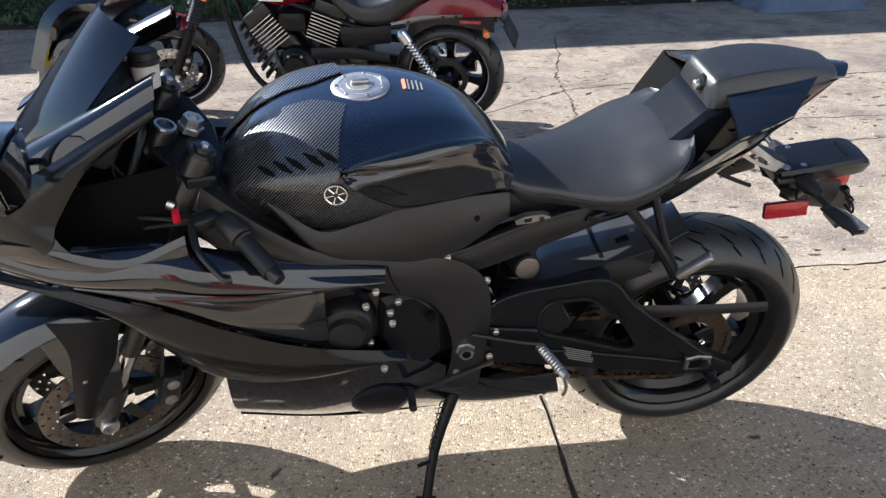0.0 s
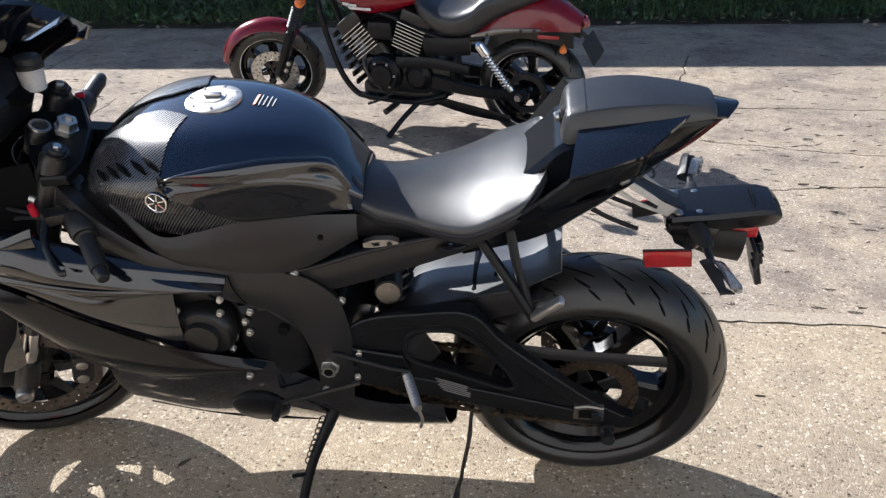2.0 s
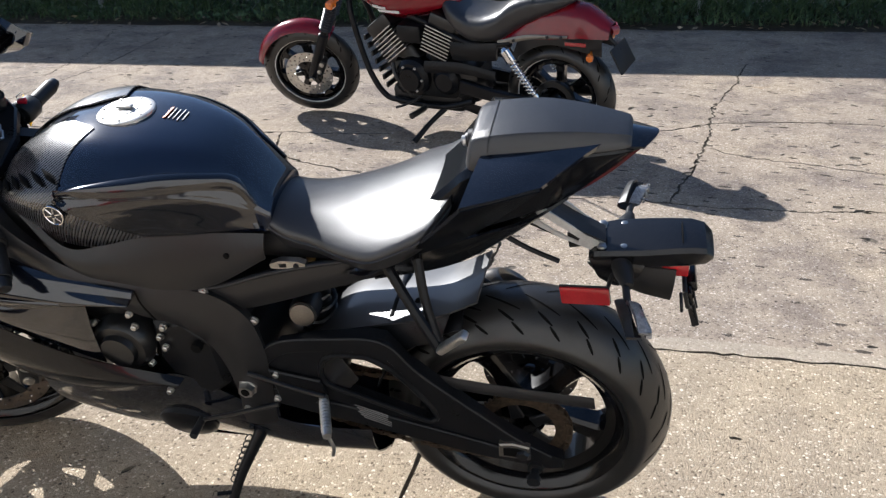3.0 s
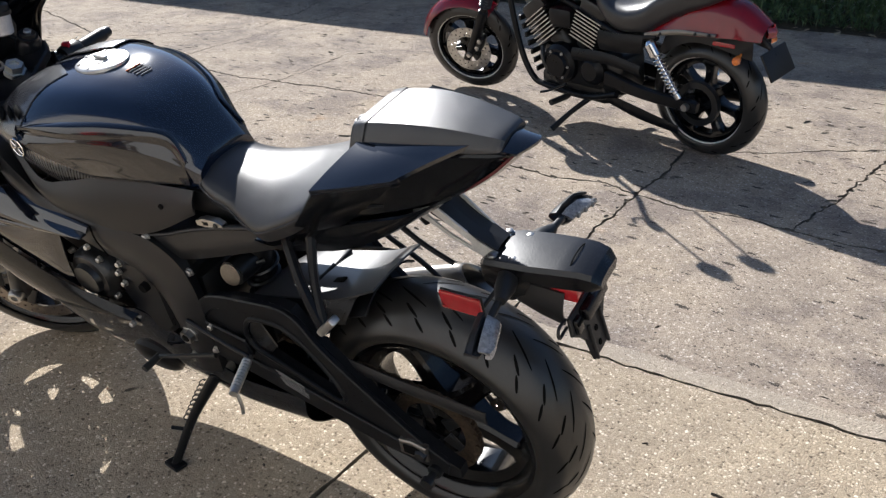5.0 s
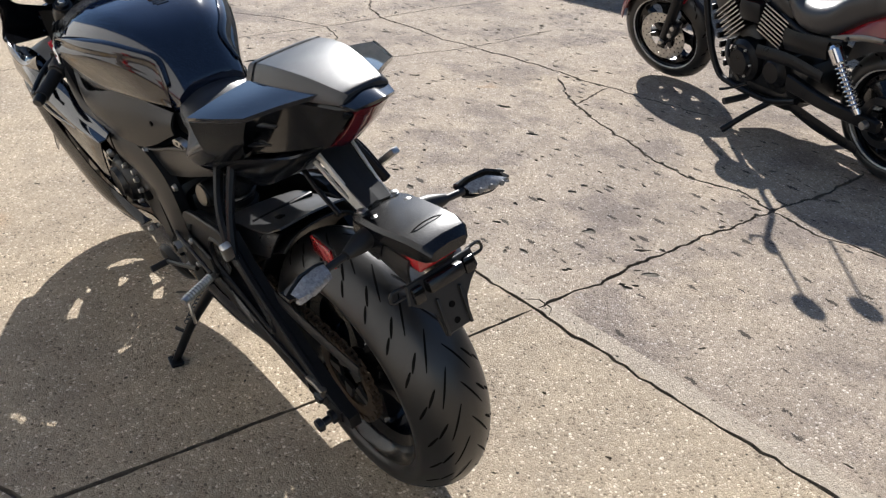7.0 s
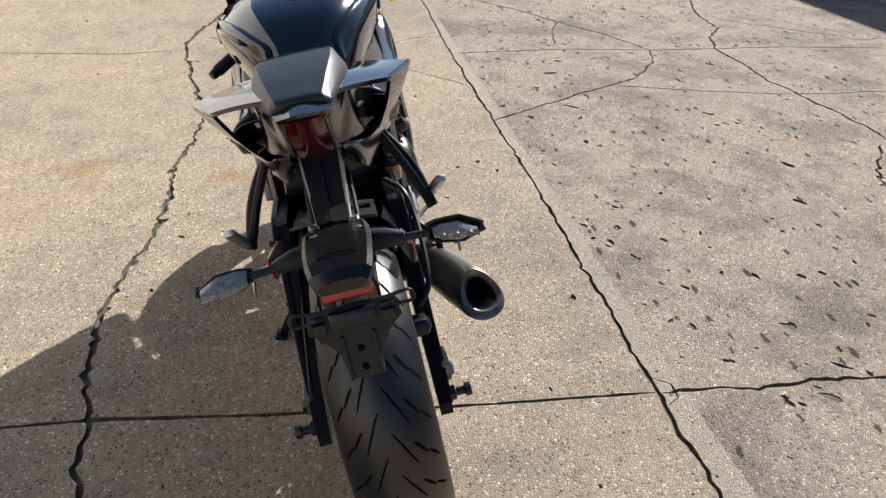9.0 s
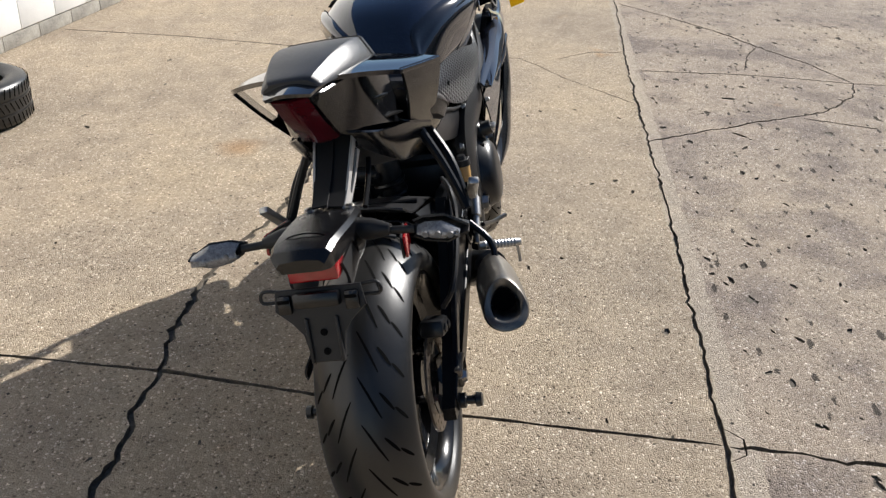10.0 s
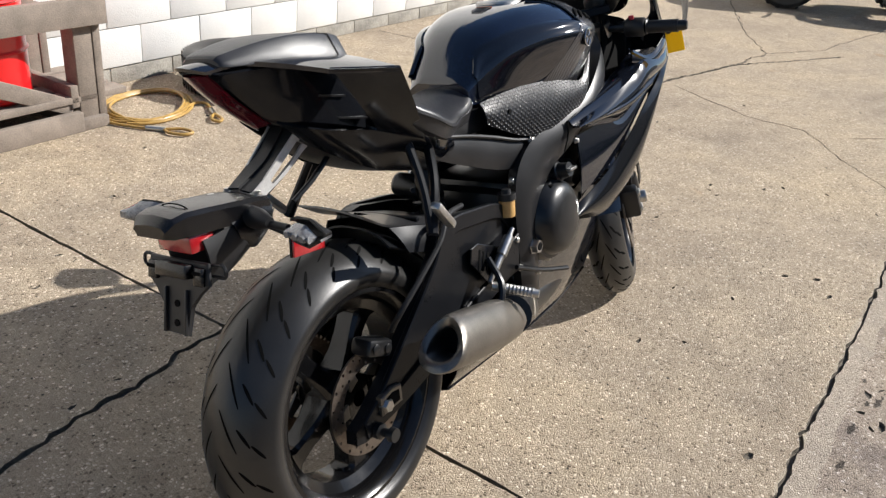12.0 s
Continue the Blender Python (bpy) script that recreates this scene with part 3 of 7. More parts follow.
            grid(rows, wrap_u=True, caps=True, bm=cut)
            if step == 0.024 and half > 0.0065:
                for q in line[4:-4:4]:
                    if noise.noise((seed + 3, q.x * 1.7, q.y * 1.7)) + rng.uniform(-0.25, 0.25) > 0.12:
                        chips.append((q.x + rng.uniform(-0.012, 0.012), q.y + rng.uniform(-0.012, 0.012), half * rng.uniform(1.0, 2.4), math.atan2(pts[1][1] - pts[0][1], pts[1][0] - pts[0][0])))
    # broken edges along the cracks
    for x, y, l, a in chips:
        ring = []
        for q in range(9):
            r = rng.uniform(0.6, 1.25)
            u, v = 1.5 * l * r * math.cos(q * 0.698), 0.8 * l * r * math.sin(q * 0.698)
            ring.append((u * math.cos(a) - v * math.sin(a), u * math.sin(a) + v * math.cos(a)))
        grid([[(x + k * u, y + k * v, z) for u, v in ring] for k, z in ((1.15, 0.01), (0.6, -rng.uniform(0.004, 0.010)))], wrap_u=True, caps=True, bm=cut)
    # gouges in the worn surface, thick on the rough slab and sparse on the near one
    for _ in range(5200):
        x, y = rng.uniform(-5.5, 3.0), rng.uniform(-1.0, 6.2)
        beyond = y - (2.52 + 0.128 * x)
        keep = 0.0 if 0.0 < beyond < 0.10 else (0.9 * (0.5 + 0.9 * noise.noise((x * 0.7, y * 0.7, 8))) if beyond > 0 else 0.07)
        if rng.random() > keep:
            continue
        l, w, a = rng.uniform(0.008, 0.026) * (2.0 if beyond > 0 and rng.random() < 0.22 else 1.0), 0, rng.gauss(0.3, 0.5)
        w = l * rng.uniform(0.28, 0.6)
        ring = []
        for q in range(7):
            r = rng.uniform(0.55, 1.3)
            u, v = l * r * math.cos(q * 0.8976), w * r * math.sin(q * 0.8976)
            ring.append((u * math.cos(a) - v * math.sin(a), u * math.sin(a) + v * math.cos(a)))
        grid([[(x + k * u, y + k * v, z) for u, v in ring] for k, z in ((1.2, 0.01), (0.55, -rng.uniform(0.003, 0.009)))], wrap_u=True, caps=True, bm=cut)
    bmesh.ops.recalc_face_normals(cut, faces=cut.faces)
    cutter_mesh = bpy.data.meshes.new("grooves")
    cut.to_mesh(cutter_mesh)
    cut.free()
    cutter_mesh.materials.append(M["concrete"])
    cutter_mesh.materials.append(M["dirt"])
    cutter_mesh.polygons.foreach_set("material_index", [1] * len(cutter_mesh.polygons))
    cutter = new("grooves", cutter_mesh)
    slab = bmesh.new()
    bmesh.ops.create_cube(slab, size=1.0)
    bmesh.ops.scale(slab, vec=(900, 900, 0.3), verts=slab.verts)
    bmesh.ops.translate(slab, vec=(0, 0, -0.15), verts=slab.verts)
    ob = part("ground", slab, M["concrete"])
    ob.data.materials.append(M["dirt"])
    mod = ob.modifiers.new("grooves", "BOOLEAN")
    mod.operation, mod.object, mod.solver, mod.use_self = "DIFFERENCE", cutter, "EXACT", True
    me = bpy.data.meshes.new_from_object(ob.evaluated_get(bpy.context.evaluated_depsgraph_get()))
    ob.modifiers.clear()
    ob.data = me
    me.polygons.foreach_set("use_smooth", [False] * len(me.polygons))
    bpy.data.objects.remove(cutter)
    tagged(ob, "worn exposed-aggregate concrete yard with cracks and joints", "ground", kind="structure")


ground()

WALL = pose(-0.42, -1.19, 0, 0, 0, 8.5)  # foot of the block wall; its face looks to +y
VERGE = pose(-1.5, 7.83, 0, 0, 0, 10.2)  # front edge of the weed strip; +y goes away from the yard


def block_wall():
    core = box((16.0, 0.19, 3.4), (-1.0, -0.104, 1.7), 0)
    wall = part("wall_south", core, M["mortar"], label="white-painted concrete block wall with bare grey foot")
    wall.matrix_world = WALL
    tagged(wall, category="wall", kind="structure")
    rng = random.Random(8)

    def block_mesh(length, height, name, material):
        b = box((length - 0.005, 0.02, height - 0.005), (0, 0, 0), 0.004)
        o = part(name, b, material, wall)
        me = o.data
        bpy.data.objects.remove(o)
        return me

    foot, full = block_mesh(0.4, 0.09, "foot_block", M["base"]), block_mesh(0.4, 0.2, "block", M["block"])
    rest = bmesh.new()
    for row in range(17):
        z = 0.043 if row == 0 else 0.09 + 0.2 * (row - 0.5)
        me = foot if row == 0 else full
        for i in range(-21, 18):
            x = 0.4 * i + (0.2 if row % 2 else 0.0) + 0.07
            y = -0.006 + rng.uniform(-0.0012, 0.0012) - (0.006 if row == 0 else 0)
            if -4.9 < x < 1.3 and row < 6:
                o = new("foot_block" if row == 0 else "block", me)
                o.parent, o.location = wall, (x, y, z)
            elif -8.9 < x < 6.9:
                box((0.392, 0.02, (0.082 if row == 0 else 0.192)), (x, y, z), 0, bm=rest)
    part("upper_blocks", rest, M["block"], wall, kind="stuff")


def far_side():
    """Weed strip, fence posts, fallen leaves and an added plain wall that shades the far part of the yard."""
    soil = bmesh.new()
    rows = []
    for i in range(9):
        y = i * 0.25
        rows.append([(-16 + j * 0.25, y + (0.06 * noise.noise((j * 0.6, 0, 0)) if i == 0 else 0), 0.004 + 0.05 * min(1, i / 2) + 0.03 * noise.noise((j * 0.7, i * 0.9, 5)) * min(1, i)) for j in range(129)])
    grid(rows, bm=soil)
    strip = part("verge", soil, M["soil"], label="strip of dark weedy soil along the yard's edge")
    strip.matrix_world = VERGE
    tagged(strip, category="verge", kind="structure")
    rng = random.Random(2)
    verts, faces = [], []

    def leaf(x, y, z, l, w, lean, turn):
        d = Vector((math.cos(turn), math.sin(turn), 0))
        s = Vector((-d.y, d.x, 0)) * w
        a = Vector((x, y, z))
        b = a + d * l * math.sin(lean) * 0.5 + Vector((0, 0, l * math.cos(lean) * 0.55))
        c = a + d * l * math.sin(lean) + Vector((0, 0, l * math.cos(lean) * 0.8))
        i = len(verts)
        verts.extend([a, b + s, c, b - s])
        faces.append((i, i + 1, i + 2, i + 3))

    for _ in range(15000):
        x, y = rng.uniform(-11, 9), abs(rng.gauss(0.35, 0.38)) + 0.02
        clump = 0.5 + noise.noise((x * 1.3, y * 1.3, 2))
        h = max(0.04, (0.10 + 0.35 * min(1, y / 0.5)) * (0.45 + clump))
        n = 1 if rng.random() < 0.4 else 2
        for _ in range(n):
            if rng.random() < 0.55:
                leaf(x, y, 0.03, h * rng.uniform(0.6, 1.2), rng.uniform(0.003, 0.008), rng.uniform(0.1, 0.9), rng.uniform(0, 6.3))
            else:
                leaf(x, y, rng.uniform(0.03, h), rng.uniform(0.04, 0.09), rng.uniform(0.012, 0.028), rng.uniform(0.6, 1.6), rng.uniform(0, 6.3))
    for _ in range(9000):
        x, y = rng.uniform(-11, 9), rng.uniform(0.75, 1.25)
        leaf(x, y, rng.uniform(0.05, 1.1), rng.uniform(0.07, 0.16), rng.uniform(0.02, 0.045), rng.uniform(0.4, 1.7), rng.uniform(0, 6.3))
    me = bpy.data.meshes.new("weeds")
    me.from_pydata(verts, [], faces)
    me.materials.append(M["leaf"])
    weeds = new("weeds", me)
    weeds.matrix_world = VERGE
    tagged(weeds, "dense dark green weeds and ground cover in shade", "weeds", kind="stuff")
    verts, faces = [], []
    for _ in range(260):
        x, y = rng.uniform(-9, 8), rng.gauss(0.05, 0.12)
        leaf(x, y, 0.015 + rng.uniform(0, 0.05) * (y > 0), rng.uniform(0.04, 0.1), rng.uniform(0.015, 0.035), rng.uniform(1.0, 1.5), rng.uniform(0, 6.3))
    me = bpy.data.meshes.new("dry_leaves")
    me.from_pydata(verts, [], faces)
    me.materials.append(M["dryleaf"])
    dry = new("dry_leaves", me)
    dry.matrix_world = VERGE
    tagged(dry, "dry fallen leaves and litter along the weeds", "leaves", kind="stuff")
    for x in (-7.1, -4.05, -1.0, 2.05, 5.1):
        post = bmesh.new()
        turned((0, 0, -0.05), (0, 0, 1.5), [(0, 0.03), (0.97, 0.03), (0.975, 0.034), (0.99, 0.03), (1, 0.012)], 14, post)
        o = part("fence_post", post, M["galv"])
        o.matrix_world = VERGE @ pose(x, 0.42, 0)
        tagged(o, "grey galvanised steel fence post in the weeds", "fence post", "fence posts")
    mesh = bmesh.new()
    for k in range(300):
        x = -9.0 + 0.06 * k
        zig = [(x + (0.03 if (q + k) % 2 else -0.03), 0.385 + 0.004 * (q % 2), 0.03 + 0.06 * q) for q in range(21)]
        rows = [[(a - 0.0016, b, c), (a + 0.0016, b - 0.0016, c), (a + 0.0016, b + 0.0016, c)] for a, b, c in zig]
        grid(rows, wrap_u=True, bm=mesh)
    net = part("chain_link_fence", mesh, M["galv"])
    net.matrix_world = VERGE
    tagged(net, "galvanised chain-link fence standing in the weeds", "fence")
    # added to cast the far shade; its height follows from the shade's edge
    wall = part("wall_north", box((40, 0.2, 3.5), (0, 1.45, 1.75), 0), M["plain"], label="plain wall added behind the weeds to shade the yard")
    wall.matrix_world = VERGE
    tagged(wall, category="wall", kind="structure")


block_wall()
far_side()


# ---- wheels ----
def tyre_profile(R, half, bead):
    """Half-round motorcycle tyre: (radius, y) round the section, closed."""
    out = [(R, 0.0), (R - 0.004, half * 0.28), (R - 0.014, half * 0.52), (R - 0.030, half * 0.76), (R - 0.050, half * 0.95), (R - 0.062, half), (R - 0.078, half * 0.96), (bead + 0.006, half * 0.84), (bead, half * 0.78)]
    outer = spline([(r, y, 0) for r, y in out], 22)
    prof = [(r, y) for r, y, _ in outer]
    inner = [(bead, half * 0.7), (bead + 0.03, half * 0.86), (R - 0.02, half * 0.4), (R - 0.016, 0.0)]
    full = prof + inner + [(r, -y) for r, y in reversed(inner[:-1])] + [(r, -y) for r, y in reversed(prof[1:])]
    return full, prof


def tread(prof, count, R, bm, side_len=0.85):
    """Slanted sipes, one near-black ribbon each, laid on the tread as painted shade."""
    ys = [y for _, y in prof]
    rs = [r for r, _ in prof]

    def at(th, y, lift):
        r = np.interp(abs(y), ys[:17], rs[:17]) + lift
        return (r * math.cos(th), y, r * math.sin(th))

    half = max(ys)
    for i in range(count):
        for s in (1, -1):
            for k, (f0, f1, sweep, width) in enumerate(((0.08, 0.46, 0.24, 0.0022), (0.46, 0.68, 0.11, 0.0028), (0.70, 0.88, 0.09, 0.0026))):
                th0 = 2 * math.pi * (i + 0.5 * (s < 0) + 0.36 * k) / count
                rows = []
                for j in range(7):
                    f = j / 6
                    y = s * half * (f0 + (f1 - f0) * f)
                    th = th0 + sweep * (0.8 * f + 0.2 * f * f)
                    w = width * math.sin(math.pi * (0.06 + 0.88 * f)) ** 0.5
                    run, rise = R * sweep * (0.8 + 0.4 * f), s * half * (f1 - f0)
                    k2 = w / math.hypot(run, rise)
                    rows.append([at(th - k2 * abs(rise) / R, y + s * k2 * run, 0.0006), at(th + k2 * abs(rise) / R, y - s * k2 * run, 0.0006)])
                grid(rows, bm=bm)


def wheel(name, parent, R, half, rim_half, at, spokes, stripe=None, m=None, rim_mat=None, count=24):
    """Tyre, rim and spokes as one wheel under its vehicle; turned about y at the place at."""
    rim_mat = rim_mat or M["rim"]
    place = (m if m is not None else Matrix.Identity(4)) @ Matrix.Translation(at)
    bead = 0.219
    full, prof = tyre_profile(R, half, bead)
    hub = part(name, lathe([(0.048, -rim_half * 0.8), (0.052, -rim_half * 0.5), (0.04, 0), (0.052, rim_half * 0.5), (0.048, rim_half * 0.8), (0.018, rim_half * 0.82), (0.018, -rim_half * 0.82)], 32, closed=True), rim_mat, parent, m=place)
    part("tyre", lathe(full, 96, closed=True), M["rubber"], hub, "black rubber tyre with slanted grooves", m=place, sharp=60)
    bm = bmesh.new()
    tread(prof, count, R, bm)
    part("tread_pattern", bm, M["groove"], hub, m=place, kind="stuff")
    h = rim_half
    rimp = [(bead + 0.008, h), (bead + 0.008, h - 0.005), (bead - 0.006, h - 0.01), (bead - 0.012, h - 0.025), (bead - 0.03, h * 0.45), (bead - 0.032, -h * 0.45), (bead - 0.012, -h + 0.025), (bead - 0.006, -h + 0.01), (bead + 0.008, -h + 0.005), (bead + 0.008, -h), (bead - 0.002, -h), (bead - 0.016, -h + 0.012), (bead - 0.022, -h + 0.03), (bead - 0.042, -h * 0.45), (bead - 0.042, h * 0.45), (bead - 0.022, h - 0.03), (bead - 0.016, h - 0.012), (bead - 0.002, h)]
    part("rim", lathe(rimp, 72, closed=True), rim_mat, hub, m=place)
    if stripe:
        for s in (1, -1):
            part("rim_stripe", lathe([(bead + 0.001, s * (h - 0.002)), (bead + 0.001, s * (h + 0.002)), (bead - 0.005, s * (h + 0.002)), (bead - 0.005, s * (h - 0.004))], 72, closed=True), stripe, hub, m=place)
    for i in range(spokes):
        a = 2 * math.pi * (i + 0.2) / spokes
        sp = beam([(0.035, 0, 0), (0.08, 0, 0.002), (0.125, 0, 0.003), (bead - 0.055, 0, 0.001), (bead - 0.036, 0, 0)], [(0.085, 0.07), (0.06, 0.044), (0.052, 0.040), (0.058, 0.05), (0.07, 0.10)], 16)
        part("spoke", sp, rim_mat, hub, m=place @ Matrix.Rotation(a, 4, "Y"))
    return hub


def brake_disc(parent, ro, ri, y, at, m=None, holes=22, carrier=True, metal="disc"):
    place = (m if m is not None else Matrix.Identity(4)) @ Matrix.Translation(at)
    d = part("brake_disc", perforated(ro, ri, y - 0.0025, y + 0.0025, holes, 3, (ro - ri) / 3 * 0.30), M[metal], parent, "drilled steel brake disc", m=place)
    if carrier:
        for i in range(6):
            a = 2 * math.pi * i / 6
            part("disc_carrier", beam([(0.05, y * 0.9, 0), (ri + 0.004, y, 0)], [(0.006, 0.03), (0.005, 0.022)], 4), M["dark"], d, m=place @ Matrix.Rotation(a, 4, "Y"))
    return d


def caliper(parent, at, ang, m=None, size=1.0):
    place = (m if m is not None else Matrix.Identity(4)) @ Matrix.Translation(at) @ Matrix.Rotation(ang, 4, "Y") @ Matrix.Scale(size, 4)
    c = part("brake_caliper", box((0.10, 0.07, 0.05), (0, 0, 0), 0.012), M["dark"], parent, m=place)
    for dx in (-0.026, 0.026):
        for s in (1, -1):
            part("piston_cover", turned((dx, s * 0.034, 0), (dx, s * 0.041, 0), [(0, 0.014), (0.7, 0.014), (1, 0.010)], 16), M["steel"] if size == 1.0 else M["dark"], c, m=place)
    return c


# ---- the black sport bike, leaning on its side stand ----
# x forward, y to its left, z up, in the leaning bike's own frame
BIKE = Matrix(((-0.98919, 0.14300, 0.03240, 0.6046), (-0.14663, -0.96474, -0.21858, 1.8707), (0, -0.22097, 0.97528, -0.0011), (0, 0, 0, 1)))
REAR_AXLE, FRONT_AXLE = (0.035, 0, 0.318), (1.415, 0, 0.291)
STEM, RAKE, STEER = Vector((1.118, 0, 0.942)), radians(24), radians(23)
TRIM = pose(-0.016, 0, 0.021, 0, 0.95, 0)  # the body sits nose down by a degree
STEERED = Matrix.Translation(STEM) @ Matrix.Rotation(STEER, 4, Vector((-math.sin(RAKE), 0, math.cos(RAKE)))) @ Matrix.Translation(-STEM)

TANK = [  # x, top z, half width, z of the widest point, bottom z, bottom half width
    (1.065, 0.895, 0.085, 0.845, 0.80, 0.07), (1.01, 0.945, 0.15, 0.89, 0.80, 0.11), (0.94, 0.98, 0.19, 0.912, 0.785, 0.138),
    (0.86, 0.996, 0.205, 0.916, 0.78, 0.15), (0.78, 0.997, 0.196, 0.917, 0.79, 0.145), (0.70, 0.988, 0.172, 0.913, 0.80, 0.132),
    (0.62, 0.962, 0.137, 0.896, 0.80, 0.115), (0.56, 0.917, 0.102, 0.862, 0.80, 0.098), (0.51, 0.852, 0.08, 0.826, 0.795, 0.082)]


GUARD_FRONT = [(1.475, 0.08, 0.63), (1.456, 0.112, 0.56), (1.47, 0.122, 0.47), (1.482, 0.122, 0.40), (1.488, 0.118, 0.36)]
GUARD_BACK = [(1.345, 0.08, 0.575), (1.378, 0.112, 0.498), (1.405, 0.122, 0.425), (1.43, 0.122, 0.37), (1.448, 0.118, 0.332)]
GUARD_BOLTS = [(1.446, 0.474), (1.455, 0.424)]
KNEE = np.interp(np.linspace(0, 1, 25), (0, 0.04, 0.09, 0.15, 0.24, 0.4, 0.75, 0.92, 1), (0.001, 0.008, 0.010, 0.007, -0.001, -0.0025, 0.002, 0.006, 0.001))  # rolled rim and dished middle
RIDGE_T, RIDGE_H, _ = zip(*spline([(0.0, 1.0, 0), (0.2, 0.975, 0), (0.36, 0.88, 0), (0.46, 0.66, 0), (0.62, 0.19, 0), (0.7, 0.0, 0)], 60))


def shoulder(t):
    """Height over the widest line, 1 on the spine to 0: flat spine, soft ridge, falling flank."""
    return float(np.interp(t, RIDGE_T, RIDGE_H))


def tank_at(u, v, lift=0.0):
    """Skin of the tank: u 0..1 from front to rear, v -1..1 from the right lower edge over the top to the left."""
    k = len(TANK) - 1
    j = min(int(u * k), k - 1)
    f = u * k - j
    P = [np.array(TANK[max(0, min(k, j + q))]) for q in (-1, 0, 1, 2)]
    a, b, c, d = P
    x, zt, w, zw, zb, wb = 0.5 * (2 * b + (c - a) * f + (2 * a - 5 * b + 4 * c - d) * f * f + (3 * b - a - 3 * c + d) * f ** 3)
    s, t = (1 if v >= 0 else -1), abs(v)
    if t <= 0.7:
        ts = (0.0, 0.2, 0.36, 0.46, 0.62, 0.7)
        h = zt - zw
        y = w * float(np.interp(t, ts, (0.0, 0.30, 0.56, 0.74, 0.965, 1.0)))
        z = zw + h * shoulder(t)
    else:
        g = (t - 0.7) / 0.3
        y, z = w + (wb - w) * g ** 1.3, zw + (zb - zw) * g
    cx, cz = 0.8, 0.85
    n = Vector(((x - cx) * 0.3, s * y, max(0.02, z - cz) if t < 0.7 else 0)).normalized()
    q = Vector((x, s * y, z)) + n * lift
    return tuple(q)


def tank_patch(u0, u1, v0, v1, lift, t, n=20, m=14):
    """A shell that lies on the tank; u0, u1 are functions of v."""
    rows = []
    for i in range(m + 1):
        v = v0 + (v1 - v0) * i / m
        rows.append([tank_at(u0(v) + (u1(v) - u0(v)) * j / n, v, lift) for j in range(n + 1)])
    return rows


def sport_bike():
    bike = thing("motorcycle", "black sport motorcycle leaning on its side stand on the concrete", "motorcycle", BIKE)
    P = lambda name, bm, material, label="", parent=bike, m=TRIM, **kw: part(name, bm, M[material], parent, label, m=m, **kw)
    NONE = Matrix.Identity(4)

    # tank, covers and badges
    tank = P("fuel_tank", grid([[tank_at(i / 40, -1 + j / 24, 0) for j in range(49)] for i in range(41)], caps=True), "navy", "dark blue-black glossy fuel tank")
    for s in (1, -1):
        front = lambda v: 0.0
        edge = lambda v: float(np.interp(abs(v), (0.1, 0.2, 0.45, 0.60, 0.97), (0.33, 0.425, 0.395, 0.385, 0.585)))
        P("tank_cover", thick(tank_patch(front, edge, s * 0.10, s * 0.98, 0.0025, -0.004 * s, m=26), 0.003), "carbon", "carbon-look cover with vents", tank)
        us = [q / 80 for q in range(81)]
        xs = [-tank_at(q, 0)[0] for q in us]
        vs = [0.4 + 0.6 * q / 60 for q in range(61)]
        knee = []
        for x, zt, zb in spline([(0.850, 0.936, 0.929), (0.82, 0.944, 0.894), (0.775, 0.948, 0.850), (0.73, 0.949, 0.816), (0.67, 0.945, 0.808), (0.61, 0.931, 0.806), (0.565, 0.908, 0.805), (0.535, 0.862, 0.804)], 44):
            u = float(np.interp(-x, xs, us))
            zs = [-tank_at(u, q)[2] for q in vs]
            a, b = (float(np.interp(-q, zs, vs)) for q in (zt, zb))
            knee.append([tank_at(u, s * (a + (b - a) * q / 24), KNEE[q] * (1 if s > 0 else 0.35) + 0.0035) for q in range(25)])
        P("knee_panel", thick(knee, -0.009 * s), "gloss", "glossy black knee panel with a raised edge", tank)
        for k in range(5):
            x = 0.99 - 0.026 * k
            i = min(range(81), key=lambda i: abs(tank_at(i / 80, 0)[0] - x))
            a, b = tank_at(i / 80, s * (0.53 - 0.012 * k), 0.008), tank_at(min(1, i / 80 + 0.05), s * (0.60 - 0.012 * k), 0.008)
            # dark bar laid on the cover for the shade inside a vent
            P("vent_slot", tube([a, b], [0.002, 0.006, 0.002], 8, 5), "groove", "", tank)
        # round badge, a plain ring and spokes
        i = min(range(81), key=lambda i: abs(tank_at(i / 80, 0)[0] - 0.864))
        c, c2 = Vector(tank_at(i / 80, s * 0.735, 0.005)), Vector(tank_at(i / 80, s * 0.735, 0.009))
        badge = P("badge", turned(c, c2, [(0, 0.021), (0.8, 0.021), (1, 0.019)], 28), "matte", "round silver badge", tank)
        ringm = bmesh.new()
        nrm = (c2 - c).normalized()
        side = nrm.orthogonal().normalized()
        up = nrm.cross(side)
        tube([c2 + (side * math.cos(q * 0.2618) + up * math.sin(q * 0.2618)) * 0.0195 for q in range(25)], 0.0018, 6, bm=ringm)
        for q in range(6):
            dv = side * math.cos(q * 1.0472) + up * math.sin(q * 1.0472)
            tube([c2 + dv * 0.004, c2 + dv * 0.017], 0.0018, 6, bm=ringm)
        P("badge_ring", ringm, "chrome", "", badge)
    cap_c, cap_n = Vector((0.798, -0.004, 0.994)), Vector((0.02, 0, 1)).normalized()
    cap = P("fuel_cap", turned(cap_c, cap_c + cap_n * 0.012, [(0, 0.056), (0.4, 0.0555), (0.6, 0.051), (0.66, 0.041), (0.58, 0.0405), (0.58, 0.039), (0.66, 0.0385), (0.7, 0.026), (0.85, 0.025), (0.85, 0.012)], 40), "alu", "round silver fuel filler cap", tank)
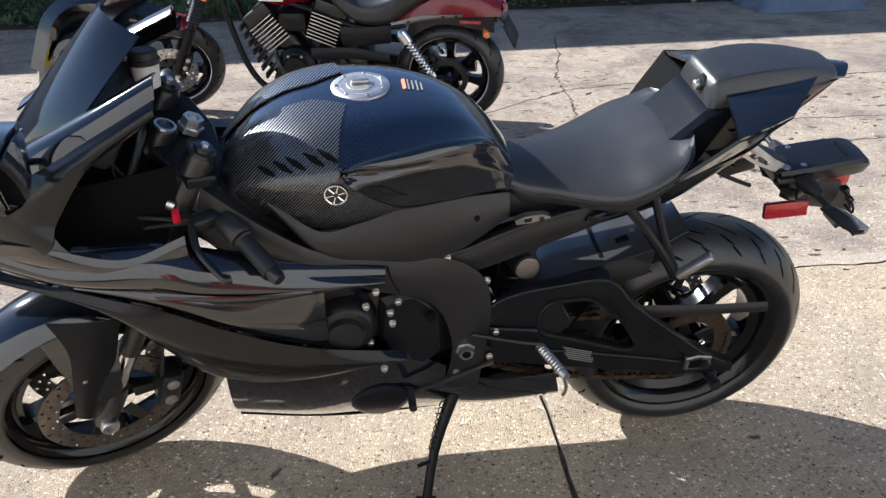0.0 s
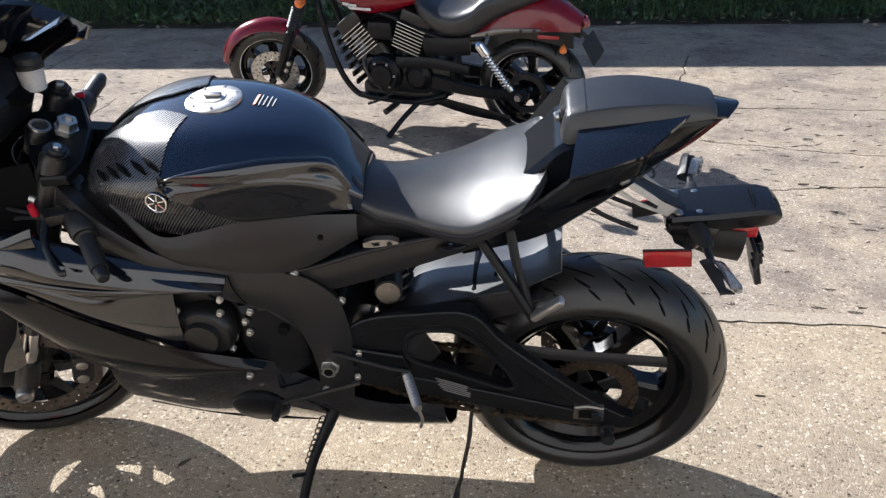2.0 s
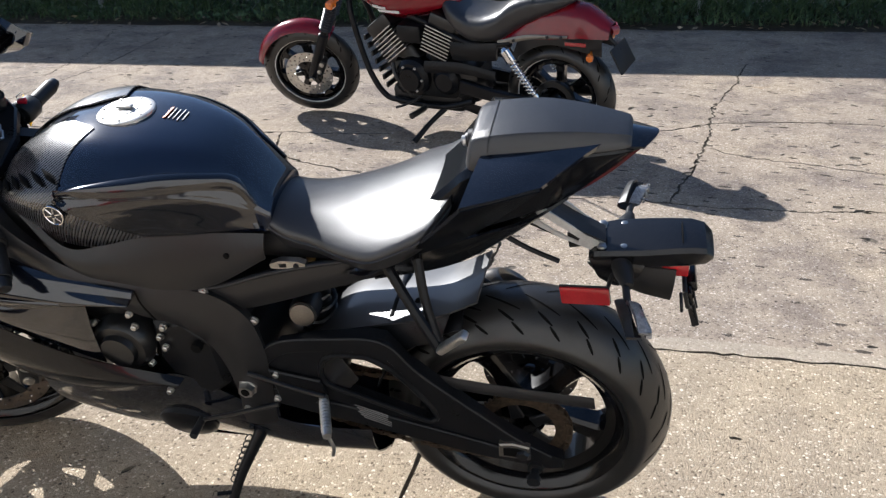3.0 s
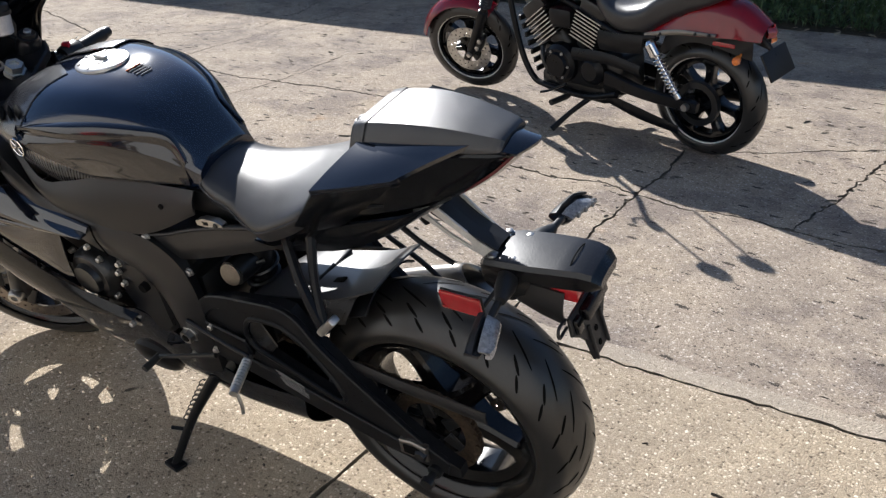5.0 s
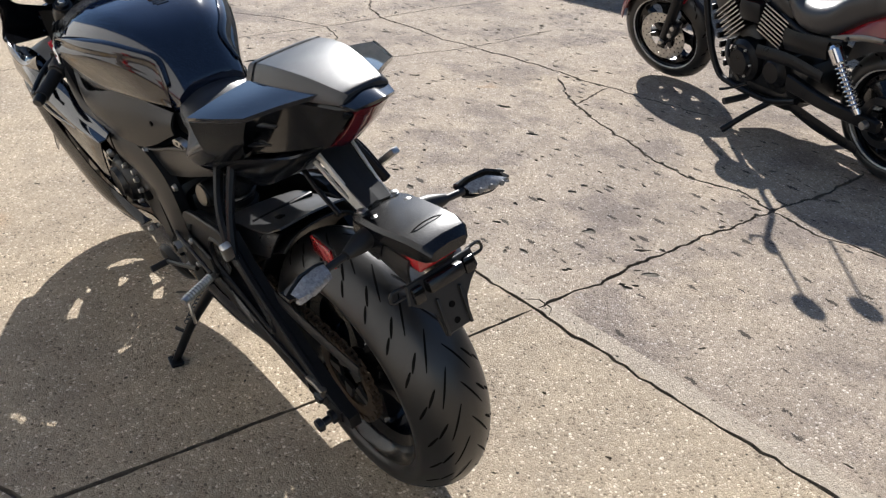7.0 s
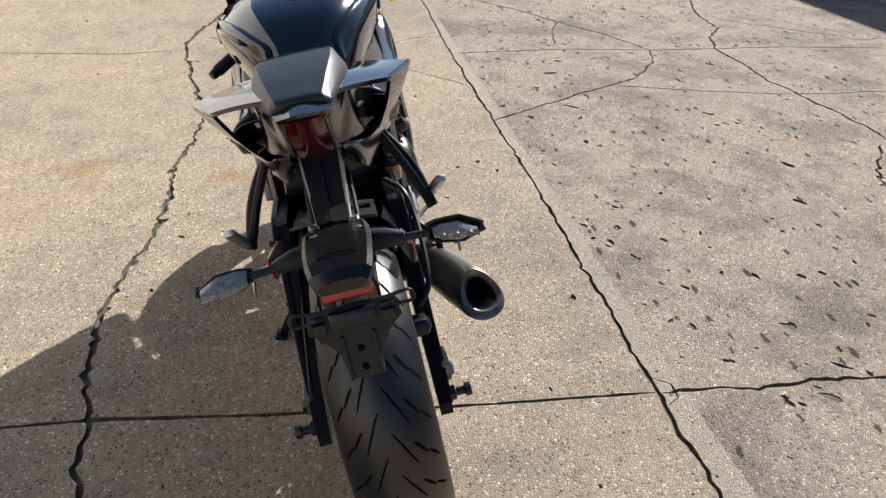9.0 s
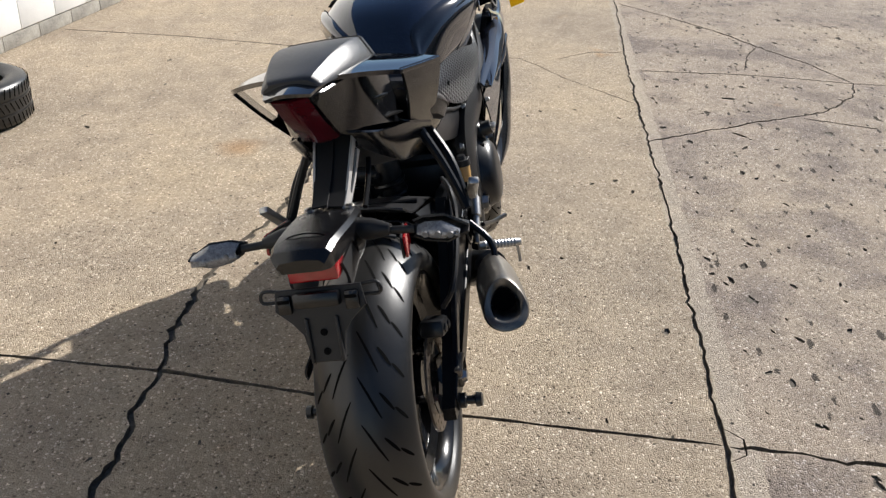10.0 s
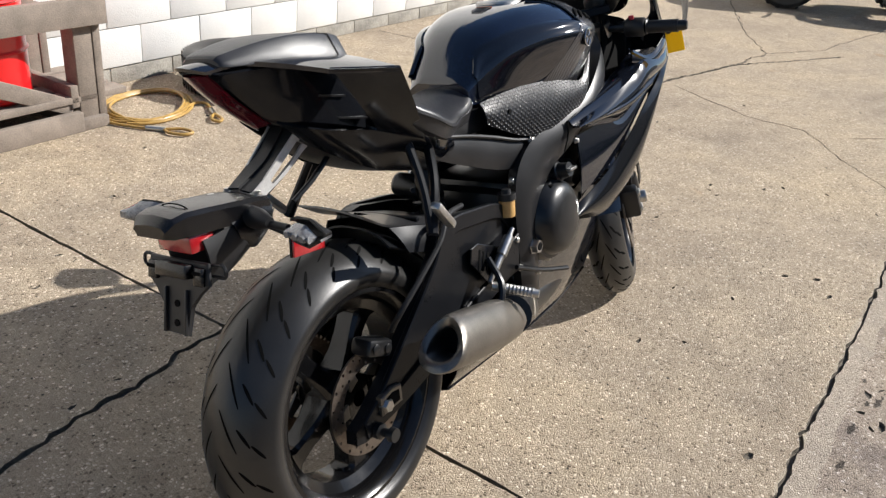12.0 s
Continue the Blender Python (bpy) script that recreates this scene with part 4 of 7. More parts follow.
    P("cap_key_cover", box((0.034, 0.012, 0.006), tuple(cap_c + cap_n * 0.014), 0.002), "steel", "", cap)
    for q in range(7):
        a = 2 * math.pi * q / 7
        P("cap_screw", bolt(cap_c + Vector((0.046 * math.cos(a), 0.046 * math.sin(a), 0.0065)), cap_n, 0.003, 0.003), "steel", "", cap)
    # warning label: two bars of plain colour and lines
    for k, (mm, w) in enumerate((("orange", 0.04), ("grey", 0.04), ("grey", 0.036), ("grey", 0.04), ("grey", 0.03))):
        x = 0.715 - 0.0085 * k
        i = min(range(81), key=lambda i: abs(tank_at(i / 80, 0)[0] - x))
        z = tank_at(i / 80, 0.02)[2]
        P("label_bar", box((0.0028 if k else 0.007, w, 0.001), (x, -0.012, z + 0.0012), 0, m=Matrix.Rotation(radians(16), 4, "Y")), mm, "printed warning label line", tank)

    # main frame, side panels
    for s in (1, -1):
        P("frame_spar", sheet(flip([(1.14, 0.10, 0.90), (1.04, 0.165, 0.85), (0.95, 0.182, 0.785), (0.88, 0.185, 0.748), (0.77, 0.176, 0.718), (0.67, 0.163, 0.699), (0.615, 0.157, 0.673), (0.572, 0.155, 0.622), (0.557, 0.155, 0.54), (0.562, 0.155, 0.45), (0.575, 0.15, 0.32)], s),
                              flip([(1.14, 0.10, 0.76), (1.04, 0.165, 0.74), (0.95, 0.185, 0.715), (0.895, 0.186, 0.693), (0.80, 0.182, 0.645), (0.72, 0.172, 0.61), (0.672, 0.167, 0.565), (0.65, 0.166, 0.51), (0.64, 0.165, 0.44), (0.646, 0.158, 0.37), (0.66, 0.15, 0.31)], s), 0.03 * s, 0.010 * s, 60, 10), "spar", "satin black aluminium frame spar")
        P("spar_seam", tube(flip([(0.775, 0.189, 0.712), (0.768, 0.193, 0.68), (0.752, 0.19, 0.64)], s), 0.0018, 6, 12), "groove")
        P("side_panel", sheet(flip([(0.985, 0.15, 0.866), (0.90, 0.174, 0.798), (0.82, 0.167, 0.803), (0.73, 0.149, 0.818), (0.62, 0.126, 0.814), (0.522, 0.10, 0.80)], s),
                              flip([(0.985, 0.155, 0.85), (0.90, 0.184, 0.752), (0.80, 0.183, 0.724), (0.70, 0.168, 0.70), (0.62, 0.148, 0.708), (0.522, 0.116, 0.752)], s), 0.006 * s, 0.007 * s, 40, 12), "shell" if s > 0 else "perf", "satin black side panel under the tank")
        P("subframe_rail", sheet(flip([(0.665, 0.142, 0.690), (0.60, 0.135, 0.70), (0.524, 0.124, 0.722), (0.43, 0.118, 0.745), (0.34, 0.114, 0.762), (0.22, 0.11, 0.79)], s), flip([(0.66, 0.142, 0.645), (0.60, 0.138, 0.636), (0.53, 0.128, 0.648), (0.43, 0.120, 0.680), (0.34, 0.116, 0.712), (0.22, 0.112, 0.76)], s), 0.02 * s, 0.005 * s, 40, 8), "spar", "black rear subframe")
        P("rail_lip", tube(flip([(0.655, 0.147, 0.692), (0.60, 0.140, 0.702), (0.524, 0.129, 0.724), (0.43, 0.123, 0.747), (0.34, 0.118, 0.764)], s), 0.0045, 8, 24), "spar")
        for x, y, z, r in ((0.654, 0.152, 0.688, 0.009), (0.569, 0.142, 0.612, 0.008), (0.80, 0.198, 0.658, 0.006), (0.545, 0.158, 0.478, 0.007), (0.556, 0.158, 0.405, 0.007), (0.63, 0.165, 0.37, 0.007)):
            P("frame_bolt", bolt((x, s * y, z), (0, s, 0), r, 0.008), "alu")
        nut = P("pivot_nut", turned((0.612, s * 0.155, 0.442), (0.612, s * 0.184, 0.442), [(0, 0.022), (0.5, 0.022), (0.51, 0.018), (1, 0.017)], 6), "steel", "silver swingarm pivot nut")
        P("pivot_bore", turned((0.612, s * 0.18, 0.442), (0.612, s * 0.186, 0.442), [(0, 0.011), (1, 0.009)], 20), "groove", "", nut)
        P("panel_plug", turned((0.592, s * 0.128, 0.768), (0.592, s * 0.137, 0.768), [(0, 0.007), (1, 0.006)], 14), "groove")
        P("spar_plug", turned((0.69, s * 0.172, 0.562), (0.69, s * 0.186, 0.562), [(0, 0.012), (1, 0.011)], 16), "groove")
    latch = P("seat_latch", plate([(0.51, 0.738), (0.512, 0.748), (0.49, 0.757), (0.455, 0.758), (0.44, 0.752), (0.44, 0.744), (0.46, 0.738)], 0.112, 0.127, [(0.492, 0.742), (0.494, 0.750), (0.478, 0.752), (0.478, 0.743)]), "steel", "silver seat latch")
    P("latch_key", turned((0.458, 0.125, 0.748), (0.458, 0.13, 0.748), [(0, 0.006), (1, 0.005)], 12), "dark", "", latch)

    P("air_intake_box", box((0.17, 0.24, 0.12), (1.03, 0, 0.80), 0.03), "matte")
    P("under_seat_box", box((0.26, 0.17, 0.06), (0.45, 0, 0.758), 0.015), "matte")

    # engine
    eng = P("engine", box((0.36, 0.27, 0.20), (0.78, 0, 0.50), 0.03), "dark", "black engine block")
    P("cylinder_block", box((0.17, 0.30, 0.24), (0, 0, 0), 0.02, m=Matrix.Translation((0.95, 0, 0.62)) @ Matrix.Rotation(radians(38), 4, "Y")), "dark", "", eng)
    P("oil_sump", box((0.30, 0.20, 0.16), (0.80, 0, 0.36), 0.03), "dark", "", eng)
    P("gearbox", box((0.22, 0.24, 0.22), (0.68, 0, 0.47), 0.03), "dark", "", eng)
    gen = P("generator_cover", turned((0.865, 0.13, 0.545), (0.865, 0.20, 0.545), [(0, 0.068), (0.6, 0.066), (0.8, 0.055), (0.82, 0.04), (1, 0.036)], 32), "dark", "", eng)
    P("sprocket_cover", prism([(0.79, 0.60), (0.72, 0.615), (0.66, 0.56), (0.655, 0.44), (0.70, 0.40), (0.77, 0.43), (0.80, 0.50)], 0.12, 0.165, 0.012), "satin", "", eng)
    for x, z, y in ((0.915, 0.60, 0.17), (0.815, 0.495, 0.17), (0.772, 0.575, 0.17), (0.768, 0.545, 0.17), (0.755, 0.605, 0.172), (0.82, 0.60, 0.172), (0.79, 0.424, 0.18)):
        P("cover_bolt", bolt((x, y, z), (0, 1, 0), 0.0065, 0.01), "steel", "", eng)
    clutch = P("clutch_cover", turned((0.715, -0.12, 0.482), (0.715, -0.215, 0.488), [(0, 0.112), (0.35, 0.110), (0.5, 0.104), (0.52, 0.096), (0.8, 0.086), (0.92, 0.070), (0.97, 0.05), (1, 0.02)], 40), "dark", "dark metal clutch cover", eng)
    P("water_pump", turned((0.84, -0.12, 0.56), (0.84, -0.175, 0.56), [(0, 0.045), (0.6, 0.04), (1, 0.025)], 20), "dark", "", eng)
    for q in range(7):
        a = 0.9 * q
        P("clutch_cover_bolt", bolt((0.715 + 0.104 * math.cos(a), -0.155, 0.482 + 0.104 * math.sin(a)), (0, -1, 0), 0.006, 0.012), "steel", "", clutch)
    cap2 = P("oil_filler_cap", turned((0.745, -0.15, 0.585), (0.745, -0.205, 0.60), [(0, 0.026), (0.5, 0.025), (0.55, 0.021), (1, 0.018)], 16), "dark", "dark oil filler cap", clutch)
    P("cap_grip", box((0.034, 0.014, 0.008), (0.745, -0.21, 0.602), 0.003), "steel", "", cap2)
    for k in range(9):
        P("radiator_fin", box((0.012, 0.30, 0.02), (1.13 - 0.008 * k, 0, 0.46 + 0.032 * k), 0.002), "dark", "", eng)

    # fairings
    for s in (1, -1):
        P("upper_cowl", sheet(flip([(1.137, 0.171, 1.083), (1.235, 0.188, 1.033), (1.32, 0.185, 0.983), (1.43, 0.155, 0.92), (1.50, 0.12, 0.885), (1.62, 0.03, 0.83)], s), flip([(1.14, 0.178, 1.058), (1.21, 0.195, 1.02), (1.265, 0.207, 0.98), (1.325, 0.215, 0.895), (1.375, 0.216, 0.825), (1.63, 0.05, 0.74)], s), 0.004 * s, 0.014 * s, 34, 10), "wing", "black nose fairing")
        P("cowl_lower_edge", sheet(flip([(1.13, 0.205, 0.835), (1.24, 0.222, 0.805), (1.37, 0.218, 0.845), (1.46, 0.18, 0.835)], s), flip([(1.13, 0.212, 0.80), (1.24, 0.228, 0.785), (1.34, 0.225, 0.80), (1.46, 0.185, 0.80)], s), 0.004 * s, 0.004 * s), "gloss")
        P("cowl_rim", sheet(flip([(1.135, 0.12, 1.105), (1.24, 0.13, 1.055), (1.35, 0.125, 1.0), (1.45, 0.10, 0.94)], s), flip([(1.135, 0.17, 1.085), (1.235, 0.187, 1.035), (1.32, 0.184, 0.985), (1.43, 0.157, 0.922)], s), 0.004 * s, 0.016, 30, 10, out=(0, 0.4 * s, 1)), "gloss")
        P("side_fairing", sheet(flip([(1.46, 0.185, 0.83), (1.33, 0.222, 0.80), (1.19, 0.23, 0.798), (1.10, 0.226, 0.764), (0.95, 0.216, 0.728), (0.78, 0.20, 0.70)], s), flip([(1.47, 0.17, 0.77), (1.34, 0.21, 0.745), (1.18, 0.218, 0.712), (1.06, 0.214, 0.665), (0.93, 0.206, 0.672), (0.785, 0.198, 0.692)], s), 0.004 * s, 0.020 * s, 36, 14), "gloss", "gloss black side fairing")
        P("fairing_shoulder", sheet(flip([(1.33, 0.185, 0.815), (1.19, 0.185, 0.818), (1.10, 0.18, 0.785), (0.95, 0.178, 0.748), (0.78, 0.182, 0.708)], s), flip([(1.33, 0.222, 0.80), (1.19, 0.23, 0.798), (1.10, 0.226, 0.764), (0.95, 0.216, 0.728), (0.78, 0.20, 0.70)], s), 0.004 * s, 0.006, 30, 8, out=(0, 0, 1)), "gloss", "", )
        P("fairing_strake", sheet(flip([(1.20, 0.246, 0.745), (1.05, 0.243, 0.715), (0.92, 0.228, 0.702)], s), flip([(1.19, 0.247, 0.728), (1.05, 0.240, 0.698), (0.92, 0.226, 0.694)], s), 0.004 * s, 0.004 * s, 20, 4), "gloss")
        P("side_wing", sheet(flip([(1.50, 0.165, 0.775), (1.34, 0.218, 0.74), (1.20, 0.232, 0.69), (1.08, 0.228, 0.615), (0.94, 0.22, 0.545), (0.74, 0.188, 0.475)], s), flip([(1.50, 0.16, 0.75), (1.31, 0.195, 0.69), (1.215, 0.205, 0.565), (1.12, 0.20, 0.465), (0.95, 0.195, 0.425), (0.755, 0.18, 0.462)], s), 0.004 * s, 0.024 * s, 40, 14), "wing", "black lower fairing wing")
        end = 0.90 if s > 0 else 0.82
        P("flank_fairing", sheet(flip([(1.34, 0.205, 0.75), (1.18, 0.212, 0.715), (1.06, 0.208, 0.668), (0.95, 0.20, 0.672), (end, 0.19, 0.665)], s), flip([(1.34, 0.21, 0.735), (1.20, 0.222, 0.688), (1.08, 0.218, 0.613), (0.95, 0.21, 0.548), (end, 0.20, 0.515)], s), 0.004 * s, 0.006 * s, 30, 10), "gloss", "gloss black flank panel")
        P("mid_fairing", sheet(flip([(1.14, 0.19, 0.70), (1.02, 0.178, 0.665), (0.93, 0.168, 0.62), (0.80, 0.16, 0.53)], s), flip([(1.12, 0.19, 0.645), (1.02, 0.178, 0.60), (0.92, 0.17, 0.545), (0.80, 0.16, 0.50)], s), 0.004 * s, 0.004 * s), "gloss")
        k = 1.0 if s > 0 else 0.62
        P("belly_pan", sheet(flip([(1.12, k * 0.165, 0.475), (0.95, k * 0.178, 0.435), (0.77, k * 0.17, 0.465), (0.66, k * 0.15, 0.385), (0.54, k * 0.135, 0.30), (0.38, k * 0.11, 0.27)], s), flip([(1.13, 0.05, 0.185), (0.95, 0.065, 0.165), (0.77, 0.07, 0.16), (0.66, 0.07, 0.158), (0.54, 0.065, 0.158), (0.36, 0.055, 0.155)], s), 0.004 * s, 0.035 * k * s), "gloss", "black belly pan")
        P("inner_panel", sheet(flip([(1.14, 0.12, 0.93), (1.30, 0.12, 0.90), (1.42, 0.08, 0.86)], s), flip([(1.14, 0.13, 0.60), (1.24, 0.13, 0.62), (1.36, 0.10, 0.70)], s), 0.004 * s, 0), "groove")
    P("oil_cover", turned((0.80, 0.14, 0.29), (0.80, 0.165, 0.28), [(0, 0.068), (0.5, 0.066), (0.8, 0.055), (1, 0.04)], 32), "satin", "round cover in the belly pan")
    P("belly_floor", sheet([(1.13, -0.052, 0.187), (0.95, -0.067, 0.167), (0.77, -0.072, 0.162), (0.36, -0.057, 0.157)], [(1.13, 0.052, 0.187), (0.95, 0.067, 0.167), (0.77, 0.072, 0.162), (0.36, 0.057, 0.157)], 0.004, -0.012, out=(0, 0, 1)), "gloss")
    P("nose_floor", sheet([(1.28, 0.205, 0.74), (1.36, 0.2, 0.745), (1.46, 0.175, 0.76), (1.55, 0.12, 0.752), (1.63, 0.05, 0.742)], [(1.28, -0.205, 0.74), (1.36, -0.2, 0.745), (1.46, -0.175, 0.76), (1.55, -0.12, 0.752), (1.63, -0.05, 0.742)], 0.004, 0.012, 16, 8, out=(0, 0, 1)), "matte", "black inner panel under the nose")
    lamp = P("headlight_panel", sheet([(1.60, 0.06, 0.835), (1.64, 0, 0.83), (1.60, -0.06, 0.835)], [(1.62, 0.06, 0.735), (1.66, 0, 0.72), (1.62, -0.06, 0.735)], 0.01, 0.01, out=(1, 0, 0)), "gloss")
    for s in (1, -1):
        P("headlight", sheet(flip([(1.47, 0.155, 0.865), (1.54, 0.11, 0.84), (1.60, 0.06, 0.81)], s), flip([(1.48, 0.16, 0.825), (1.55, 0.115, 0.79), (1.60, 0.07, 0.765)], s), 0.004 * s, 0.012 * s), "clear", "dark headlight lens")

    # screen, dash, mirrors
    rows = []
    for i in range(13):
        f = i / 12
        xc, zc = 1.47 + (1.225 - 1.47) * f, 0.905 + (1.182 - 0.905) * (f ** 0.92)
        row = []
        for j in range(17):
            g = -1 + j / 8
            w = 0.125 + 0.03 * math.sin(math.pi * f) - 0.035 * f * f
            row.append((xc - (0.14 - 0.03 * f) * abs(g) ** 2.0 * (1 - 0.35 * f), w * g, zc + (0.05 - 0.075 * f) * abs(g) ** 2.2))
        rows.append(row)
    P("windscreen", thick(rows, 0.003), "screen", "dark smoked windscreen")
    dash = P("dashboard", box((0.10, 0.22, 0.12), (0, 0, 0), 0.02, m=Matrix.Translation((1.27, 0, 0.985)) @ Matrix.Rotation(radians(-30), 4, "Y")), "matte", "black instrument cluster")
    P("tachometer", turned((1.225, -0.02, 1.005), (1.216, -0.02, 1.02), [(0, 0.042), (1, 0.042)], 28), "groove", "", dash)
    for s in (1, -1):
        arm = P("mirror_stem", tube(flip([(1.38, 0.13, 0.965), (1.38, 0.17, 0.985), (1.37, 0.215, 1.0)], s), [0.012, 0.009, 0.009], 10, 10), "gloss", m=NONE)
        if s > 0:
            P("mirror", sheet([(1.345, 0.19, 1.07), (1.345, 0.26, 1.08), (1.355, 0.335, 1.06)], [(1.35, 0.2, 0.975), (1.345, 0.26, 0.965), (1.355, 0.32, 0.98)], -0.03, 0.0, 14, 6, out=(1, 0, 0)), "gloss", "black mirror housing", arm, m=NONE)
            P("mirror_glass", sheet([(1.341, 0.197, 1.062), (1.341, 0.26, 1.071), (1.351, 0.328, 1.053)], [(1.346, 0.207, 0.983), (1.341, 0.26, 0.973), (1.351, 0.314, 0.987)], 0.002, 0.0, 10, 4), "skyglass", "mirror glass", arm, m=NONE)
        else:
            P("mirror", sheet([(1.135, -0.225, 1.062), (1.22, -0.25, 1.092), (1.32, -0.26, 1.108), (1.40, -0.25, 1.07), (1.45, -0.23, 0.965)], [(1.145, -0.23, 1.04), (1.22, -0.28, 0.995), (1.30, -0.29, 0.985), (1.37, -0.27, 0.98), (1.42, -0.24, 0.945)], 0.03, -0.02, 24, 8), "gloss", "black folded mirror housing", arm, m=NONE)
            # pale metal strip standing in for sky and sun reflected on the housing
            P("mirror_edge", sheet([(1.245, -0.25, 1.085), (1.33, -0.25, 1.098), (1.386, -0.25, 1.056), (1.430, -0.25, 0.990), (1.450, -0.25, 0.926), (1.460, -0.25, 0.855)], [(1.25, -0.27, 1.072), (1.325, -0.275, 1.078), (1.366, -0.275, 1.036), (1.405, -0.275, 0.978), (1.428, -0.27, 0.918), (1.442, -0.26, 0.855)], 0.006, 0.004, 30, 6, out=(0.5, 0.5, 0.5)), "bare", "pale strip for the sky reflected on the mirror's edge", arm, m=NONE)

    # front end, turned to the left stop
    F = dict(m=STEERED)
    top = P("triple_clamp", prism([(1.17, 0.135), (1.19, 0.06), (1.20, 0), (1.19, -0.06), (1.17, -0.135), (1.12, -0.145), (1.09, -0.1), (1.075, 0), (1.09, 0.1), (1.12, 0.145)], -0.012, 0.012, 0.004), "satin", "black triple clamp", m=STEERED @ Matrix.Translation((0, 0, 0.92)) @ Matrix.Rotation(radians(90), 4, "X") @ Matrix.Rotation(0, 4, "Z"))
    axis = Vector((-math.sin(RAKE), 0, math.cos(RAKE)))
    P("stem_nut", turned(STEM - axis * 0.01, STEM + axis * 0.022, [(0, 0.025), (0.35, 0.025), (0.36, 0.021), (0.9, 0.020), (0.91, 0.012), (0.7, 0.011), (0.7, 0.0)], 6), "alu", "silver steering stem nut", top, **F)
    key = STEM + Vector((0.055, 0, -0.005))
    P("ignition_lock", turned(key - axis * 0.04, key + axis * 0.02, [(0, 0.026), (0.9, 0.026), (1, 0.022)], 24), "dark", "", top, **F)
    P("ignition_ring", turned(key + axis * 0.018, key + axis * 0.024, [(0, 0.022), (1, 0.021), (1, 0.016), (0.2, 0.016)], 24), "steel", "", top, **F)
    for s in (1, -1):
        a = Vector((1.15, s * 0.105, 0.915))
        ax = Vector(FRONT_AXLE) + Vector((0.02, s * 0.09, 0))
        dirn = (a - ax).normalized()
        tubeb = P("fork_leg", turned(ax + dirn * 0.21, a + dirn * 0.05, [(0, 0.0215), (0.25, 0.0215), (0.26, 0.029), (0.98, 0.029), (1, 0.024)], 24), "dark", "black fork leg", **F)
        P("fork_slider", turned(ax + dirn * 0.04, ax + dirn * 0.23, [(0, 0.0205), (1, 0.0205)], 20), "chrome", "polished fork slider", tubeb, **F)
        P("fork_foot", turned(ax - dirn * 0.03, ax + dirn * 0.10, [(0, 0.02), (0.2, 0.03), (0.8, 0.03), (1, 0.026)], 20), "dark", "", tubeb, **F)
        P("axle_nut", turned(ax + Vector((0, s * 0.015, 0)), ax + Vector((0, s * 0.046, 0)), [(0, 0.021), (0.8, 0.021), (1, 0.018), (1, 0.01), (0.6, 0.01)], 12), "steel", "silver axle end", tubeb, **F)
        P("fork_cap", turned(a + dirn * 0.05, a + dirn * 0.066, [(0, 0.024), (0.5, 0.024), (0.51, 0.018), (1, 0.017)], 20), "dark", "", tubeb, **F)
        P("fork_adjuster", turned(a + dirn * 0.064, a + dirn * 0.072, [(0, 0.009), (0.8, 0.009), (1, 0.007)], 6), "alu", "silver adjuster on the fork cap", tubeb, **F)
        guard = P("fork_guard", sheet(flip(GUARD_FRONT, s), flip(GUARD_BACK, s), 0.004 * s, 0.006 * s, 14, 6), "satin", "black guard in front of the fork slider", tubeb, **F)
        for gx, gz in GUARD_BOLTS:
            P("guard_bolt", bolt((gx, s * 0.124, gz), (0, s, 0), 0.006, 0.006), "steel", "", guard, **F)
        # clip-on bar, grip, switches, lever
        inner, outer = Vector((1.14, s * 0.12, 0.868)), Vector((1.085, s * 0.325, 0.833))
        d2 = (outer - inner).normalized()
        bar = P("clip_on", turned(inner - d2 * 0.02, inner + d2 * 0.12, [(0, 0.011), (1, 0.011)], 16), "dark", "black clip-on handlebar", **F)
        P("clip_on_clamp", turned(inner - dirn * 0.022 - d2 * 0.02, inner + dirn * 0.022 - d2 * 0.02, [(0, 0.036), (1, 0.036)], 24), "steel", "", bar, **F)
        P("grip", turned(inner + d2 * 0.115, outer - d2 * 0.012, [(0, 0.017), (0.05, 0.021), (0.08, 0.017)] + [(0.1 + 0.8 * q / 24, 0.0165 + 0.001 * (q % 2)) for q in range(25)] + [(0.95, 0.018), (1, 0.017)], 18), "matte", "black rubber grip", bar, **F)
        P("bar_end", turned(outer - d2 * 0.012, outer + d2 * 0.012, [(0, 0.014), (0.7, 0.014), (1, 0.011)], 16), "dark", "", bar, **F)
        P("switch_box", turned(inner + d2 * 0.06, inner + d2 * 0.115, [(0, 0.022), (0.1, 0.026), (0.9, 0.026), (1, 0.022)], 10), "matte", "", bar, **F)
        P("lever_perch", box((0.05, 0.03, 0.028), tuple(inner + d2 * 0.05 + Vector((0.03, 0, 0.0))), 0.006), "dark", "", bar, **F)
        P("lever", tube([inner + d2 * 0.04 + Vector((0.05, 0, -0.005)), inner + d2 * 0.10 + Vector((0.075, 0, -0.012)), inner + d2 * 0.17 + Vector((0.072, 0, -0.018)), outer - d2 * 0.04 + Vector((0.06, 0, -0.02))], [0.009, 0.007, 0.006, 0.008], 10, 14), "dark", "black hand lever", bar, **F)
        if s == 1:
            P("lever_adjuster", turned(inner + d2 * 0.03 + Vector((0.07, 0, -0.005)), inner + d2 * 0.03 + Vector((0.07, 0, 0.02)), [(0, 0.008), (1, 0.007)], 14), "redp", "red lever adjuster", bar, **F)
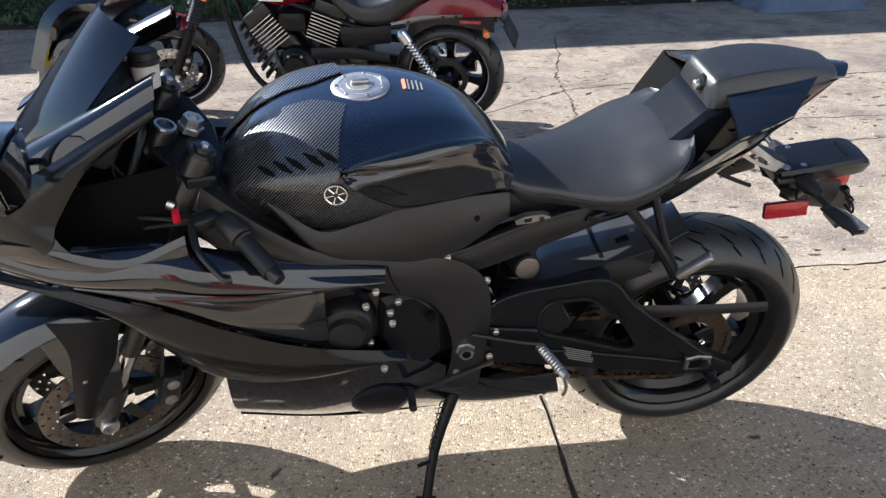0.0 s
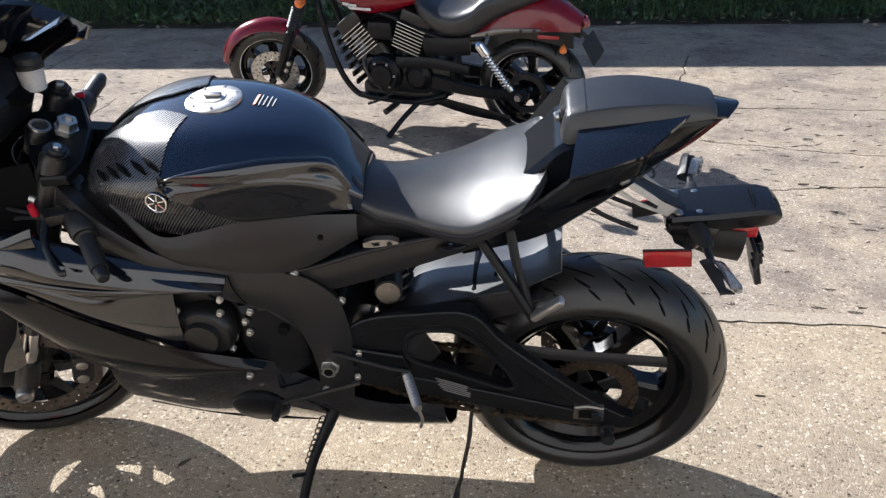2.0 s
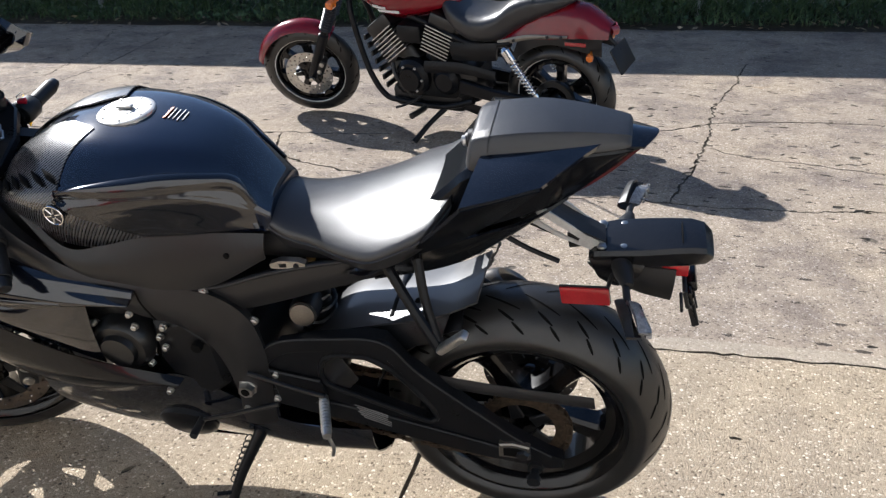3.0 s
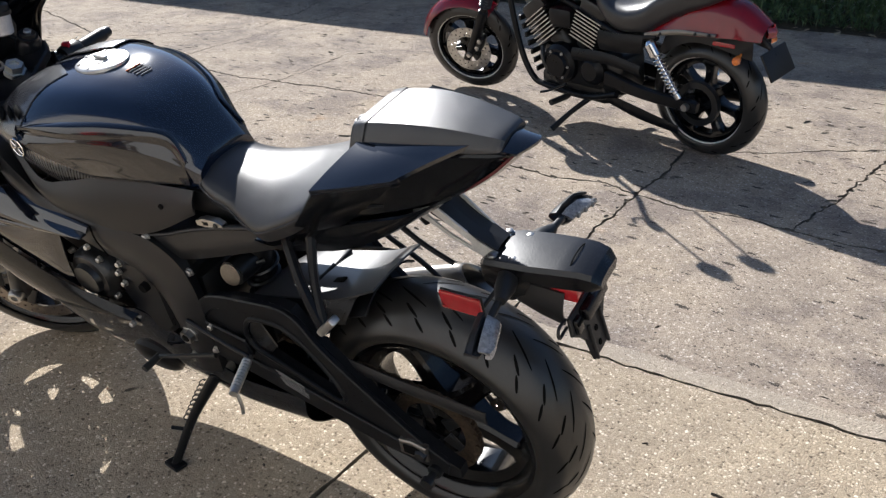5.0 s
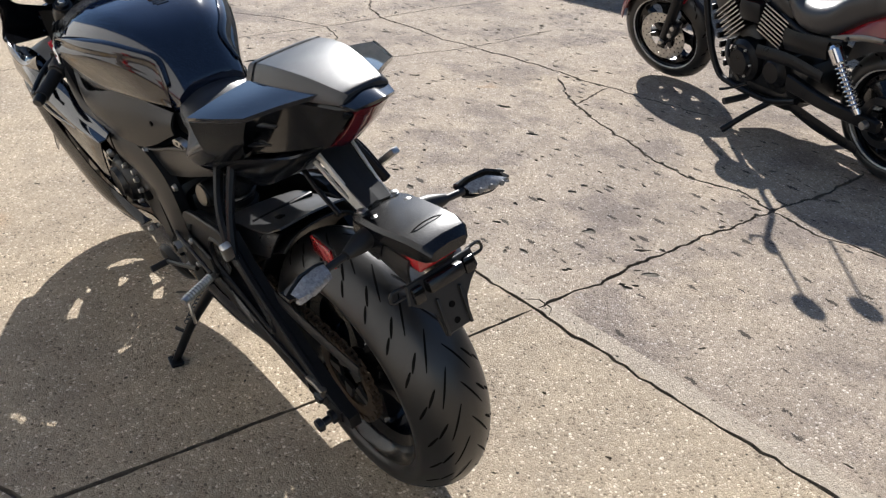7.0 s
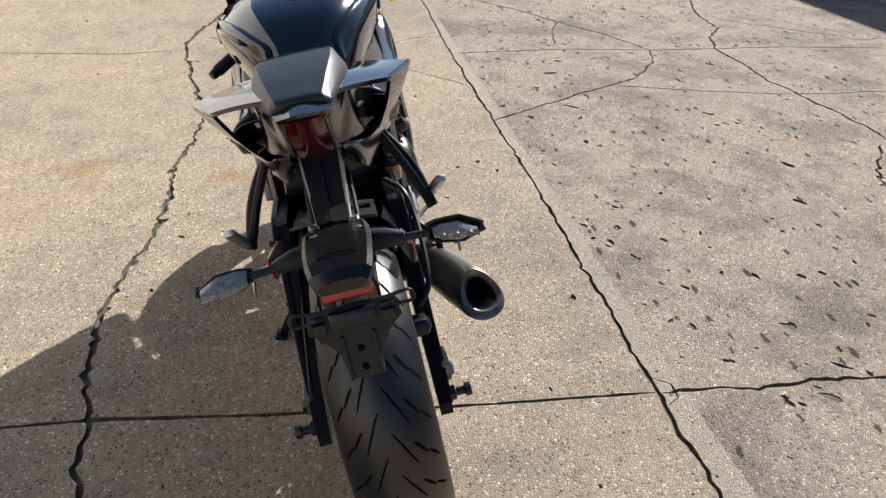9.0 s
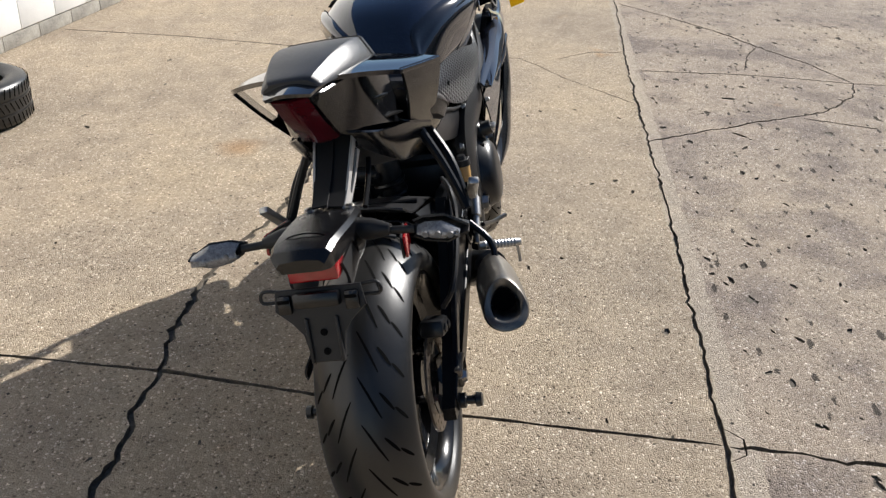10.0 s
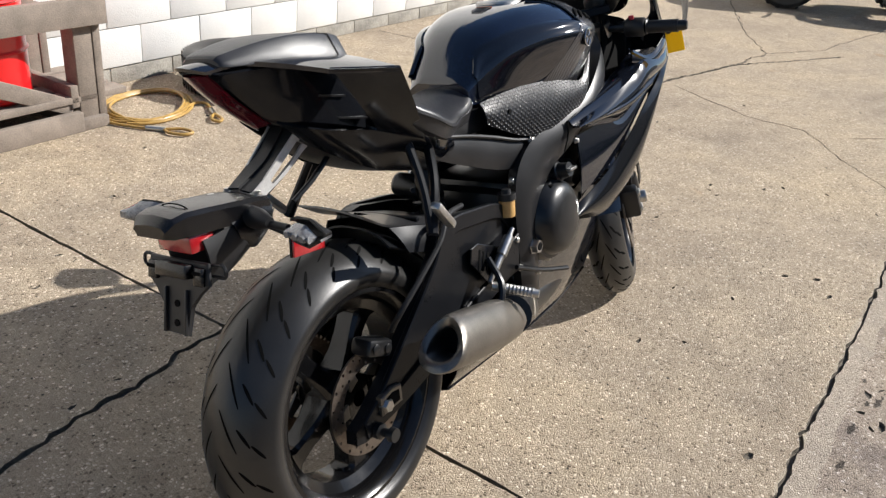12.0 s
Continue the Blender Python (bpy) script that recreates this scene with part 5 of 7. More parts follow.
            P("clutch_adjuster", turned(inner + Vector((0.055, 0.0, 0.0)), inner + Vector((0.09, -0.03, 0.01)), [(0, 0.011), (0.3, 0.011), (0.31, 0.006), (1, 0.005)], 12), "steel", "", bar, **F)
        else:
            P("kill_switch", box((0.02, 0.014, 0.012), tuple(inner + d2 * 0.08 + Vector((-0.005, 0, 0.027))), 0.003), "redp", "red kill switch", bar, **F)
            res = P("fluid_reservoir", turned((1.190, -0.053, 0.995), (1.190, -0.059, 1.044), [(0, 0.016), (0.08, 0.023), (0.9, 0.026), (1, 0.026)], 24), "frost", "frosted fluid reservoir with a black lid", bar)
            P("reservoir_lid", turned((1.190, -0.059, 1.042), (1.190, -0.063, 1.068), [(0, 0.029), (0.35, 0.030), (0.36, 0.027), (0.85, 0.027), (1, 0.022)], 24), "matte", "", res)
            P("reservoir_bracket", tube([(1.190, -0.055, 0.998), (1.180, -0.075, 0.975), (1.160, -0.098, 0.945)], 0.006, 8, 8), "satin", "", res)
        for q in range(2):
            P("control_cable", tube([inner + d2 * 0.05 + Vector((0.04, 0, 0)), inner + Vector((0.12, -s * 0.02, -0.02 - 0.03 * q)), Vector((1.24, s * 0.05, 0.80 - 0.05 * q)), Vector((1.16, s * 0.06, 0.70))], 0.004, 8, 18), "matte", "", bar, **F)
        if s == -1:
            tie = Vector((1.155, -0.30, 0.835))
            P("tag_string", tube([tie + Vector((-0.004, 0, 0.006)), tie + Vector((0.012, 0, -0.004)), tie + Vector((0.004, 0, -0.02))], 0.0012, 6, 8), "white", "", bar, **F)
            tag = P("paper_tag", box((0.002, 0.045, 0.06), tuple(tie + Vector((0.004, 0, -0.045))), 0), "tag", "yellow paper tag on the brake grip", bar, **F)
    fender = []
    for i in range(19):
        th = radians(20 + 150 * i / 18)
        fender.append([(FRONT_AXLE[0] + (0.318 - 0.03 * abs(g) ** 2.5) * math.cos(th), g * (0.078 - 0.02 * abs(i / 18 - 0.55)), FRONT_AXLE[2] + (0.318 - 0.03 * abs(g) ** 2.5) * math.sin(th)) for g in np.linspace(-1, 1, 11)])
    fd = P("front_fender", thick(fender, 0.003), "gloss", "gloss black front fender", **F)
    for s in (1, -1):
        P("fender_stay", sheet(flip([(1.50, 0.076, 0.565), (1.44, 0.08, 0.58), (1.36, 0.08, 0.56)], s), flip([(1.455, 0.13, 0.40), (1.42, 0.135, 0.40), (1.385, 0.135, 0.41)], s), 0.004 * s, 0.012 * s, 10, 6), "gloss", "", fd, **F)
    fw = wheel("front_wheel", bike, 0.298, 0.06, 0.05, FRONT_AXLE, 5, m=STEERED)
    for s in (1, -1):
        brake_disc(fw, 0.155, 0.112, s * 0.068, FRONT_AXLE, STEERED)
        caliper(fw, (FRONT_AXLE[0] - 0.125, s * 0.085, FRONT_AXLE[2] + 0.03), radians(75), STEERED)
        P("brake_hose", tube([(1.30, s * 0.10, 0.36), (1.28, s * 0.11, 0.50), (1.24, s * 0.09, 0.72)], 0.005, 8, 14), "matte", "", fw, **F)

    # rear wheel, swingarm, drive
    rw = wheel("rear_wheel", bike, 0.314, 0.092, 0.078, REAR_AXLE, 5)
    brake_disc(rw, 0.11, 0.075, -0.085, REAR_AXLE, holes=18)
    caliper(rw, (0.055, -0.098, 0.43), radians(22), size=0.72)
    for s in (1, -1):
        wide = Matrix.Translation((0, 0.018 if s > 0 else 0, 0))
        outer = [(0.61, 0.455), (0.575, 0.515), (0.53, 0.556), (0.46, 0.576), (0.39, 0.588), (0.335, 0.598), (0.30, 0.594), (0.262, 0.535), (0.187, 0.462), (0.083, 0.367), (-0.014, 0.300), (-0.046, 0.285), (-0.048, 0.258), (-0.02, 0.252), (0.06, 0.266), (0.12, 0.280), (0.30, 0.322), (0.44, 0.352), (0.56, 0.380), (0.61, 0.40)]
        slot = [(0.448, 0.470), (0.43, 0.446), (0.37, 0.423), (0.30, 0.394), (0.240, 0.370), (0.220, 0.371), (0.213, 0.388), (0.235, 0.432), (0.285, 0.498), (0.33, 0.532), (0.36, 0.540), (0.42, 0.534), (0.445, 0.505)]
        arm = P("swingarm", plate(outer, s * 0.104, s * 0.130, slot if s > 0 else None), "satin", "satin black aluminium swingarm", m=TRIM @ wide, sharp=25)
        rim3 = [(x, s * 0.130, z) for x, z in slot]
        if s > 0:
            P("slot_rim", tube(spline(rim3, 60, closed=True) + [rim3[0]], 0.006, 8), "satin", "", arm, m=TRIM @ wide)
        P("upper_rib", beam([(0.585, s * 0.128, 0.495), (0.52, s * 0.131, 0.553), (0.40, s * 0.132, 0.574), (0.31, s * 0.132, 0.575), (0.255, s * 0.132, 0.512), (0.175, s * 0.132, 0.437), (0.06, s * 0.130, 0.336), (-0.02, s * 0.128, 0.285)], [(0.012, 0.03), (0.016, 0.036), (0.016, 0.036), (0.016, 0.03), (0.014, 0.03), (0.012, 0.02)], 44), "satin", "", arm, m=TRIM @ wide)
        P("lower_rib", beam([(0.57, s * 0.128, 0.405), (0.42, s * 0.130, 0.375), (0.25, s * 0.131, 0.335), (0.10, s * 0.130, 0.296), (-0.02, s * 0.128, 0.272)], [(0.012, 0.045), (0.014, 0.048), (0.014, 0.045), (0.012, 0.03)], 24), "satin", "", arm, m=TRIM @ wide)
        P("chain_adjuster", prism([(0.085, 0.330), (0.055, 0.336), (0.02, 0.328), (0.02, 0.288), (0.085, 0.292)], s * 0.128, s * 0.145, 0.003), "titan", "chain adjuster plate", arm, m=TRIM @ wide)
        P("adjuster_recess", prism([(0.075, 0.323), (0.052, 0.326), (0.032, 0.320), (0.032, 0.297), (0.075, 0.299)], s * 0.1440, s * 0.1462, 0.001), "groove", "", arm, m=TRIM @ wide)
        P("axle_end", turned((0.035, s * 0.125, 0.306), (0.035, s * 0.152, 0.306), [(0, 0.017), (0.7, 0.016), (1, 0.012)], 6), "steel" if s < 0 else "dark", "", arm, m=TRIM @ wide)
        P("stand_bobbin", turned((0.01, s * 0.13, 0.262), (0.01, s * 0.178, 0.262), [(0, 0.016), (0.3, 0.016), (0.35, 0.009), (0.7, 0.009), (0.75, 0.015), (1, 0.014)], 16), "dark", "", arm, m=TRIM @ wide)
    for k in range(6):
        P("stencil_bar", box((0.075 - 0.006 * (k % 3), 0.001, 0.003), (0, 0, 0), 0, m=Matrix.Translation((0.352 - 0.002 * k, 0.1556, 0.392 - 0.0068 * k)) @ Matrix.Rotation(radians(-20), 4, "Y")), "grey", "small printed lines")
    P("swingarm_cross", box((0.10, 0.2, 0.06), (0.47, 0, 0.44), 0.015), "satin")
    spr = bmesh.new()
    n = 90
    lathe([(0.098, -0.003), (0.098, 0.003), (0.072, 0.003), (0.072, -0.003)], n, closed=True, bm=spr)
    for q in range(45):
        a = 2 * math.pi * q / 45
        box((0.008, 0.005, 0.005), (0, 0, 0), 0, m=Matrix.Rotation(a, 4, "Y") @ Matrix.Translation((0.1, 0, 0)), bm=spr)
    sp = P("sprocket", spr, "chain", "worn rear sprocket", rw, m=Matrix.Translation((0.035, 0.082, 0.318)))
    for q in range(5):
        P("sprocket_arm", beam([(0.03, 0, 0), (0.078, 0, 0)], [(0.008, 0.03), (0.006, 0.018)], 3), "dark", "", sp, m=Matrix.Translation((0.035, 0.08, 0.318)) @ Matrix.Rotation(2 * math.pi * q / 5, 4, "Y"))
    links = bmesh.new()
    fs, ra, rb = Vector((0.675, 0.082, 0.425)), 0.103, 0.04
    path = []
    c2 = Vector((0.035, 0.082, 0.318))
    slope = math.atan2(fs.z - c2.z, fs.x - c2.x)
    up_a, up_b = c2 + Vector((-math.sin(slope), 0, math.cos(slope))) * ra, fs + Vector((-math.sin(slope), 0, math.cos(slope))) * rb
    lo_a, lo_b = c2 - Vector((-math.sin(slope), 0, math.cos(slope))) * ra, fs - Vector((-math.sin(slope), 0, math.cos(slope))) * rb
    pts = [up_b + (up_a - up_b) * i / 40 for i in range(41)]
    pts += [c2 + Vector((-math.sin(slope + math.pi * i / 20), 0, math.cos(slope + math.pi * i / 20))) * ra for i in range(1, 20)]
    pts += [lo_a + (lo_b - lo_a) * i / 40 + Vector((0, 0, -0.042 * math.sin(math.pi * i / 40))) for i in range(41)]
    for i in range(0, len(pts) - 1):
        a, b = pts[i], pts[i + 1]
        d = b - a
        ang = -math.atan2(d.z, d.x)
        for yy in ((-0.008, 0.008) if i % 2 else (-0.0055, 0.0055)):
            box((d.length * 1.05, 0.0022, 0.012), tuple((a + b) / 2 + Vector((0, yy, 0))), 0, m=Matrix.Rotation(ang, 4, "Y"), bm=links)
        turned(a + Vector((0, -0.01, 0)), a + Vector((0, 0.01, 0)), [(0, 0.0045), (1, 0.0045)], 6, links)
    P("drive_chain", links, "chain", "rusty brown drive chain", m=NONE)
    P("chain_guard", sheet([(0.30, 0.122, 0.49), (0.10, 0.124, 0.467), (-0.105, 0.122, 0.45)], [(0.30, 0.124, 0.46), (0.10, 0.126, 0.437), (-0.108, 0.124, 0.422)], 0.004, 0.004), "matte", "black chain guard")

    # hugger, shock
    hug = []
    for i in range(11):
        th = radians(18 + 50 * i / 10)
        hug.append([(0.03 + 0.338 * math.cos(th), g * 0.092, 0.30 + (0.338 - 0.035 * abs(g) ** 3) * math.sin(th)) for g in np.linspace(-1, 1, 9)])
    P("rear_hugger", thick(hug, 0.004), "satin", "black rear tyre hugger")
    P("hugger_shield", sheet([(0.50, 0.092, 0.500), (0.44, 0.10, 0.550), (0.325, 0.104, 0.585), (0.206, 0.104, 0.617), (0.12, 0.10, 0.660)], [(0.50, -0.074, 0.488), (0.41, -0.074, 0.550), (0.30, -0.074, 0.582), (0.19, -0.074, 0.612), (0.115, -0.072, 0.652)], 0.004, 0.006, 24, 10, out=(0, 0, 1)), "shield", "glossy hugger shield over the rear tyre")
    P("shield_rib", box((0.012, 0.15, 0.010), (0.30, 0.01, 0.594), 0.003), "satin")
    # dark block painting the shade of a hole in the shield
    P("shield_slot", box((0.03, 0.016, 0.006), (0.245, 0.045, 0.611), 0.002, m=Matrix.Rotation(radians(22), 4, "Y")), "groove")
    for s in (1, -1):
        P("hugger_side", sheet(flip([(0.47, 0.084, 0.525), (0.30, 0.092, 0.585), (0.18, 0.082, 0.615)], s), flip([(0.46, 0.10, 0.49), (0.32, 0.112, 0.525), (0.20, 0.11, 0.56)], s), 0.004 * s, 0.004 * s), "satin")
    shock = P("shock_absorber", turned((0.50, 0.02, 0.40), (0.47, 0.03, 0.66), [(0, 0.02), (0.3, 0.022), (0.31, 0.03), (0.9, 0.03), (1, 0.02)], 20), "dark", "black rear shock absorber")
    coil = [(0.49 - 0.02 * f + 0.034 * math.cos(f * 34), 0.03 + 0.034 * math.sin(f * 34), 0.44 + 0.17 * f) for f in np.linspace(0, 1, 90)]
    P("spring", tube(coil, 0.006, 8), "dark", "", shock)
    can = P("shock_canister", turned((0.485, 0.035, 0.60), (0.475, 0.115, 0.613), [(0, 0.03), (0.9, 0.03), (1, 0.028)], 24), "dark", "", shock)
    P("canister_cap", turned((0.475, 0.115, 0.613), (0.4745, 0.121, 0.614), [(0, 0.025), (0.8, 0.025), (1, 0.02)], 24), "titan", "", can)

    # seat, pillion pad, tail
    seat_rows = []
    for x, zc, ze, w, zs in ((0.530, 0.838, 0.822, 0.070, 0.788), (0.515, 0.836, 0.814, 0.084, 0.774), (0.48, 0.830, 0.802, 0.096, 0.764), (0.43, 0.827, 0.799, 0.108, 0.764), (0.36, 0.832, 0.801, 0.142, 0.766), (0.30, 0.845, 0.812, 0.168, 0.772), (0.25, 0.862, 0.836, 0.172, 0.793), (0.20, 0.882, 0.860, 0.160, 0.822), (0.17, 0.890, 0.886, 0.136, 0.855), (0.155, 0.886, 0.896, 0.10, 0.872)):
        half = [(0, zc), (0.3 * w, zc - 0.001), (0.55 * w, zc - 0.25 * (zc - ze)), (0.78 * w, zc - 0.62 * (zc - ze)), (0.93 * w, ze + 0.003), (0.985 * w, ze - 0.003), (w, ze - 0.010), (0.985 * w, (ze + zs) / 2), (0.93 * w, zs), (0.8 * w, zs - 0.004)]
        seat_rows.append([(x, -y, z) for y, z in reversed(half[1:])] + [(x, y, z) for y, z in half])
    dense = [list(c) for c in zip(*[spline(col, 34) for col in zip(*seat_rows)])]
    seat = P("rider_seat", grid(dense, wrap_u=True, caps=True), "vinyl", "black vinyl rider seat with a stitched edge", sharp=50)
    for s in (1, -1):
        P("seat_piping", tube([(r[9 + 6 * s][0], r[9 + 6 * s][1] * 1.004, r[9 + 6 * s][2] - 0.004) for r in dense[1:]], 0.0022, 6), "vinyl", "", seat)
    pil = []
    for x, zt, zb, w in ((0.131, 0.962, 0.946, 0.062), (0.126, 0.986, 0.942, 0.076), (0.112, 0.998, 0.944, 0.084), (0.06, 1.008, 0.954, 0.086), (0.0, 1.012, 0.964, 0.082), (-0.06, 1.009, 0.972, 0.070), (-0.11, 1.002, 0.975, 0.058), (-0.138, 0.997, 0.977, 0.050), (-0.146, 0.992, 0.979, 0.044)):
        h = zt - zb
        half = [(0, zt + 0.001), (0.45 * w, zt + 0.0005), (0.74 * w, zt - 0.001), (0.785 * w, zt - 0.004), (0.90 * w, zb + 0.56 * h), (0.985 * w, zb + 0.28 * h), (1.0 * w, zb + 0.06 * h), (0.9 * w, zb)]
        pil.append([(x - 0.06 * (z - zb), -y, z) for y, z in reversed(half[1:])] + [(x - 0.06 * (z - zb), y, z) for y, z in half])
    dense = [list(c) for c in zip(*[spline(col, 40) for col in zip(*pil)])]
    pillion = P("pillion_seat", grid(dense, wrap_u=True, caps=True), "vinyl", "black vinyl pillion pad", sharp=26)
    band = [[(x + 0.05 * (0.99 - z), y * 1.025, 0.985 + (z - 0.985) * 1.04 + 0.001) for x, y, z in r] for r in dense[9:13]]
    P("pillion_strap", grid(band, wrap_u=True), "vinyl", "", pillion)
    lock = P("seat_lock", turned((0.120, 0.022, 0.972), (0.134, 0.023, 0.970), [(0, 0.019), (0.6, 0.018), (0.7, 0.014), (1, 0.013)], 20), "matte", "silver lock barrel in a black socket", pillion)
    P("lock_barrel", turned((0.132, 0.022, 0.970), (0.142, 0.023, 0.968), [(0, 0.010), (0.8, 0.010), (1, 0.008)], 16), "steel", "", lock)
    tail = []
    for x, zt, zb, wt, wb in ((0.29, 0.815, 0.72, 0.085, 0.098), (0.22, 0.860, 0.755, 0.088, 0.100), (0.16, 0.915, 0.798, 0.090, 0.100), (0.12, 0.948, 0.818, 0.090, 0.098), (0.04, 0.966, 0.842, 0.087, 0.084), (-0.02, 0.974, 0.858, 0.080, 0.062), (-0.05, 0.977, 0.872, 0.071, 0.045), (-0.09, 0.979, 0.907, 0.060, 0.042), (-0.13, 0.977, 0.944, 0.048, 0.040), (-0.158, 0.975, 0.966, 0.038, 0.036)):
        c = min(0.012, 0.3 * (zt - zb))
        tail.append([(x, wt, zt - c), (x, wt * 0.85, zt), (x, -wt * 0.85, zt), (x, -wt, zt - c), (x, -(wt + wb) / 2 - 0.002, (zt + zb) / 2), (x, -wb, zb + c), (x, -wb * 0.8, zb), (x, wb * 0.8, zb), (x, wb, zb + c), (x, (wt + wb) / 2 + 0.002, (zt + zb) / 2)])
    dense = [list(c) for c in zip(*[spline(col, 32) for col in zip(*tail)])]
    cowl = P("tail_cowl", grid(dense, wrap_u=True, caps=True), "wing", "gloss black tail cowl with air ducts", sharp=28)
    for s in (1, -1):
        # a bridge of deck, fin and floor, open front to back
        P("tail_fin_top", sheet(flip([(0.119, 0.198, 0.940), (0.055, 0.175, 0.947), (-0.008, 0.150, 0.955)], s), flip([(0.100, 0.080, 0.966), (0.0, 0.074, 0.977), (-0.10, 0.052, 0.982)], s), 0.008, 0.002, 20, 8, out=(0, 0, 1)), "gloss", "", cowl)
        P("tail_fin", sheet(flip([(0.117, 0.199, 0.939), (0.055, 0.176, 0.946), (-0.008, 0.151, 0.954)], s), flip([(0.249, 0.140, 0.786), (0.190, 0.131, 0.806), (0.131, 0.120, 0.826)], s), 0.007 * s, 0.004 * s, 20, 12), "wing", "broad upright fin at the tail's flank", cowl)
        P("fin_floor", sheet(flip([(0.248, 0.138, 0.787), (0.190, 0.129, 0.807), (0.132, 0.118, 0.827)], s), flip([(0.245, 0.092, 0.805), (0.185, 0.092, 0.825), (0.125, 0.092, 0.842)], s), 0.005, -0.004, 12, 6, out=(0, 0, 1)), "wing", "", cowl)
        P("fin_lower", sheet(flip([(0.25, 0.138, 0.785), (0.131, 0.117, 0.823), (0.02, 0.085, 0.846), (-0.045, 0.046, 0.870)], s), flip([(0.318, 0.095, 0.700), (0.177, 0.085, 0.734), (0.087, 0.068, 0.777), (0.016, 0.044, 0.822)], s), 0.005 * s, 0.003 * s, 30, 8), "wing", "", cowl)
        P("fin_winglet", sheet(flip([(0.025, 0.084, 0.907), (0.080, 0.086, 0.899)], s), flip([(0.029, 0.089, 0.905), (0.080, 0.099, 0.897)], s), 0.003, 0, 6, 3, out=(0, 0, 1)), "shell", "", cowl)
        P("fin_winglet", sheet(flip([(0.060, 0.082, 0.862), (0.118, 0.086, 0.853)], s), flip([(0.064, 0.091, 0.860), (0.118, 0.112, 0.851)], s), 0.003, 0, 6, 3, out=(0, 0, 1)), "shell", "", cowl)
        P("seat_side_cover", sheet(flip([(0.335, 0.148, 0.762), (0.29, 0.150, 0.772), (0.247, 0.138, 0.792)], s), flip([(0.38, 0.112, 0.722), (0.345, 0.108, 0.712), (0.315, 0.098, 0.71)], s), 0.005 * s, 0.004 * s, 14, 6), "gloss", "", cowl)
    P("tail_light", sheet([(-0.162, 0.030, 0.967), (-0.172, 0.0, 0.967), (-0.162, -0.030, 0.967)], [(-0.045, 0.031, 0.867), (-0.052, 0.0, 0.861), (-0.045, -0.031, 0.867)], 0.005, 0.006, 14, 8, out=(-0.65, 0, -0.75)), "reddark", "dark red tail light", cowl)
    P("tail_visor", sheet([(-0.168, 0.036, 0.970), (-0.190, 0.0, 0.979), (-0.168, -0.036, 0.970)], [(-0.085, 0.062, 0.976), (-0.080, 0.0, 0.985), (-0.085, -0.062, 0.976)], 0.006, 0.002, 14, 6, out=(0, 0, 1)), "gloss", "", cowl)
    P("undertray", sheet([(0.34, 0.093, 0.696), (0.18, 0.083, 0.737), (0.087, 0.066, 0.780), (0.01, 0.042, 0.828)], [(0.34, -0.093, 0.696), (0.18, -0.083, 0.737), (0.087, -0.066, 0.780), (0.01, -0.042, 0.828)], 0.01, -0.008, out=(0, 0, 1)), "matte", "", cowl)

    # plate bracket with lamps
    LOW = TRIM @ Matrix.Translation((0, 0, -0.022))
    rows = []
    for x, zc, w, h in ((-0.082, 0.760, 0.042, 0.008), (-0.092, 0.760, 0.050, 0.018), (-0.13, 0.768, 0.056, 0.018), (-0.18, 0.772, 0.057, 0.019), (-0.225, 0.776, 0.055, 0.020), (-0.265, 0.779, 0.052, 0.020), (-0.288, 0.778, 0.048, 0.017), (-0.302, 0.774, 0.038, 0.009)):
        c = 0.007
        rows.append([(x, a, zc + b) for a, b in ((w, h - c), (w - c, h), (0, h + 0.003), (-w + c, h), (-w, h - c), (-w + 0.004, -h + c), (-w + c, -h), (w - c, -h), (w - 0.004, -h + c))])
    br = P("plate_bracket", grid(rows, wrap_u=True, caps=True), "tray", "black licence plate bracket", m=LOW, sharp=30)
    for s in (1, -1):
        P("bracket_arm", plate([(0.042, 0.843), (0.040, 0.860), (0.012, 0.872), (-0.03, 0.840), (-0.075, 0.805), (-0.112, 0.784), (-0.088, 0.770), (-0.03, 0.798), (0.015, 0.828)], s * 0.0325, s * 0.0365, [(0.018, 0.843), (0.006, 0.850), (-0.030, 0.823), (-0.066, 0.796), (-0.062, 0.789), (-0.022, 0.811)]), "bare", "slotted silver bracket arm", br, m=LOW @ Matrix(((1, 0, 0, 0), (0.07 * s, 1, 0, 0), (0, 0, 1, 0), (0, 0, 0, 1))))
        P("arm_cover", sheet(flip([(0.02, 0.037, 0.870), (-0.04, 0.032, 0.824), (-0.11, 0.027, 0.787)], s), flip([(0.02, 0.0, 0.872), (-0.04, 0.0, 0.822), (-0.11, 0.0, 0.79)], s), 0.004, 0, 8, 3), "matte", "", br, m=LOW)
        P("bracket_strut", tube(flip([(0.095, 0.036, 0.815), (0.035, 0.04, 0.778), (-0.028, 0.04, 0.748)], s), [0.006, 0.005, 0.005], 8, 8), "satin", "", br, m=LOW)
        P("lamp_shoulder", turned((-0.14, s * 0.045, 0.757), (-0.155, s * 0.11, 0.755), [(0, 0.019), (0.5, 0.018), (0.8, 0.013), (1, 0.009)], 18), "matte", "", br, m=LOW)
        stalk = P("indicator_stalk", tube(flip([(-0.15, 0.10, 0.752), (-0.155, 0.15, 0.75)], s), 0.007, 10), "matte", "", br, m=LOW)
        lens = [[(-0.158 - 0.022 * t + 0.006 * h, s * (0.155 + 0.072 * t), 0.75 + h * 0.0138 * np.interp(t, (0, 0.2, 0.6, 1), (0.4, 0.85, 1.0, 0.06))) for h in np.linspace(-1, 1, 7)] for t in np.linspace(0, 1, 11)]
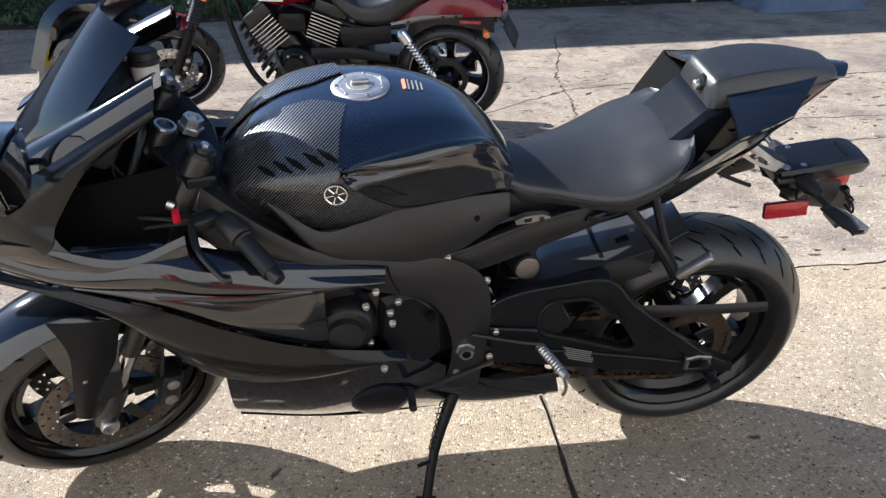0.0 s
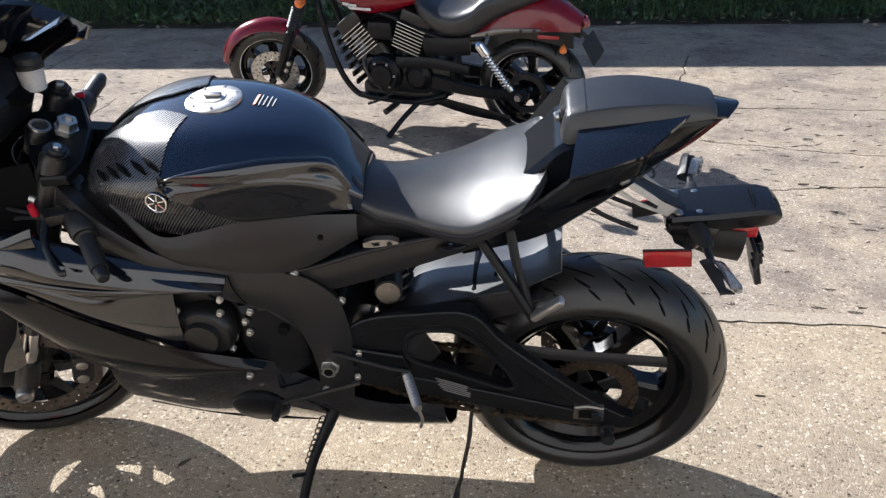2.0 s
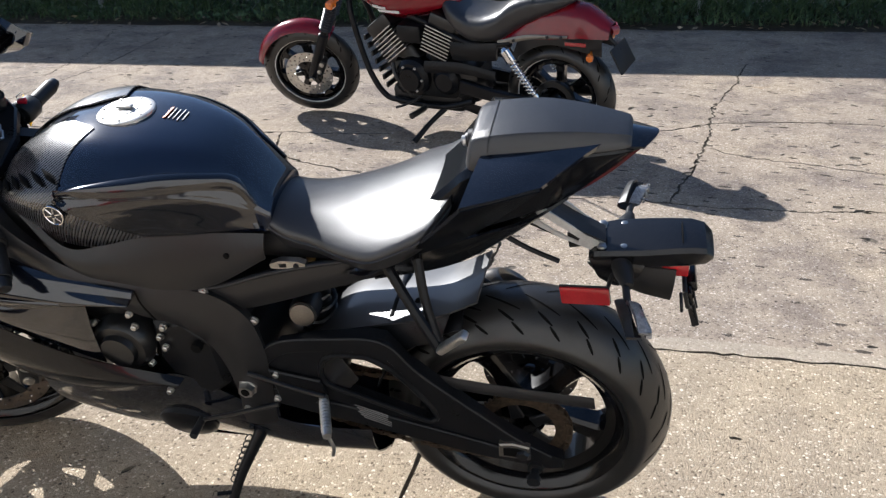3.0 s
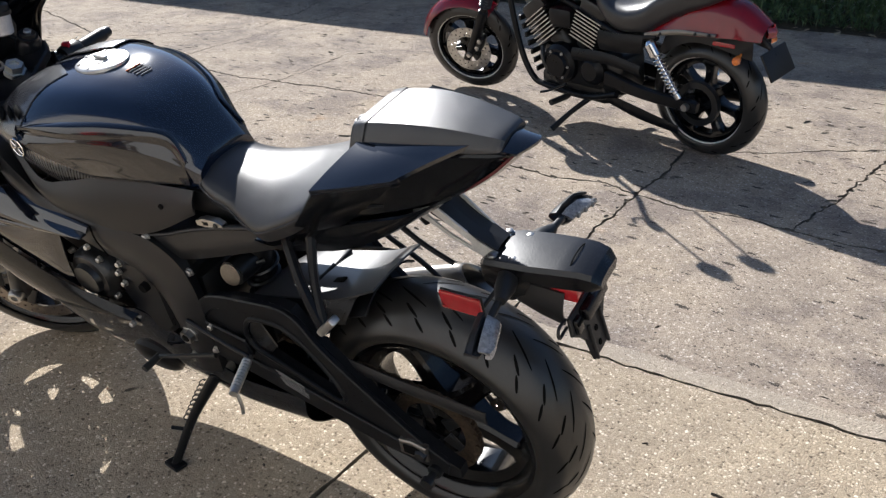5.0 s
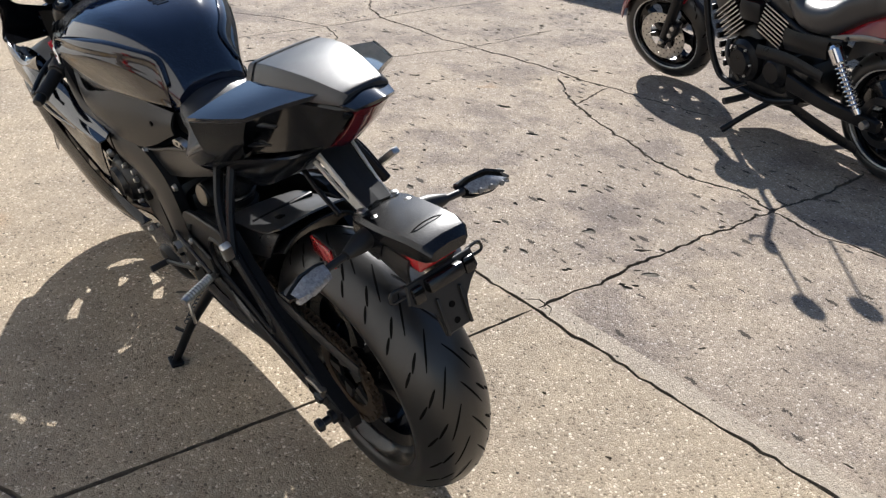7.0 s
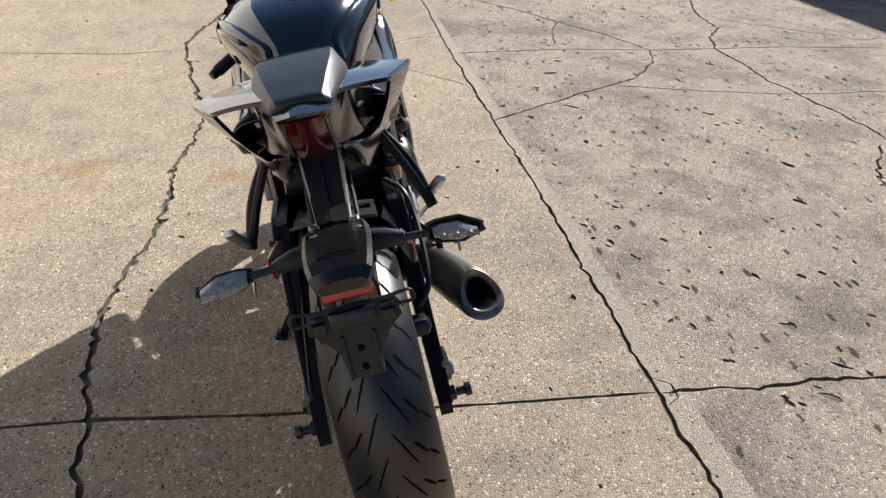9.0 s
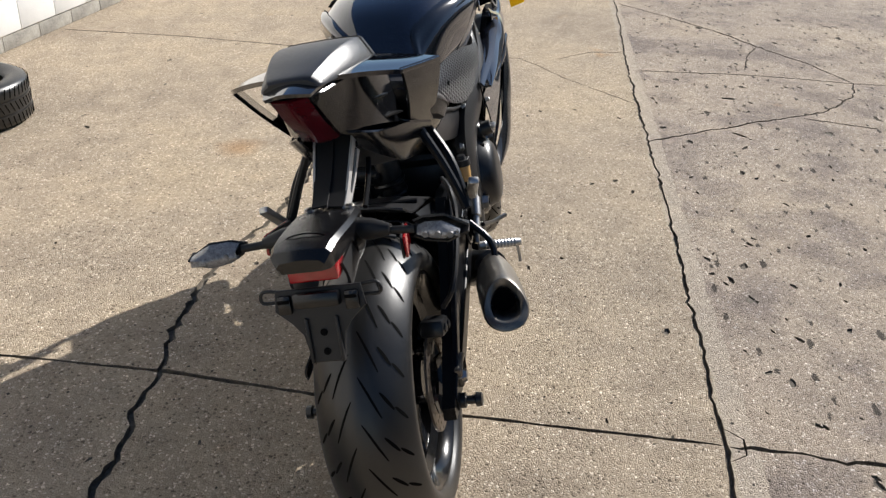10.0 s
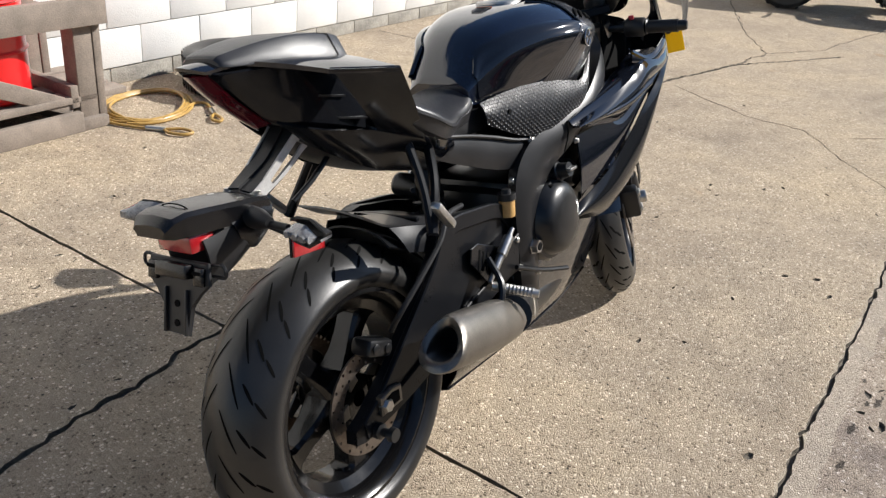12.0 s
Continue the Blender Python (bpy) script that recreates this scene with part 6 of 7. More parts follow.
        lens = [[(x - 0.014 * (1 - (abs(k - 3) / 3) ** 2), y, z) for k, (x, y, z) in enumerate(r)] for r in lens]
        P("indicator_lens", thick(lens, 0.006), "clear", "clear indicator lens", stalk, m=LOW)
        back = [[(x + 0.004 + 0.020 * (1 - (abs(k - 3) / 3) ** 2), y, z) for k, (x, y, z) in enumerate(r)] for r in [[(-0.156 - 0.022 * t + 0.006 * h, s * (0.147 + 0.092 * t), 0.75 + h * 0.0197 * np.interp(t, (0, 0.2, 0.6, 1), (0.45, 0.85, 1.0, 0.06))) for h in np.linspace(-1, 1, 7)] for t in np.linspace(0, 1, 11)]]
        P("indicator_housing", thick(back, 0.004), "matte", "", stalk, m=LOW)
        for q in range(3):
            c = Vector((-0.1785 - 0.0055 * q, s * (0.170 + 0.021 * q), 0.75))
            P("led", turned(c, c + Vector((-0.004, 0, 0)), [(0, 0.0062), (1, 0.005)], 12), "grey", "", stalk, m=LOW)
        refl = P("side_reflector_stem", tube(flip([(-0.13, 0.045, 0.745), (-0.115, 0.105, 0.722)], s), 0.004, 8), "matte", "", br, m=LOW)
        P("side_reflector", box((0.09, 0.006, 0.038), (0, 0, 0), 0.003, m=Matrix.Translation((-0.08, s * 0.114, 0.73 if s > 0 else 0.698)) @ Matrix.Rotation(radians(-8 * s), 4, "Z") @ Matrix.Rotation(radians(8), 4, "Y")), "reflector", "red side reflector", refl, m=LOW)
        P("reflector_back", box((0.092, 0.005, 0.040), (0, 0, 0), 0.003, m=Matrix.Translation((-0.08, s * 0.1085, 0.73 if s > 0 else 0.698)) @ Matrix.Rotation(radians(-8 * s), 4, "Z") @ Matrix.Rotation(radians(8), 4, "Y")), "matte", "", refl, m=LOW)
    for x, y in ((-0.105, 0.036), (-0.105, -0.036), (-0.145, 0.035), (-0.145, -0.037)):
        P("bracket_bolt", bolt((x, y, 0.785), (0, 0, 1), 0.007, 0.004), "steel", "", br, m=LOW)
    P("bracket_seam", tube([(-0.248, 0.05, 0.788), (-0.247, 0.02, 0.8025), (-0.247, -0.02, 0.8025), (-0.248, -0.05, 0.788)], 0.0012, 6, 12), "groove", "", br, m=LOW)
    for s in (1, -1):
        P("bracket_cheek", sheet(flip([(-0.085, 0.045, 0.764), (-0.13, 0.054, 0.764), (-0.185, 0.05, 0.762)], s), flip([(-0.105, 0.040, 0.712), (-0.135, 0.044, 0.70), (-0.165, 0.042, 0.712)], s), 0.004 * s, 0.010 * s, 14, 6), "tray", "", br, m=LOW)
    P("plate_lamp", box((0.05, 0.082, 0.03), (-0.238, 0, 0.742), 0.005), "reflector", "red rear reflector under the bracket", br, m=LOW)
    P("under_fender", sheet([(-0.08, 0.045, 0.752), (-0.15, 0.05, 0.755), (-0.24, 0.045, 0.745)], [(-0.13, 0.03, 0.70), (-0.18, 0.03, 0.675), (-0.235, 0.035, 0.665)], 0.005, 0.01), "matte", "", br, m=LOW)
    P("under_fender", sheet([(-0.08, -0.045, 0.752), (-0.15, -0.05, 0.755), (-0.24, -0.045, 0.745)], [(-0.13, -0.03, 0.70), (-0.18, -0.03, 0.675), (-0.235, -0.035, 0.665)], -0.005, -0.01), "matte", "", br, m=LOW)
    holder = P("plate_holder", prism([(-0.07, 0.715), (0.07, 0.715), (0.075, 0.68), (0.05, 0.66), (0.032, 0.64), (0.028, 0.592), (-0.028, 0.592), (-0.032, 0.64), (-0.05, 0.66), (-0.075, 0.68)], -0.004, 0.004, 0.002), "matte", "black plate holder without a plate", br, m=LOW @ Matrix.Translation((-0.25, 0, 0)) @ Matrix.Translation((0, 0, 0.74)) @ Matrix.Rotation(radians(14), 4, "Y") @ Matrix.Translation((0, 0, -0.74)) @ Matrix.Rotation(radians(90), 4, "Z"))
    HOLD = LOW @ Matrix.Translation((-0.25, 0, 0)) @ Matrix.Translation((0, 0, 0.74)) @ Matrix.Rotation(radians(14), 4, "Y") @ Matrix.Translation((0, 0, -0.74))
    for z in (0.642, 0.61):
        # flat dark disc drawn as a shaded hole
        P("holder_hole", turned((-0.0055, 0, z), (0.0, 0, z), [(0, 0.006), (1, 0.006)], 14), "groove", "", holder, m=HOLD)
    P("holder_box", box((0.022, 0.075, 0.024), (-0.010, 0, 0.698), 0.004), "tray", "", holder, m=HOLD)
    for y in (-0.055, 0.055):
        P("holder_rib", box((0.012, 0.022, 0.03), (-0.006, y, 0.692), 0.003), "tray", "", holder, m=HOLD)
        P("holder_slot", box((0.004, 0.02, 0.006), (-0.0125, y, 0.698), 0.001), "groove", "", holder, m=HOLD)
    for y in (-0.02, 0.02):
        P("holder_flange", box((0.008, 0.006, 0.075), (-0.006, y * 1.25, 0.63), 0.002), "matte", "", holder, m=HOLD)
    for s in (1, -1):
        P("holder_loop", tube([(-0.25, s * 0.066, 0.71), (-0.25, s * 0.094, 0.712), (-0.252, s * 0.097, 0.694), (-0.252, s * 0.066, 0.693)], 0.003, 8, 14), "matte", "", holder, m=LOW)

    # rider and pillion pegs, exhaust, stand
    for s in (1, -1):
        hg = P("pillion_hanger", tube(flip([(0.295, 0.11, 0.775), (0.23, 0.165, 0.70), (0.175, 0.19, 0.615)], s), [0.011, 0.010, 0.012], 8, 10), "satin", "black pillion peg hanger")
        P("hanger_strut", tube(flip([(0.225, 0.112, 0.785), (0.205, 0.155, 0.70), (0.175, 0.19, 0.615)], s), [0.010, 0.009, 0.010], 8, 10), "satin", "", hg)
        P("pillion_peg", box((0.085 if s > 0 else 0.105, 0.022, 0.016), (0, 0, 0), 0.005, m=Matrix.Translation((0.15 if s > 0 else 0.195, s * 0.205, 0.655 if s > 0 else 0.649)) @ Matrix.Rotation(radians(48 if s > 0 else 39), 4, "Y") @ Matrix.Rotation(radians(-12 * s), 4, "Z")), "alu", "folded silver pillion peg", hg)
        pl = P("peg_bracket", prism([(0.56, 0.49), (0.55, 0.40), (0.47, 0.40), (0.44, 0.43), (0.45, 0.47)], s * 0.15, s * 0.16, 0.003), "satin", "black footrest bracket")
        P("foot_peg", turned((0.447 if s > 0 else 0.417, s * 0.165, 0.43 if s > 0 else 0.412), (0.41 if s > 0 else 0.452, s * 0.262, 0.425 if s > 0 else 0.394), [(0, 0.010)] + [(0.1 + 0.8 * q / 20, 0.010 + 0.0015 * (q % 2)) for q in range(21)] + [(1, 0.009)], 14), "alu", "knurled silver foot peg", pl)
        P("peg_feeler", tube(flip([(0.415, 0.25, 0.42), (0.405, 0.255, 0.385), (0.41, 0.255, 0.36)] if s > 0 else [(0.447, 0.252, 0.40), (0.447, 0.256, 0.37), (0.445, 0.256, 0.345)], s), 0.004, 8, 8), "steel", "", pl)
        heel = P("heel_guard", prism([(0.46, 0.52), (0.40, 0.53), (0.37, 0.47), (0.40, 0.43), (0.45, 0.46)] if s > 0 else [(0.365, 0.48), (0.372, 0.512), (0.40, 0.516), (0.53, 0.462), (0.54, 0.42), (0.46, 0.40), (0.43, 0.41)], s * 0.142, s * 0.146, 0.002), "tray", "slotted black heel guard", pl)
        for k in range(6 if s < 0 else 0):
            # dark strip on the guard, coloured like the shade in a slot
            P("slot", box((0.007, 0.002, 0.05 - 0.005 * k), (0, 0, 0), 0.0005, m=Matrix.Translation((0.40 + 0.016 * k, -0.1465, 0.475 - 0.006 * k)) @ Matrix.Rotation(radians(12), 4, "Y")), "groove", "", heel)
    P("gear_lever", tube([(0.55, 0.17, 0.40), (0.66, 0.185, 0.37), (0.74, 0.19, 0.345)], [0.006, 0.005, 0.005], 8, 10), "dark", "black gear lever")
    P("shift_rod", tube([(0.60, 0.172, 0.49), (0.50, 0.172, 0.455), (0.44, 0.172, 0.44)], 0.005, 8, 8), "dark")
    P("gear_toe_peg", tube([(0.735, 0.185, 0.345), (0.735, 0.235, 0.345)], 0.009, 10), "matte")
    P("rear_brake_lever", tube([(0.52, -0.17, 0.42), (0.62, -0.185, 0.38), (0.70, -0.21, 0.36)], 0.006, 8, 10), "dark", "black rear brake lever")
    rm = P("rear_master_cylinder", turned((0.52, -0.165, 0.515), (0.405, -0.165, 0.425), [(0, 0.006), (0.15, 0.007), (0.16, 0.012), (0.5, 0.013), (0.52, 0.009), (0.8, 0.009), (0.81, 0.006), (1, 0.006)], 14), "steel", "silver rear master cylinder")
    rs = P("rear_reservoir", turned((0.545, -0.14, 0.535), (0.545, -0.14, 0.575), [(0, 0.018), (1, 0.019)], 20), "fluid", "amber brake fluid cup with black lid")
    P("rear_reservoir_lid", turned((0.545, -0.14, 0.575), (0.545, -0.14, 0.60), [(0, 0.022), (0.6, 0.021), (0.61, 0.012), (1, 0.010)], 20), "matte", "", rs)
    P("rear_brake_hose", tube([(0.40, -0.11, 0.60), (0.30, -0.14, 0.61), (0.25, -0.152, 0.572), (0.167, -0.152, 0.518), (0.11, -0.142, 0.47), (0.107, -0.115, 0.428)], 0.006, 8, 30), "matte", "black rear brake hose")
    rows = []
    for f, w, h in ((0, 0.034, 0.034), (0.12, 0.044, 0.049), (0.35, 0.049, 0.056), (0.7, 0.049, 0.057), (0.95, 0.047, 0.056), (0.985, 0.046, 0.054), (1.0, 0.043, 0.051), (0.998, 0.033, 0.036), (0.985, 0.029, 0.030), (0.80, 0.0275, 0.0275)):
        a, b = Vector((0.46, -0.185, 0.322)), Vector((0.094, -0.245, 0.426))
        c = a + (b - a) * f
        d = (b - a).normalized()
        sy = d.cross(Vector((0, 0, 1))).normalized()
        sz = sy.cross(d)
        rows.append([c + sy * w * (math.cos(q) * (1 - 0.22 * math.sin(q))) + sz * h * math.sin(q) * (1 if math.sin(q) > 0 else 0.9) + d * (-0.03 * math.sin(q) if f > 0.9 else 0) for q in np.linspace(0, 2 * math.pi, 32, endpoint=False)])
    ex = P("silencer", grid(rows, wrap_u=True, caps=True), "titan", "brushed grey stub silencer", sharp=50)
    a, b = Vector((0.46, -0.185, 0.322)), Vector((0.094, -0.245, 0.426))
    d = (b - a).normalized()
    # dark disc painted as the shaded depth of the outlet
    P("silencer_mouth", turned(b - d * 0.068, b - d * 0.058, [(0, 0.0265), (1, 0.0265)], 28), "groove", "dark exhaust outlet", ex)
    P("exhaust_pipe", tube([(1.06, -0.02, 0.50), (1.05, -0.03, 0.36), (0.90, -0.05, 0.25), (0.65, -0.08, 0.25), (0.47, -0.18, 0.322)], [0.05, 0.05, 0.045, 0.05, 0.045], 16, 26), "dark", "", ex)
    P("silencer_strap", tube([(0.36, -0.20, 0.34), (0.40, -0.20, 0.42), (0.43, -0.15, 0.47)], 0.008, 8, 8), "dark", "", ex)
    foot = (BIKE @ TRIM).inverted() @ Vector((-0.045, 1.485, 0.008))
    piv = Vector((0.625, 0.13, 0.28))
    st = P("side_stand", tube([piv, piv + (foot - piv) * 0.5 + Vector((0.012, 0, 0)), foot], [0.016, 0.012, 0.011], 12, 12), "satin", "black side stand holding the bike")
    P("stand_foot", box((0.05, 0.035, 0.012), tuple(foot), 0.004, m=(BIKE @ TRIM).to_3x3().inverted().to_4x4()), "satin", "", st)
    P("stand_spring", tube([piv + Vector((0.03, 0.02, -0.01)) + (foot - piv) * f + Vector((0.006 * math.cos(f * 120), 0.006 * math.sin(f * 120), 0)) for f in np.linspace(0.02, 0.45, 180)], 0.0016, 6), "dark", "", st)
    P("stand_tang", tube([piv + (foot - piv) * 0.62, piv + (foot - piv) * 0.60 + Vector((0.05, 0.02, 0))], 0.005, 8), "satin", "", st)
    P("stand_bracket", box((0.08, 0.04, 0.04), (0.64, 0.11, 0.285), 0.008), "alu", "", st)
    P("wiring_loom", tube([(0.40, 0.03, 0.74), (0.30, -0.02, 0.76), (0.20, 0.02, 0.775), (0.12, 0.0, 0.80)], 0.007, 8, 20), "matte", "black wiring under the tail")
    return bike


sport_bike()


# ---- the red cruiser on its stand ----
CRUISER = Matrix(((-0.98727, -0.15663, -0.02762, 0.028), (0.15904, -0.97227, -0.17144, 4.564), (0, -0.17365, 0.98481, 0.004), (0, 0, 0, 1)))


def cruiser():
    bike = thing("motorcycle", "cherry red and black cruiser motorcycle on its side stand", "motorcycle", CRUISER)
    P = lambda name, bm, material, label="", parent=bike, **kw: part(name, bm, M[material], parent, label, **kw)
    front, rear = (1.585, 0, 0.297), (-0.03, 0, 0.297)
    rake = radians(30)
    stem = Vector((1.23, 0, 0.82))
    axis = Vector((-math.sin(rake), 0, math.cos(rake)))
    turn = Matrix.Translation(stem) @ Matrix.Rotation(radians(22), 4, axis) @ Matrix.Translation(-stem)
    F = dict(m=turn)
    fw = wheel("front_wheel", bike, 0.297, 0.052, 0.042, front, 7, stripe=M["white"], m=turn, count=14)
    brake_disc(fw, 0.145, 0.085, 0.062, front, turn, holes=18, metal="steel")
    caliper(fw, (front[0] - 0.10, 0.08, front[2] + 0.06), radians(60), turn)
    rw = wheel("rear_wheel", bike, 0.297, 0.072, 0.055, rear, 7, stripe=M["white"], count=14)
    part("belt_pulley", lathe([(0.11, 0.075), (0.11, 0.105), (0.08, 0.105), (0.08, 0.075)], 48, closed=True), M["dark"], rw, m=Matrix.Translation(rear))
    fender = []
    for i in range(21):
        th = radians(18 + 112 * i / 20)
        fender.append([(front[0] + (0.325 - 0.045 * abs(g) ** 2.2) * math.cos(th), g * 0.07, front[2] + (0.325 - 0.045 * abs(g) ** 2.2) * math.sin(th)) for g in np.linspace(-1, 1, 13)])
    P("front_fender", thick(fender, 0.003), "cherry", "cherry red front fender", **F)
    for s in (1, -1):
        top, ax = Vector((1.255, s * 0.095, 0.86)), Vector((front[0] - 0.03, s * 0.095, front[2]))
        d = (ax - top).normalized()
        leg = P("fork_leg", turned(top, ax + d * 0.02, [(0, 0.022), (0.5, 0.022), (0.51, 0.03), (0.95, 0.028), (1, 0.02)], 20), "satin", "black fork leg", **F)
        P("fork_gaiter", turned(top + d * 0.07, top + d * 0.30, [(q / 26, 0.036 if q % 2 else 0.026) for q in range(27)], 18), "rubber", "ribbed rubber fork gaiter", leg, **F)
        P("axle_nut", turned(ax + Vector((0, s * 0.02, 0)), ax + Vector((0, s * 0.042, 0)), [(0, 0.016), (1, 0.013)], 12), "steel", "", leg, **F)
        P("turn_signal", turned((1.26, s * 0.12, 0.79), (1.30, s * 0.20, 0.79), [(0, 0.008), (0.5, 0.01), (0.55, 0.026), (0.9, 0.026), (1, 0.018)], 16), "amber", "amber front turn signal", leg, **F)
    clamp = P("triple_clamp", box((0.07, 0.24, 0.025), (1.25, 0, 0.85), 0.008), "satin", "", **F)
    hl = P("headlight", turned((1.28, 0, 0.86), (1.42, 0, 0.86), [(0, 0.03), (0.3, 0.085), (0.9, 0.095), (1, 0.09)], 28), "satin", "round black headlight", **F)
    P("headlight_glass", turned((1.415, 0, 0.86), (1.427, 0, 0.86), [(0, 0.086), (1, 0.07)], 28), "clear", "", hl, **F)
    bar = P("handlebar", tube([(1.0, 0.40, 1.09), (1.07, 0.33, 1.11), (1.2, 0.14, 1.12), (1.21, 0.07, 1.02), (1.235, 0.05, 0.89), (1.235, -0.05, 0.89), (1.21, -0.07, 1.02), (1.2, -0.14, 1.12), (1.07, -0.33, 1.11), (1.0, -0.40, 1.09)], 0.0125, 10, 50), "satin", "black handlebar", **F)
    for s in (1, -1):
        P("grip", turned((1.06, s * 0.335, 1.108), (0.985, s * 0.415, 1.087), [(0, 0.018), (0.9, 0.019), (1, 0.015)], 16), "rubber", "", bar, **F)
        P("lever", tube(flip([(1.14, 0.24, 1.12), (1.15, 0.30, 1.11), (1.08, 0.40, 1.09)], s), 0.007, 8, 10), "satin", "", bar, **F)
        # both mirrors are out of view, set so their shadows land right on the ground
        base = turn @ Vector((1.12, 0.24, 1.12)) if s > 0 else Vector((1.10, -0.03, 1.13))
        head = Vector((0.77, 0.38, 1.215)) if s > 0 else Vector((0.86, 0.135, 1.295))
        st = P("mirror_stem", tube([base, base.lerp(head, 0.5) + Vector((0, 0, 0.015)), head], 0.006, 8, 12), "satin", "", bar)
        P("mirror", turned(head, head + Vector((0.012, 0.004, 0.012)), [(0, 0.045), (0.5, 0.05), (1, 0.036)], 24), "satin", "unseen round black mirror set for its shadow", st)
    # tank
    rows = []
    for x, zt, zb, w in ((1.13, 0.86, 0.81, 0.03), (1.09, 0.885, 0.745, 0.085), (1.0, 0.92, 0.69, 0.125), (0.88, 0.935, 0.66, 0.145), (0.76, 0.925, 0.675, 0.14), (0.66, 0.885, 0.70, 0.118), (0.56, 0.825, 0.735, 0.08), (0.50, 0.785, 0.75, 0.045)):
        rows.append([(x, w * math.copysign(abs(math.cos(a)) ** 0.8, math.cos(a)), (zt + zb) / 2 + (zt - zb) / 2 * math.sin(a)) for a in np.linspace(0, 2 * math.pi, 32, endpoint=False)])
    dense = [list(c) for c in zip(*[spline(col, 34) for col in zip(*rows)])]
    tank = P("fuel_tank", grid(dense, wrap_u=True, caps=True), "cherry", "cherry red fuel tank with plain white lettering bars", sharp=60)
    for s in (1, -1):
        for k, (x0, x1, z) in enumerate(((1.0, 0.90, 0.742), (0.97, 0.82, 0.722))):
            rows2 = []
            for f in np.linspace(0, 1, 8):
                x = x0 + (x1 - x0) * f
                r = min(dense, key=lambda r: abs(r[0][0] - x))
                q = min((p for p in r if p[1] * s > 0.02), key=lambda p: abs(p[2] - z))
                rows2.append([(x, q[1] + s * 0.008, z + 0.007), (x, q[1] + s * 0.006, z - 0.007)])
            P("lettering_bar", thick(rows2, 0.001 * s), "white", "plain bar of white lettering", tank)
    # frame
    for s in (1, -1):
        P("down_tube", tube(flip([(1.20, 0.04, 0.78), (1.17, 0.085, 0.66), (1.10, 0.10, 0.38), (1.01, 0.11, 0.235), (0.90, 0.115, 0.205), (0.62, 0.12, 0.20), (0.42, 0.13, 0.26)], s), 0.017, 12, 36), "satin", "black frame down tube")
        P("seat_rail", tube(flip([(1.10, 0.04, 0.76), (0.70, 0.08, 0.66), (0.42, 0.12, 0.58), (0.18, 0.13, 0.60)], s), 0.017, 10, 24), "satin")
    # engine
    eng = P("engine", box((0.42, 0.22, 0.22), (0.72, 0, 0.34), 0.04), "dark", "black V-twin engine")
    P("oil_pan", box((0.46, 0.2, 0.13), (0.73, 0, 0.225), 0.03), "dark", "", eng)
    P("gearbox", box((0.2, 0.2, 0.2), (0.5, 0, 0.33), 0.03), "dark", "", eng)
    for name, base, top in (("front_cylinder", Vector((0.82, 0, 0.40)), Vector((0.985, 0, 0.62))), ("rear_cylinder", Vector((0.68, 0, 0.41)), Vector((0.585, 0, 0.66)))):
        d = top - base
        cyl = P(name, turned(base, top, [(0, 0.085), (0.4, 0.085), (0.41, 0.06), (1, 0.06)], 20), "dark", "", eng)
        ang = math.atan2(d.x, d.z)
        P("cylinder_head", box((0.17, 0.22, 0.09), tuple(top), 0.02, m=Matrix.Rotation(ang, 4, "Y")), "dark", "", cyl)
        for k in range(8):
            c = base + d * (0.36 + 0.075 * k)
            fin = P("cooling_fin", box((0.175, 0.25, 0.006), tuple(c), 0.0015, m=Matrix.Rotation(ang, 4, "Y")), "satin", "", cyl)
            for s in (1, -1):
                P("fin_edge", box((0.165, 0.004, 0.0062), tuple(c + Vector((0, s * 0.1255, 0))), 0.001, m=Matrix.Rotation(ang, 4, "Y")), "alu", "machined bright fin edge", fin)
    for s in (1, -1):
        cov = P("crankcase_cover", turned((0.79, s * 0.10, 0.36), (0.79, s * 0.175, 0.36), [(0, 0.11), (0.5, 0.105), (0.75, 0.085), (0.76, 0.07), (1, 0.062)], 32), "satin", "black round engine cover", eng)
        for q in range(6):
            P("cover_bolt", bolt((0.79 + 0.075 * math.cos(q * 1.05), s * 0.16, 0.36 + 0.075 * math.sin(q * 1.05)), (0, s, 0), 0.006, 0.008), "steel", "", cov)
        P("pulley_cover", turned((0.585, s * 0.09, 0.355), (0.585, s * 0.15, 0.355), [(0, 0.085), (0.6, 0.08), (0.8, 0.06), (1, 0.05)], 28), "satin", "", eng)
        P("belt_guard_top", sheet(flip([(0.70, 0.135, 0.465), (0.48, 0.14, 0.475), (0.27, 0.14, 0.445)], s), flip([(0.70, 0.14, 0.40), (0.48, 0.145, 0.415), (0.27, 0.145, 0.395)], s), 0.01 * s, 0.008 * s), "satin", "", eng)
        P("hose", tube(flip([(0.90, 0.14, 0.44), (0.87, 0.17, 0.37), (0.80, 0.15, 0.26)], s), 0.012, 8, 12), "rubber", "", eng)
    for k in range(7):
        P("radiator_slat", box((0.014, 0.19, 0.03), (1.10 - 0.018 * k, 0, 0.55 - 0.045 * k), 0.002), "dark", "", eng)
    P("air_box", box((0.16, 0.26, 0.11), (0.79, 0, 0.60), 0.03), "satin", "", eng)
    # seat, rear fender, side cover
    rows = []
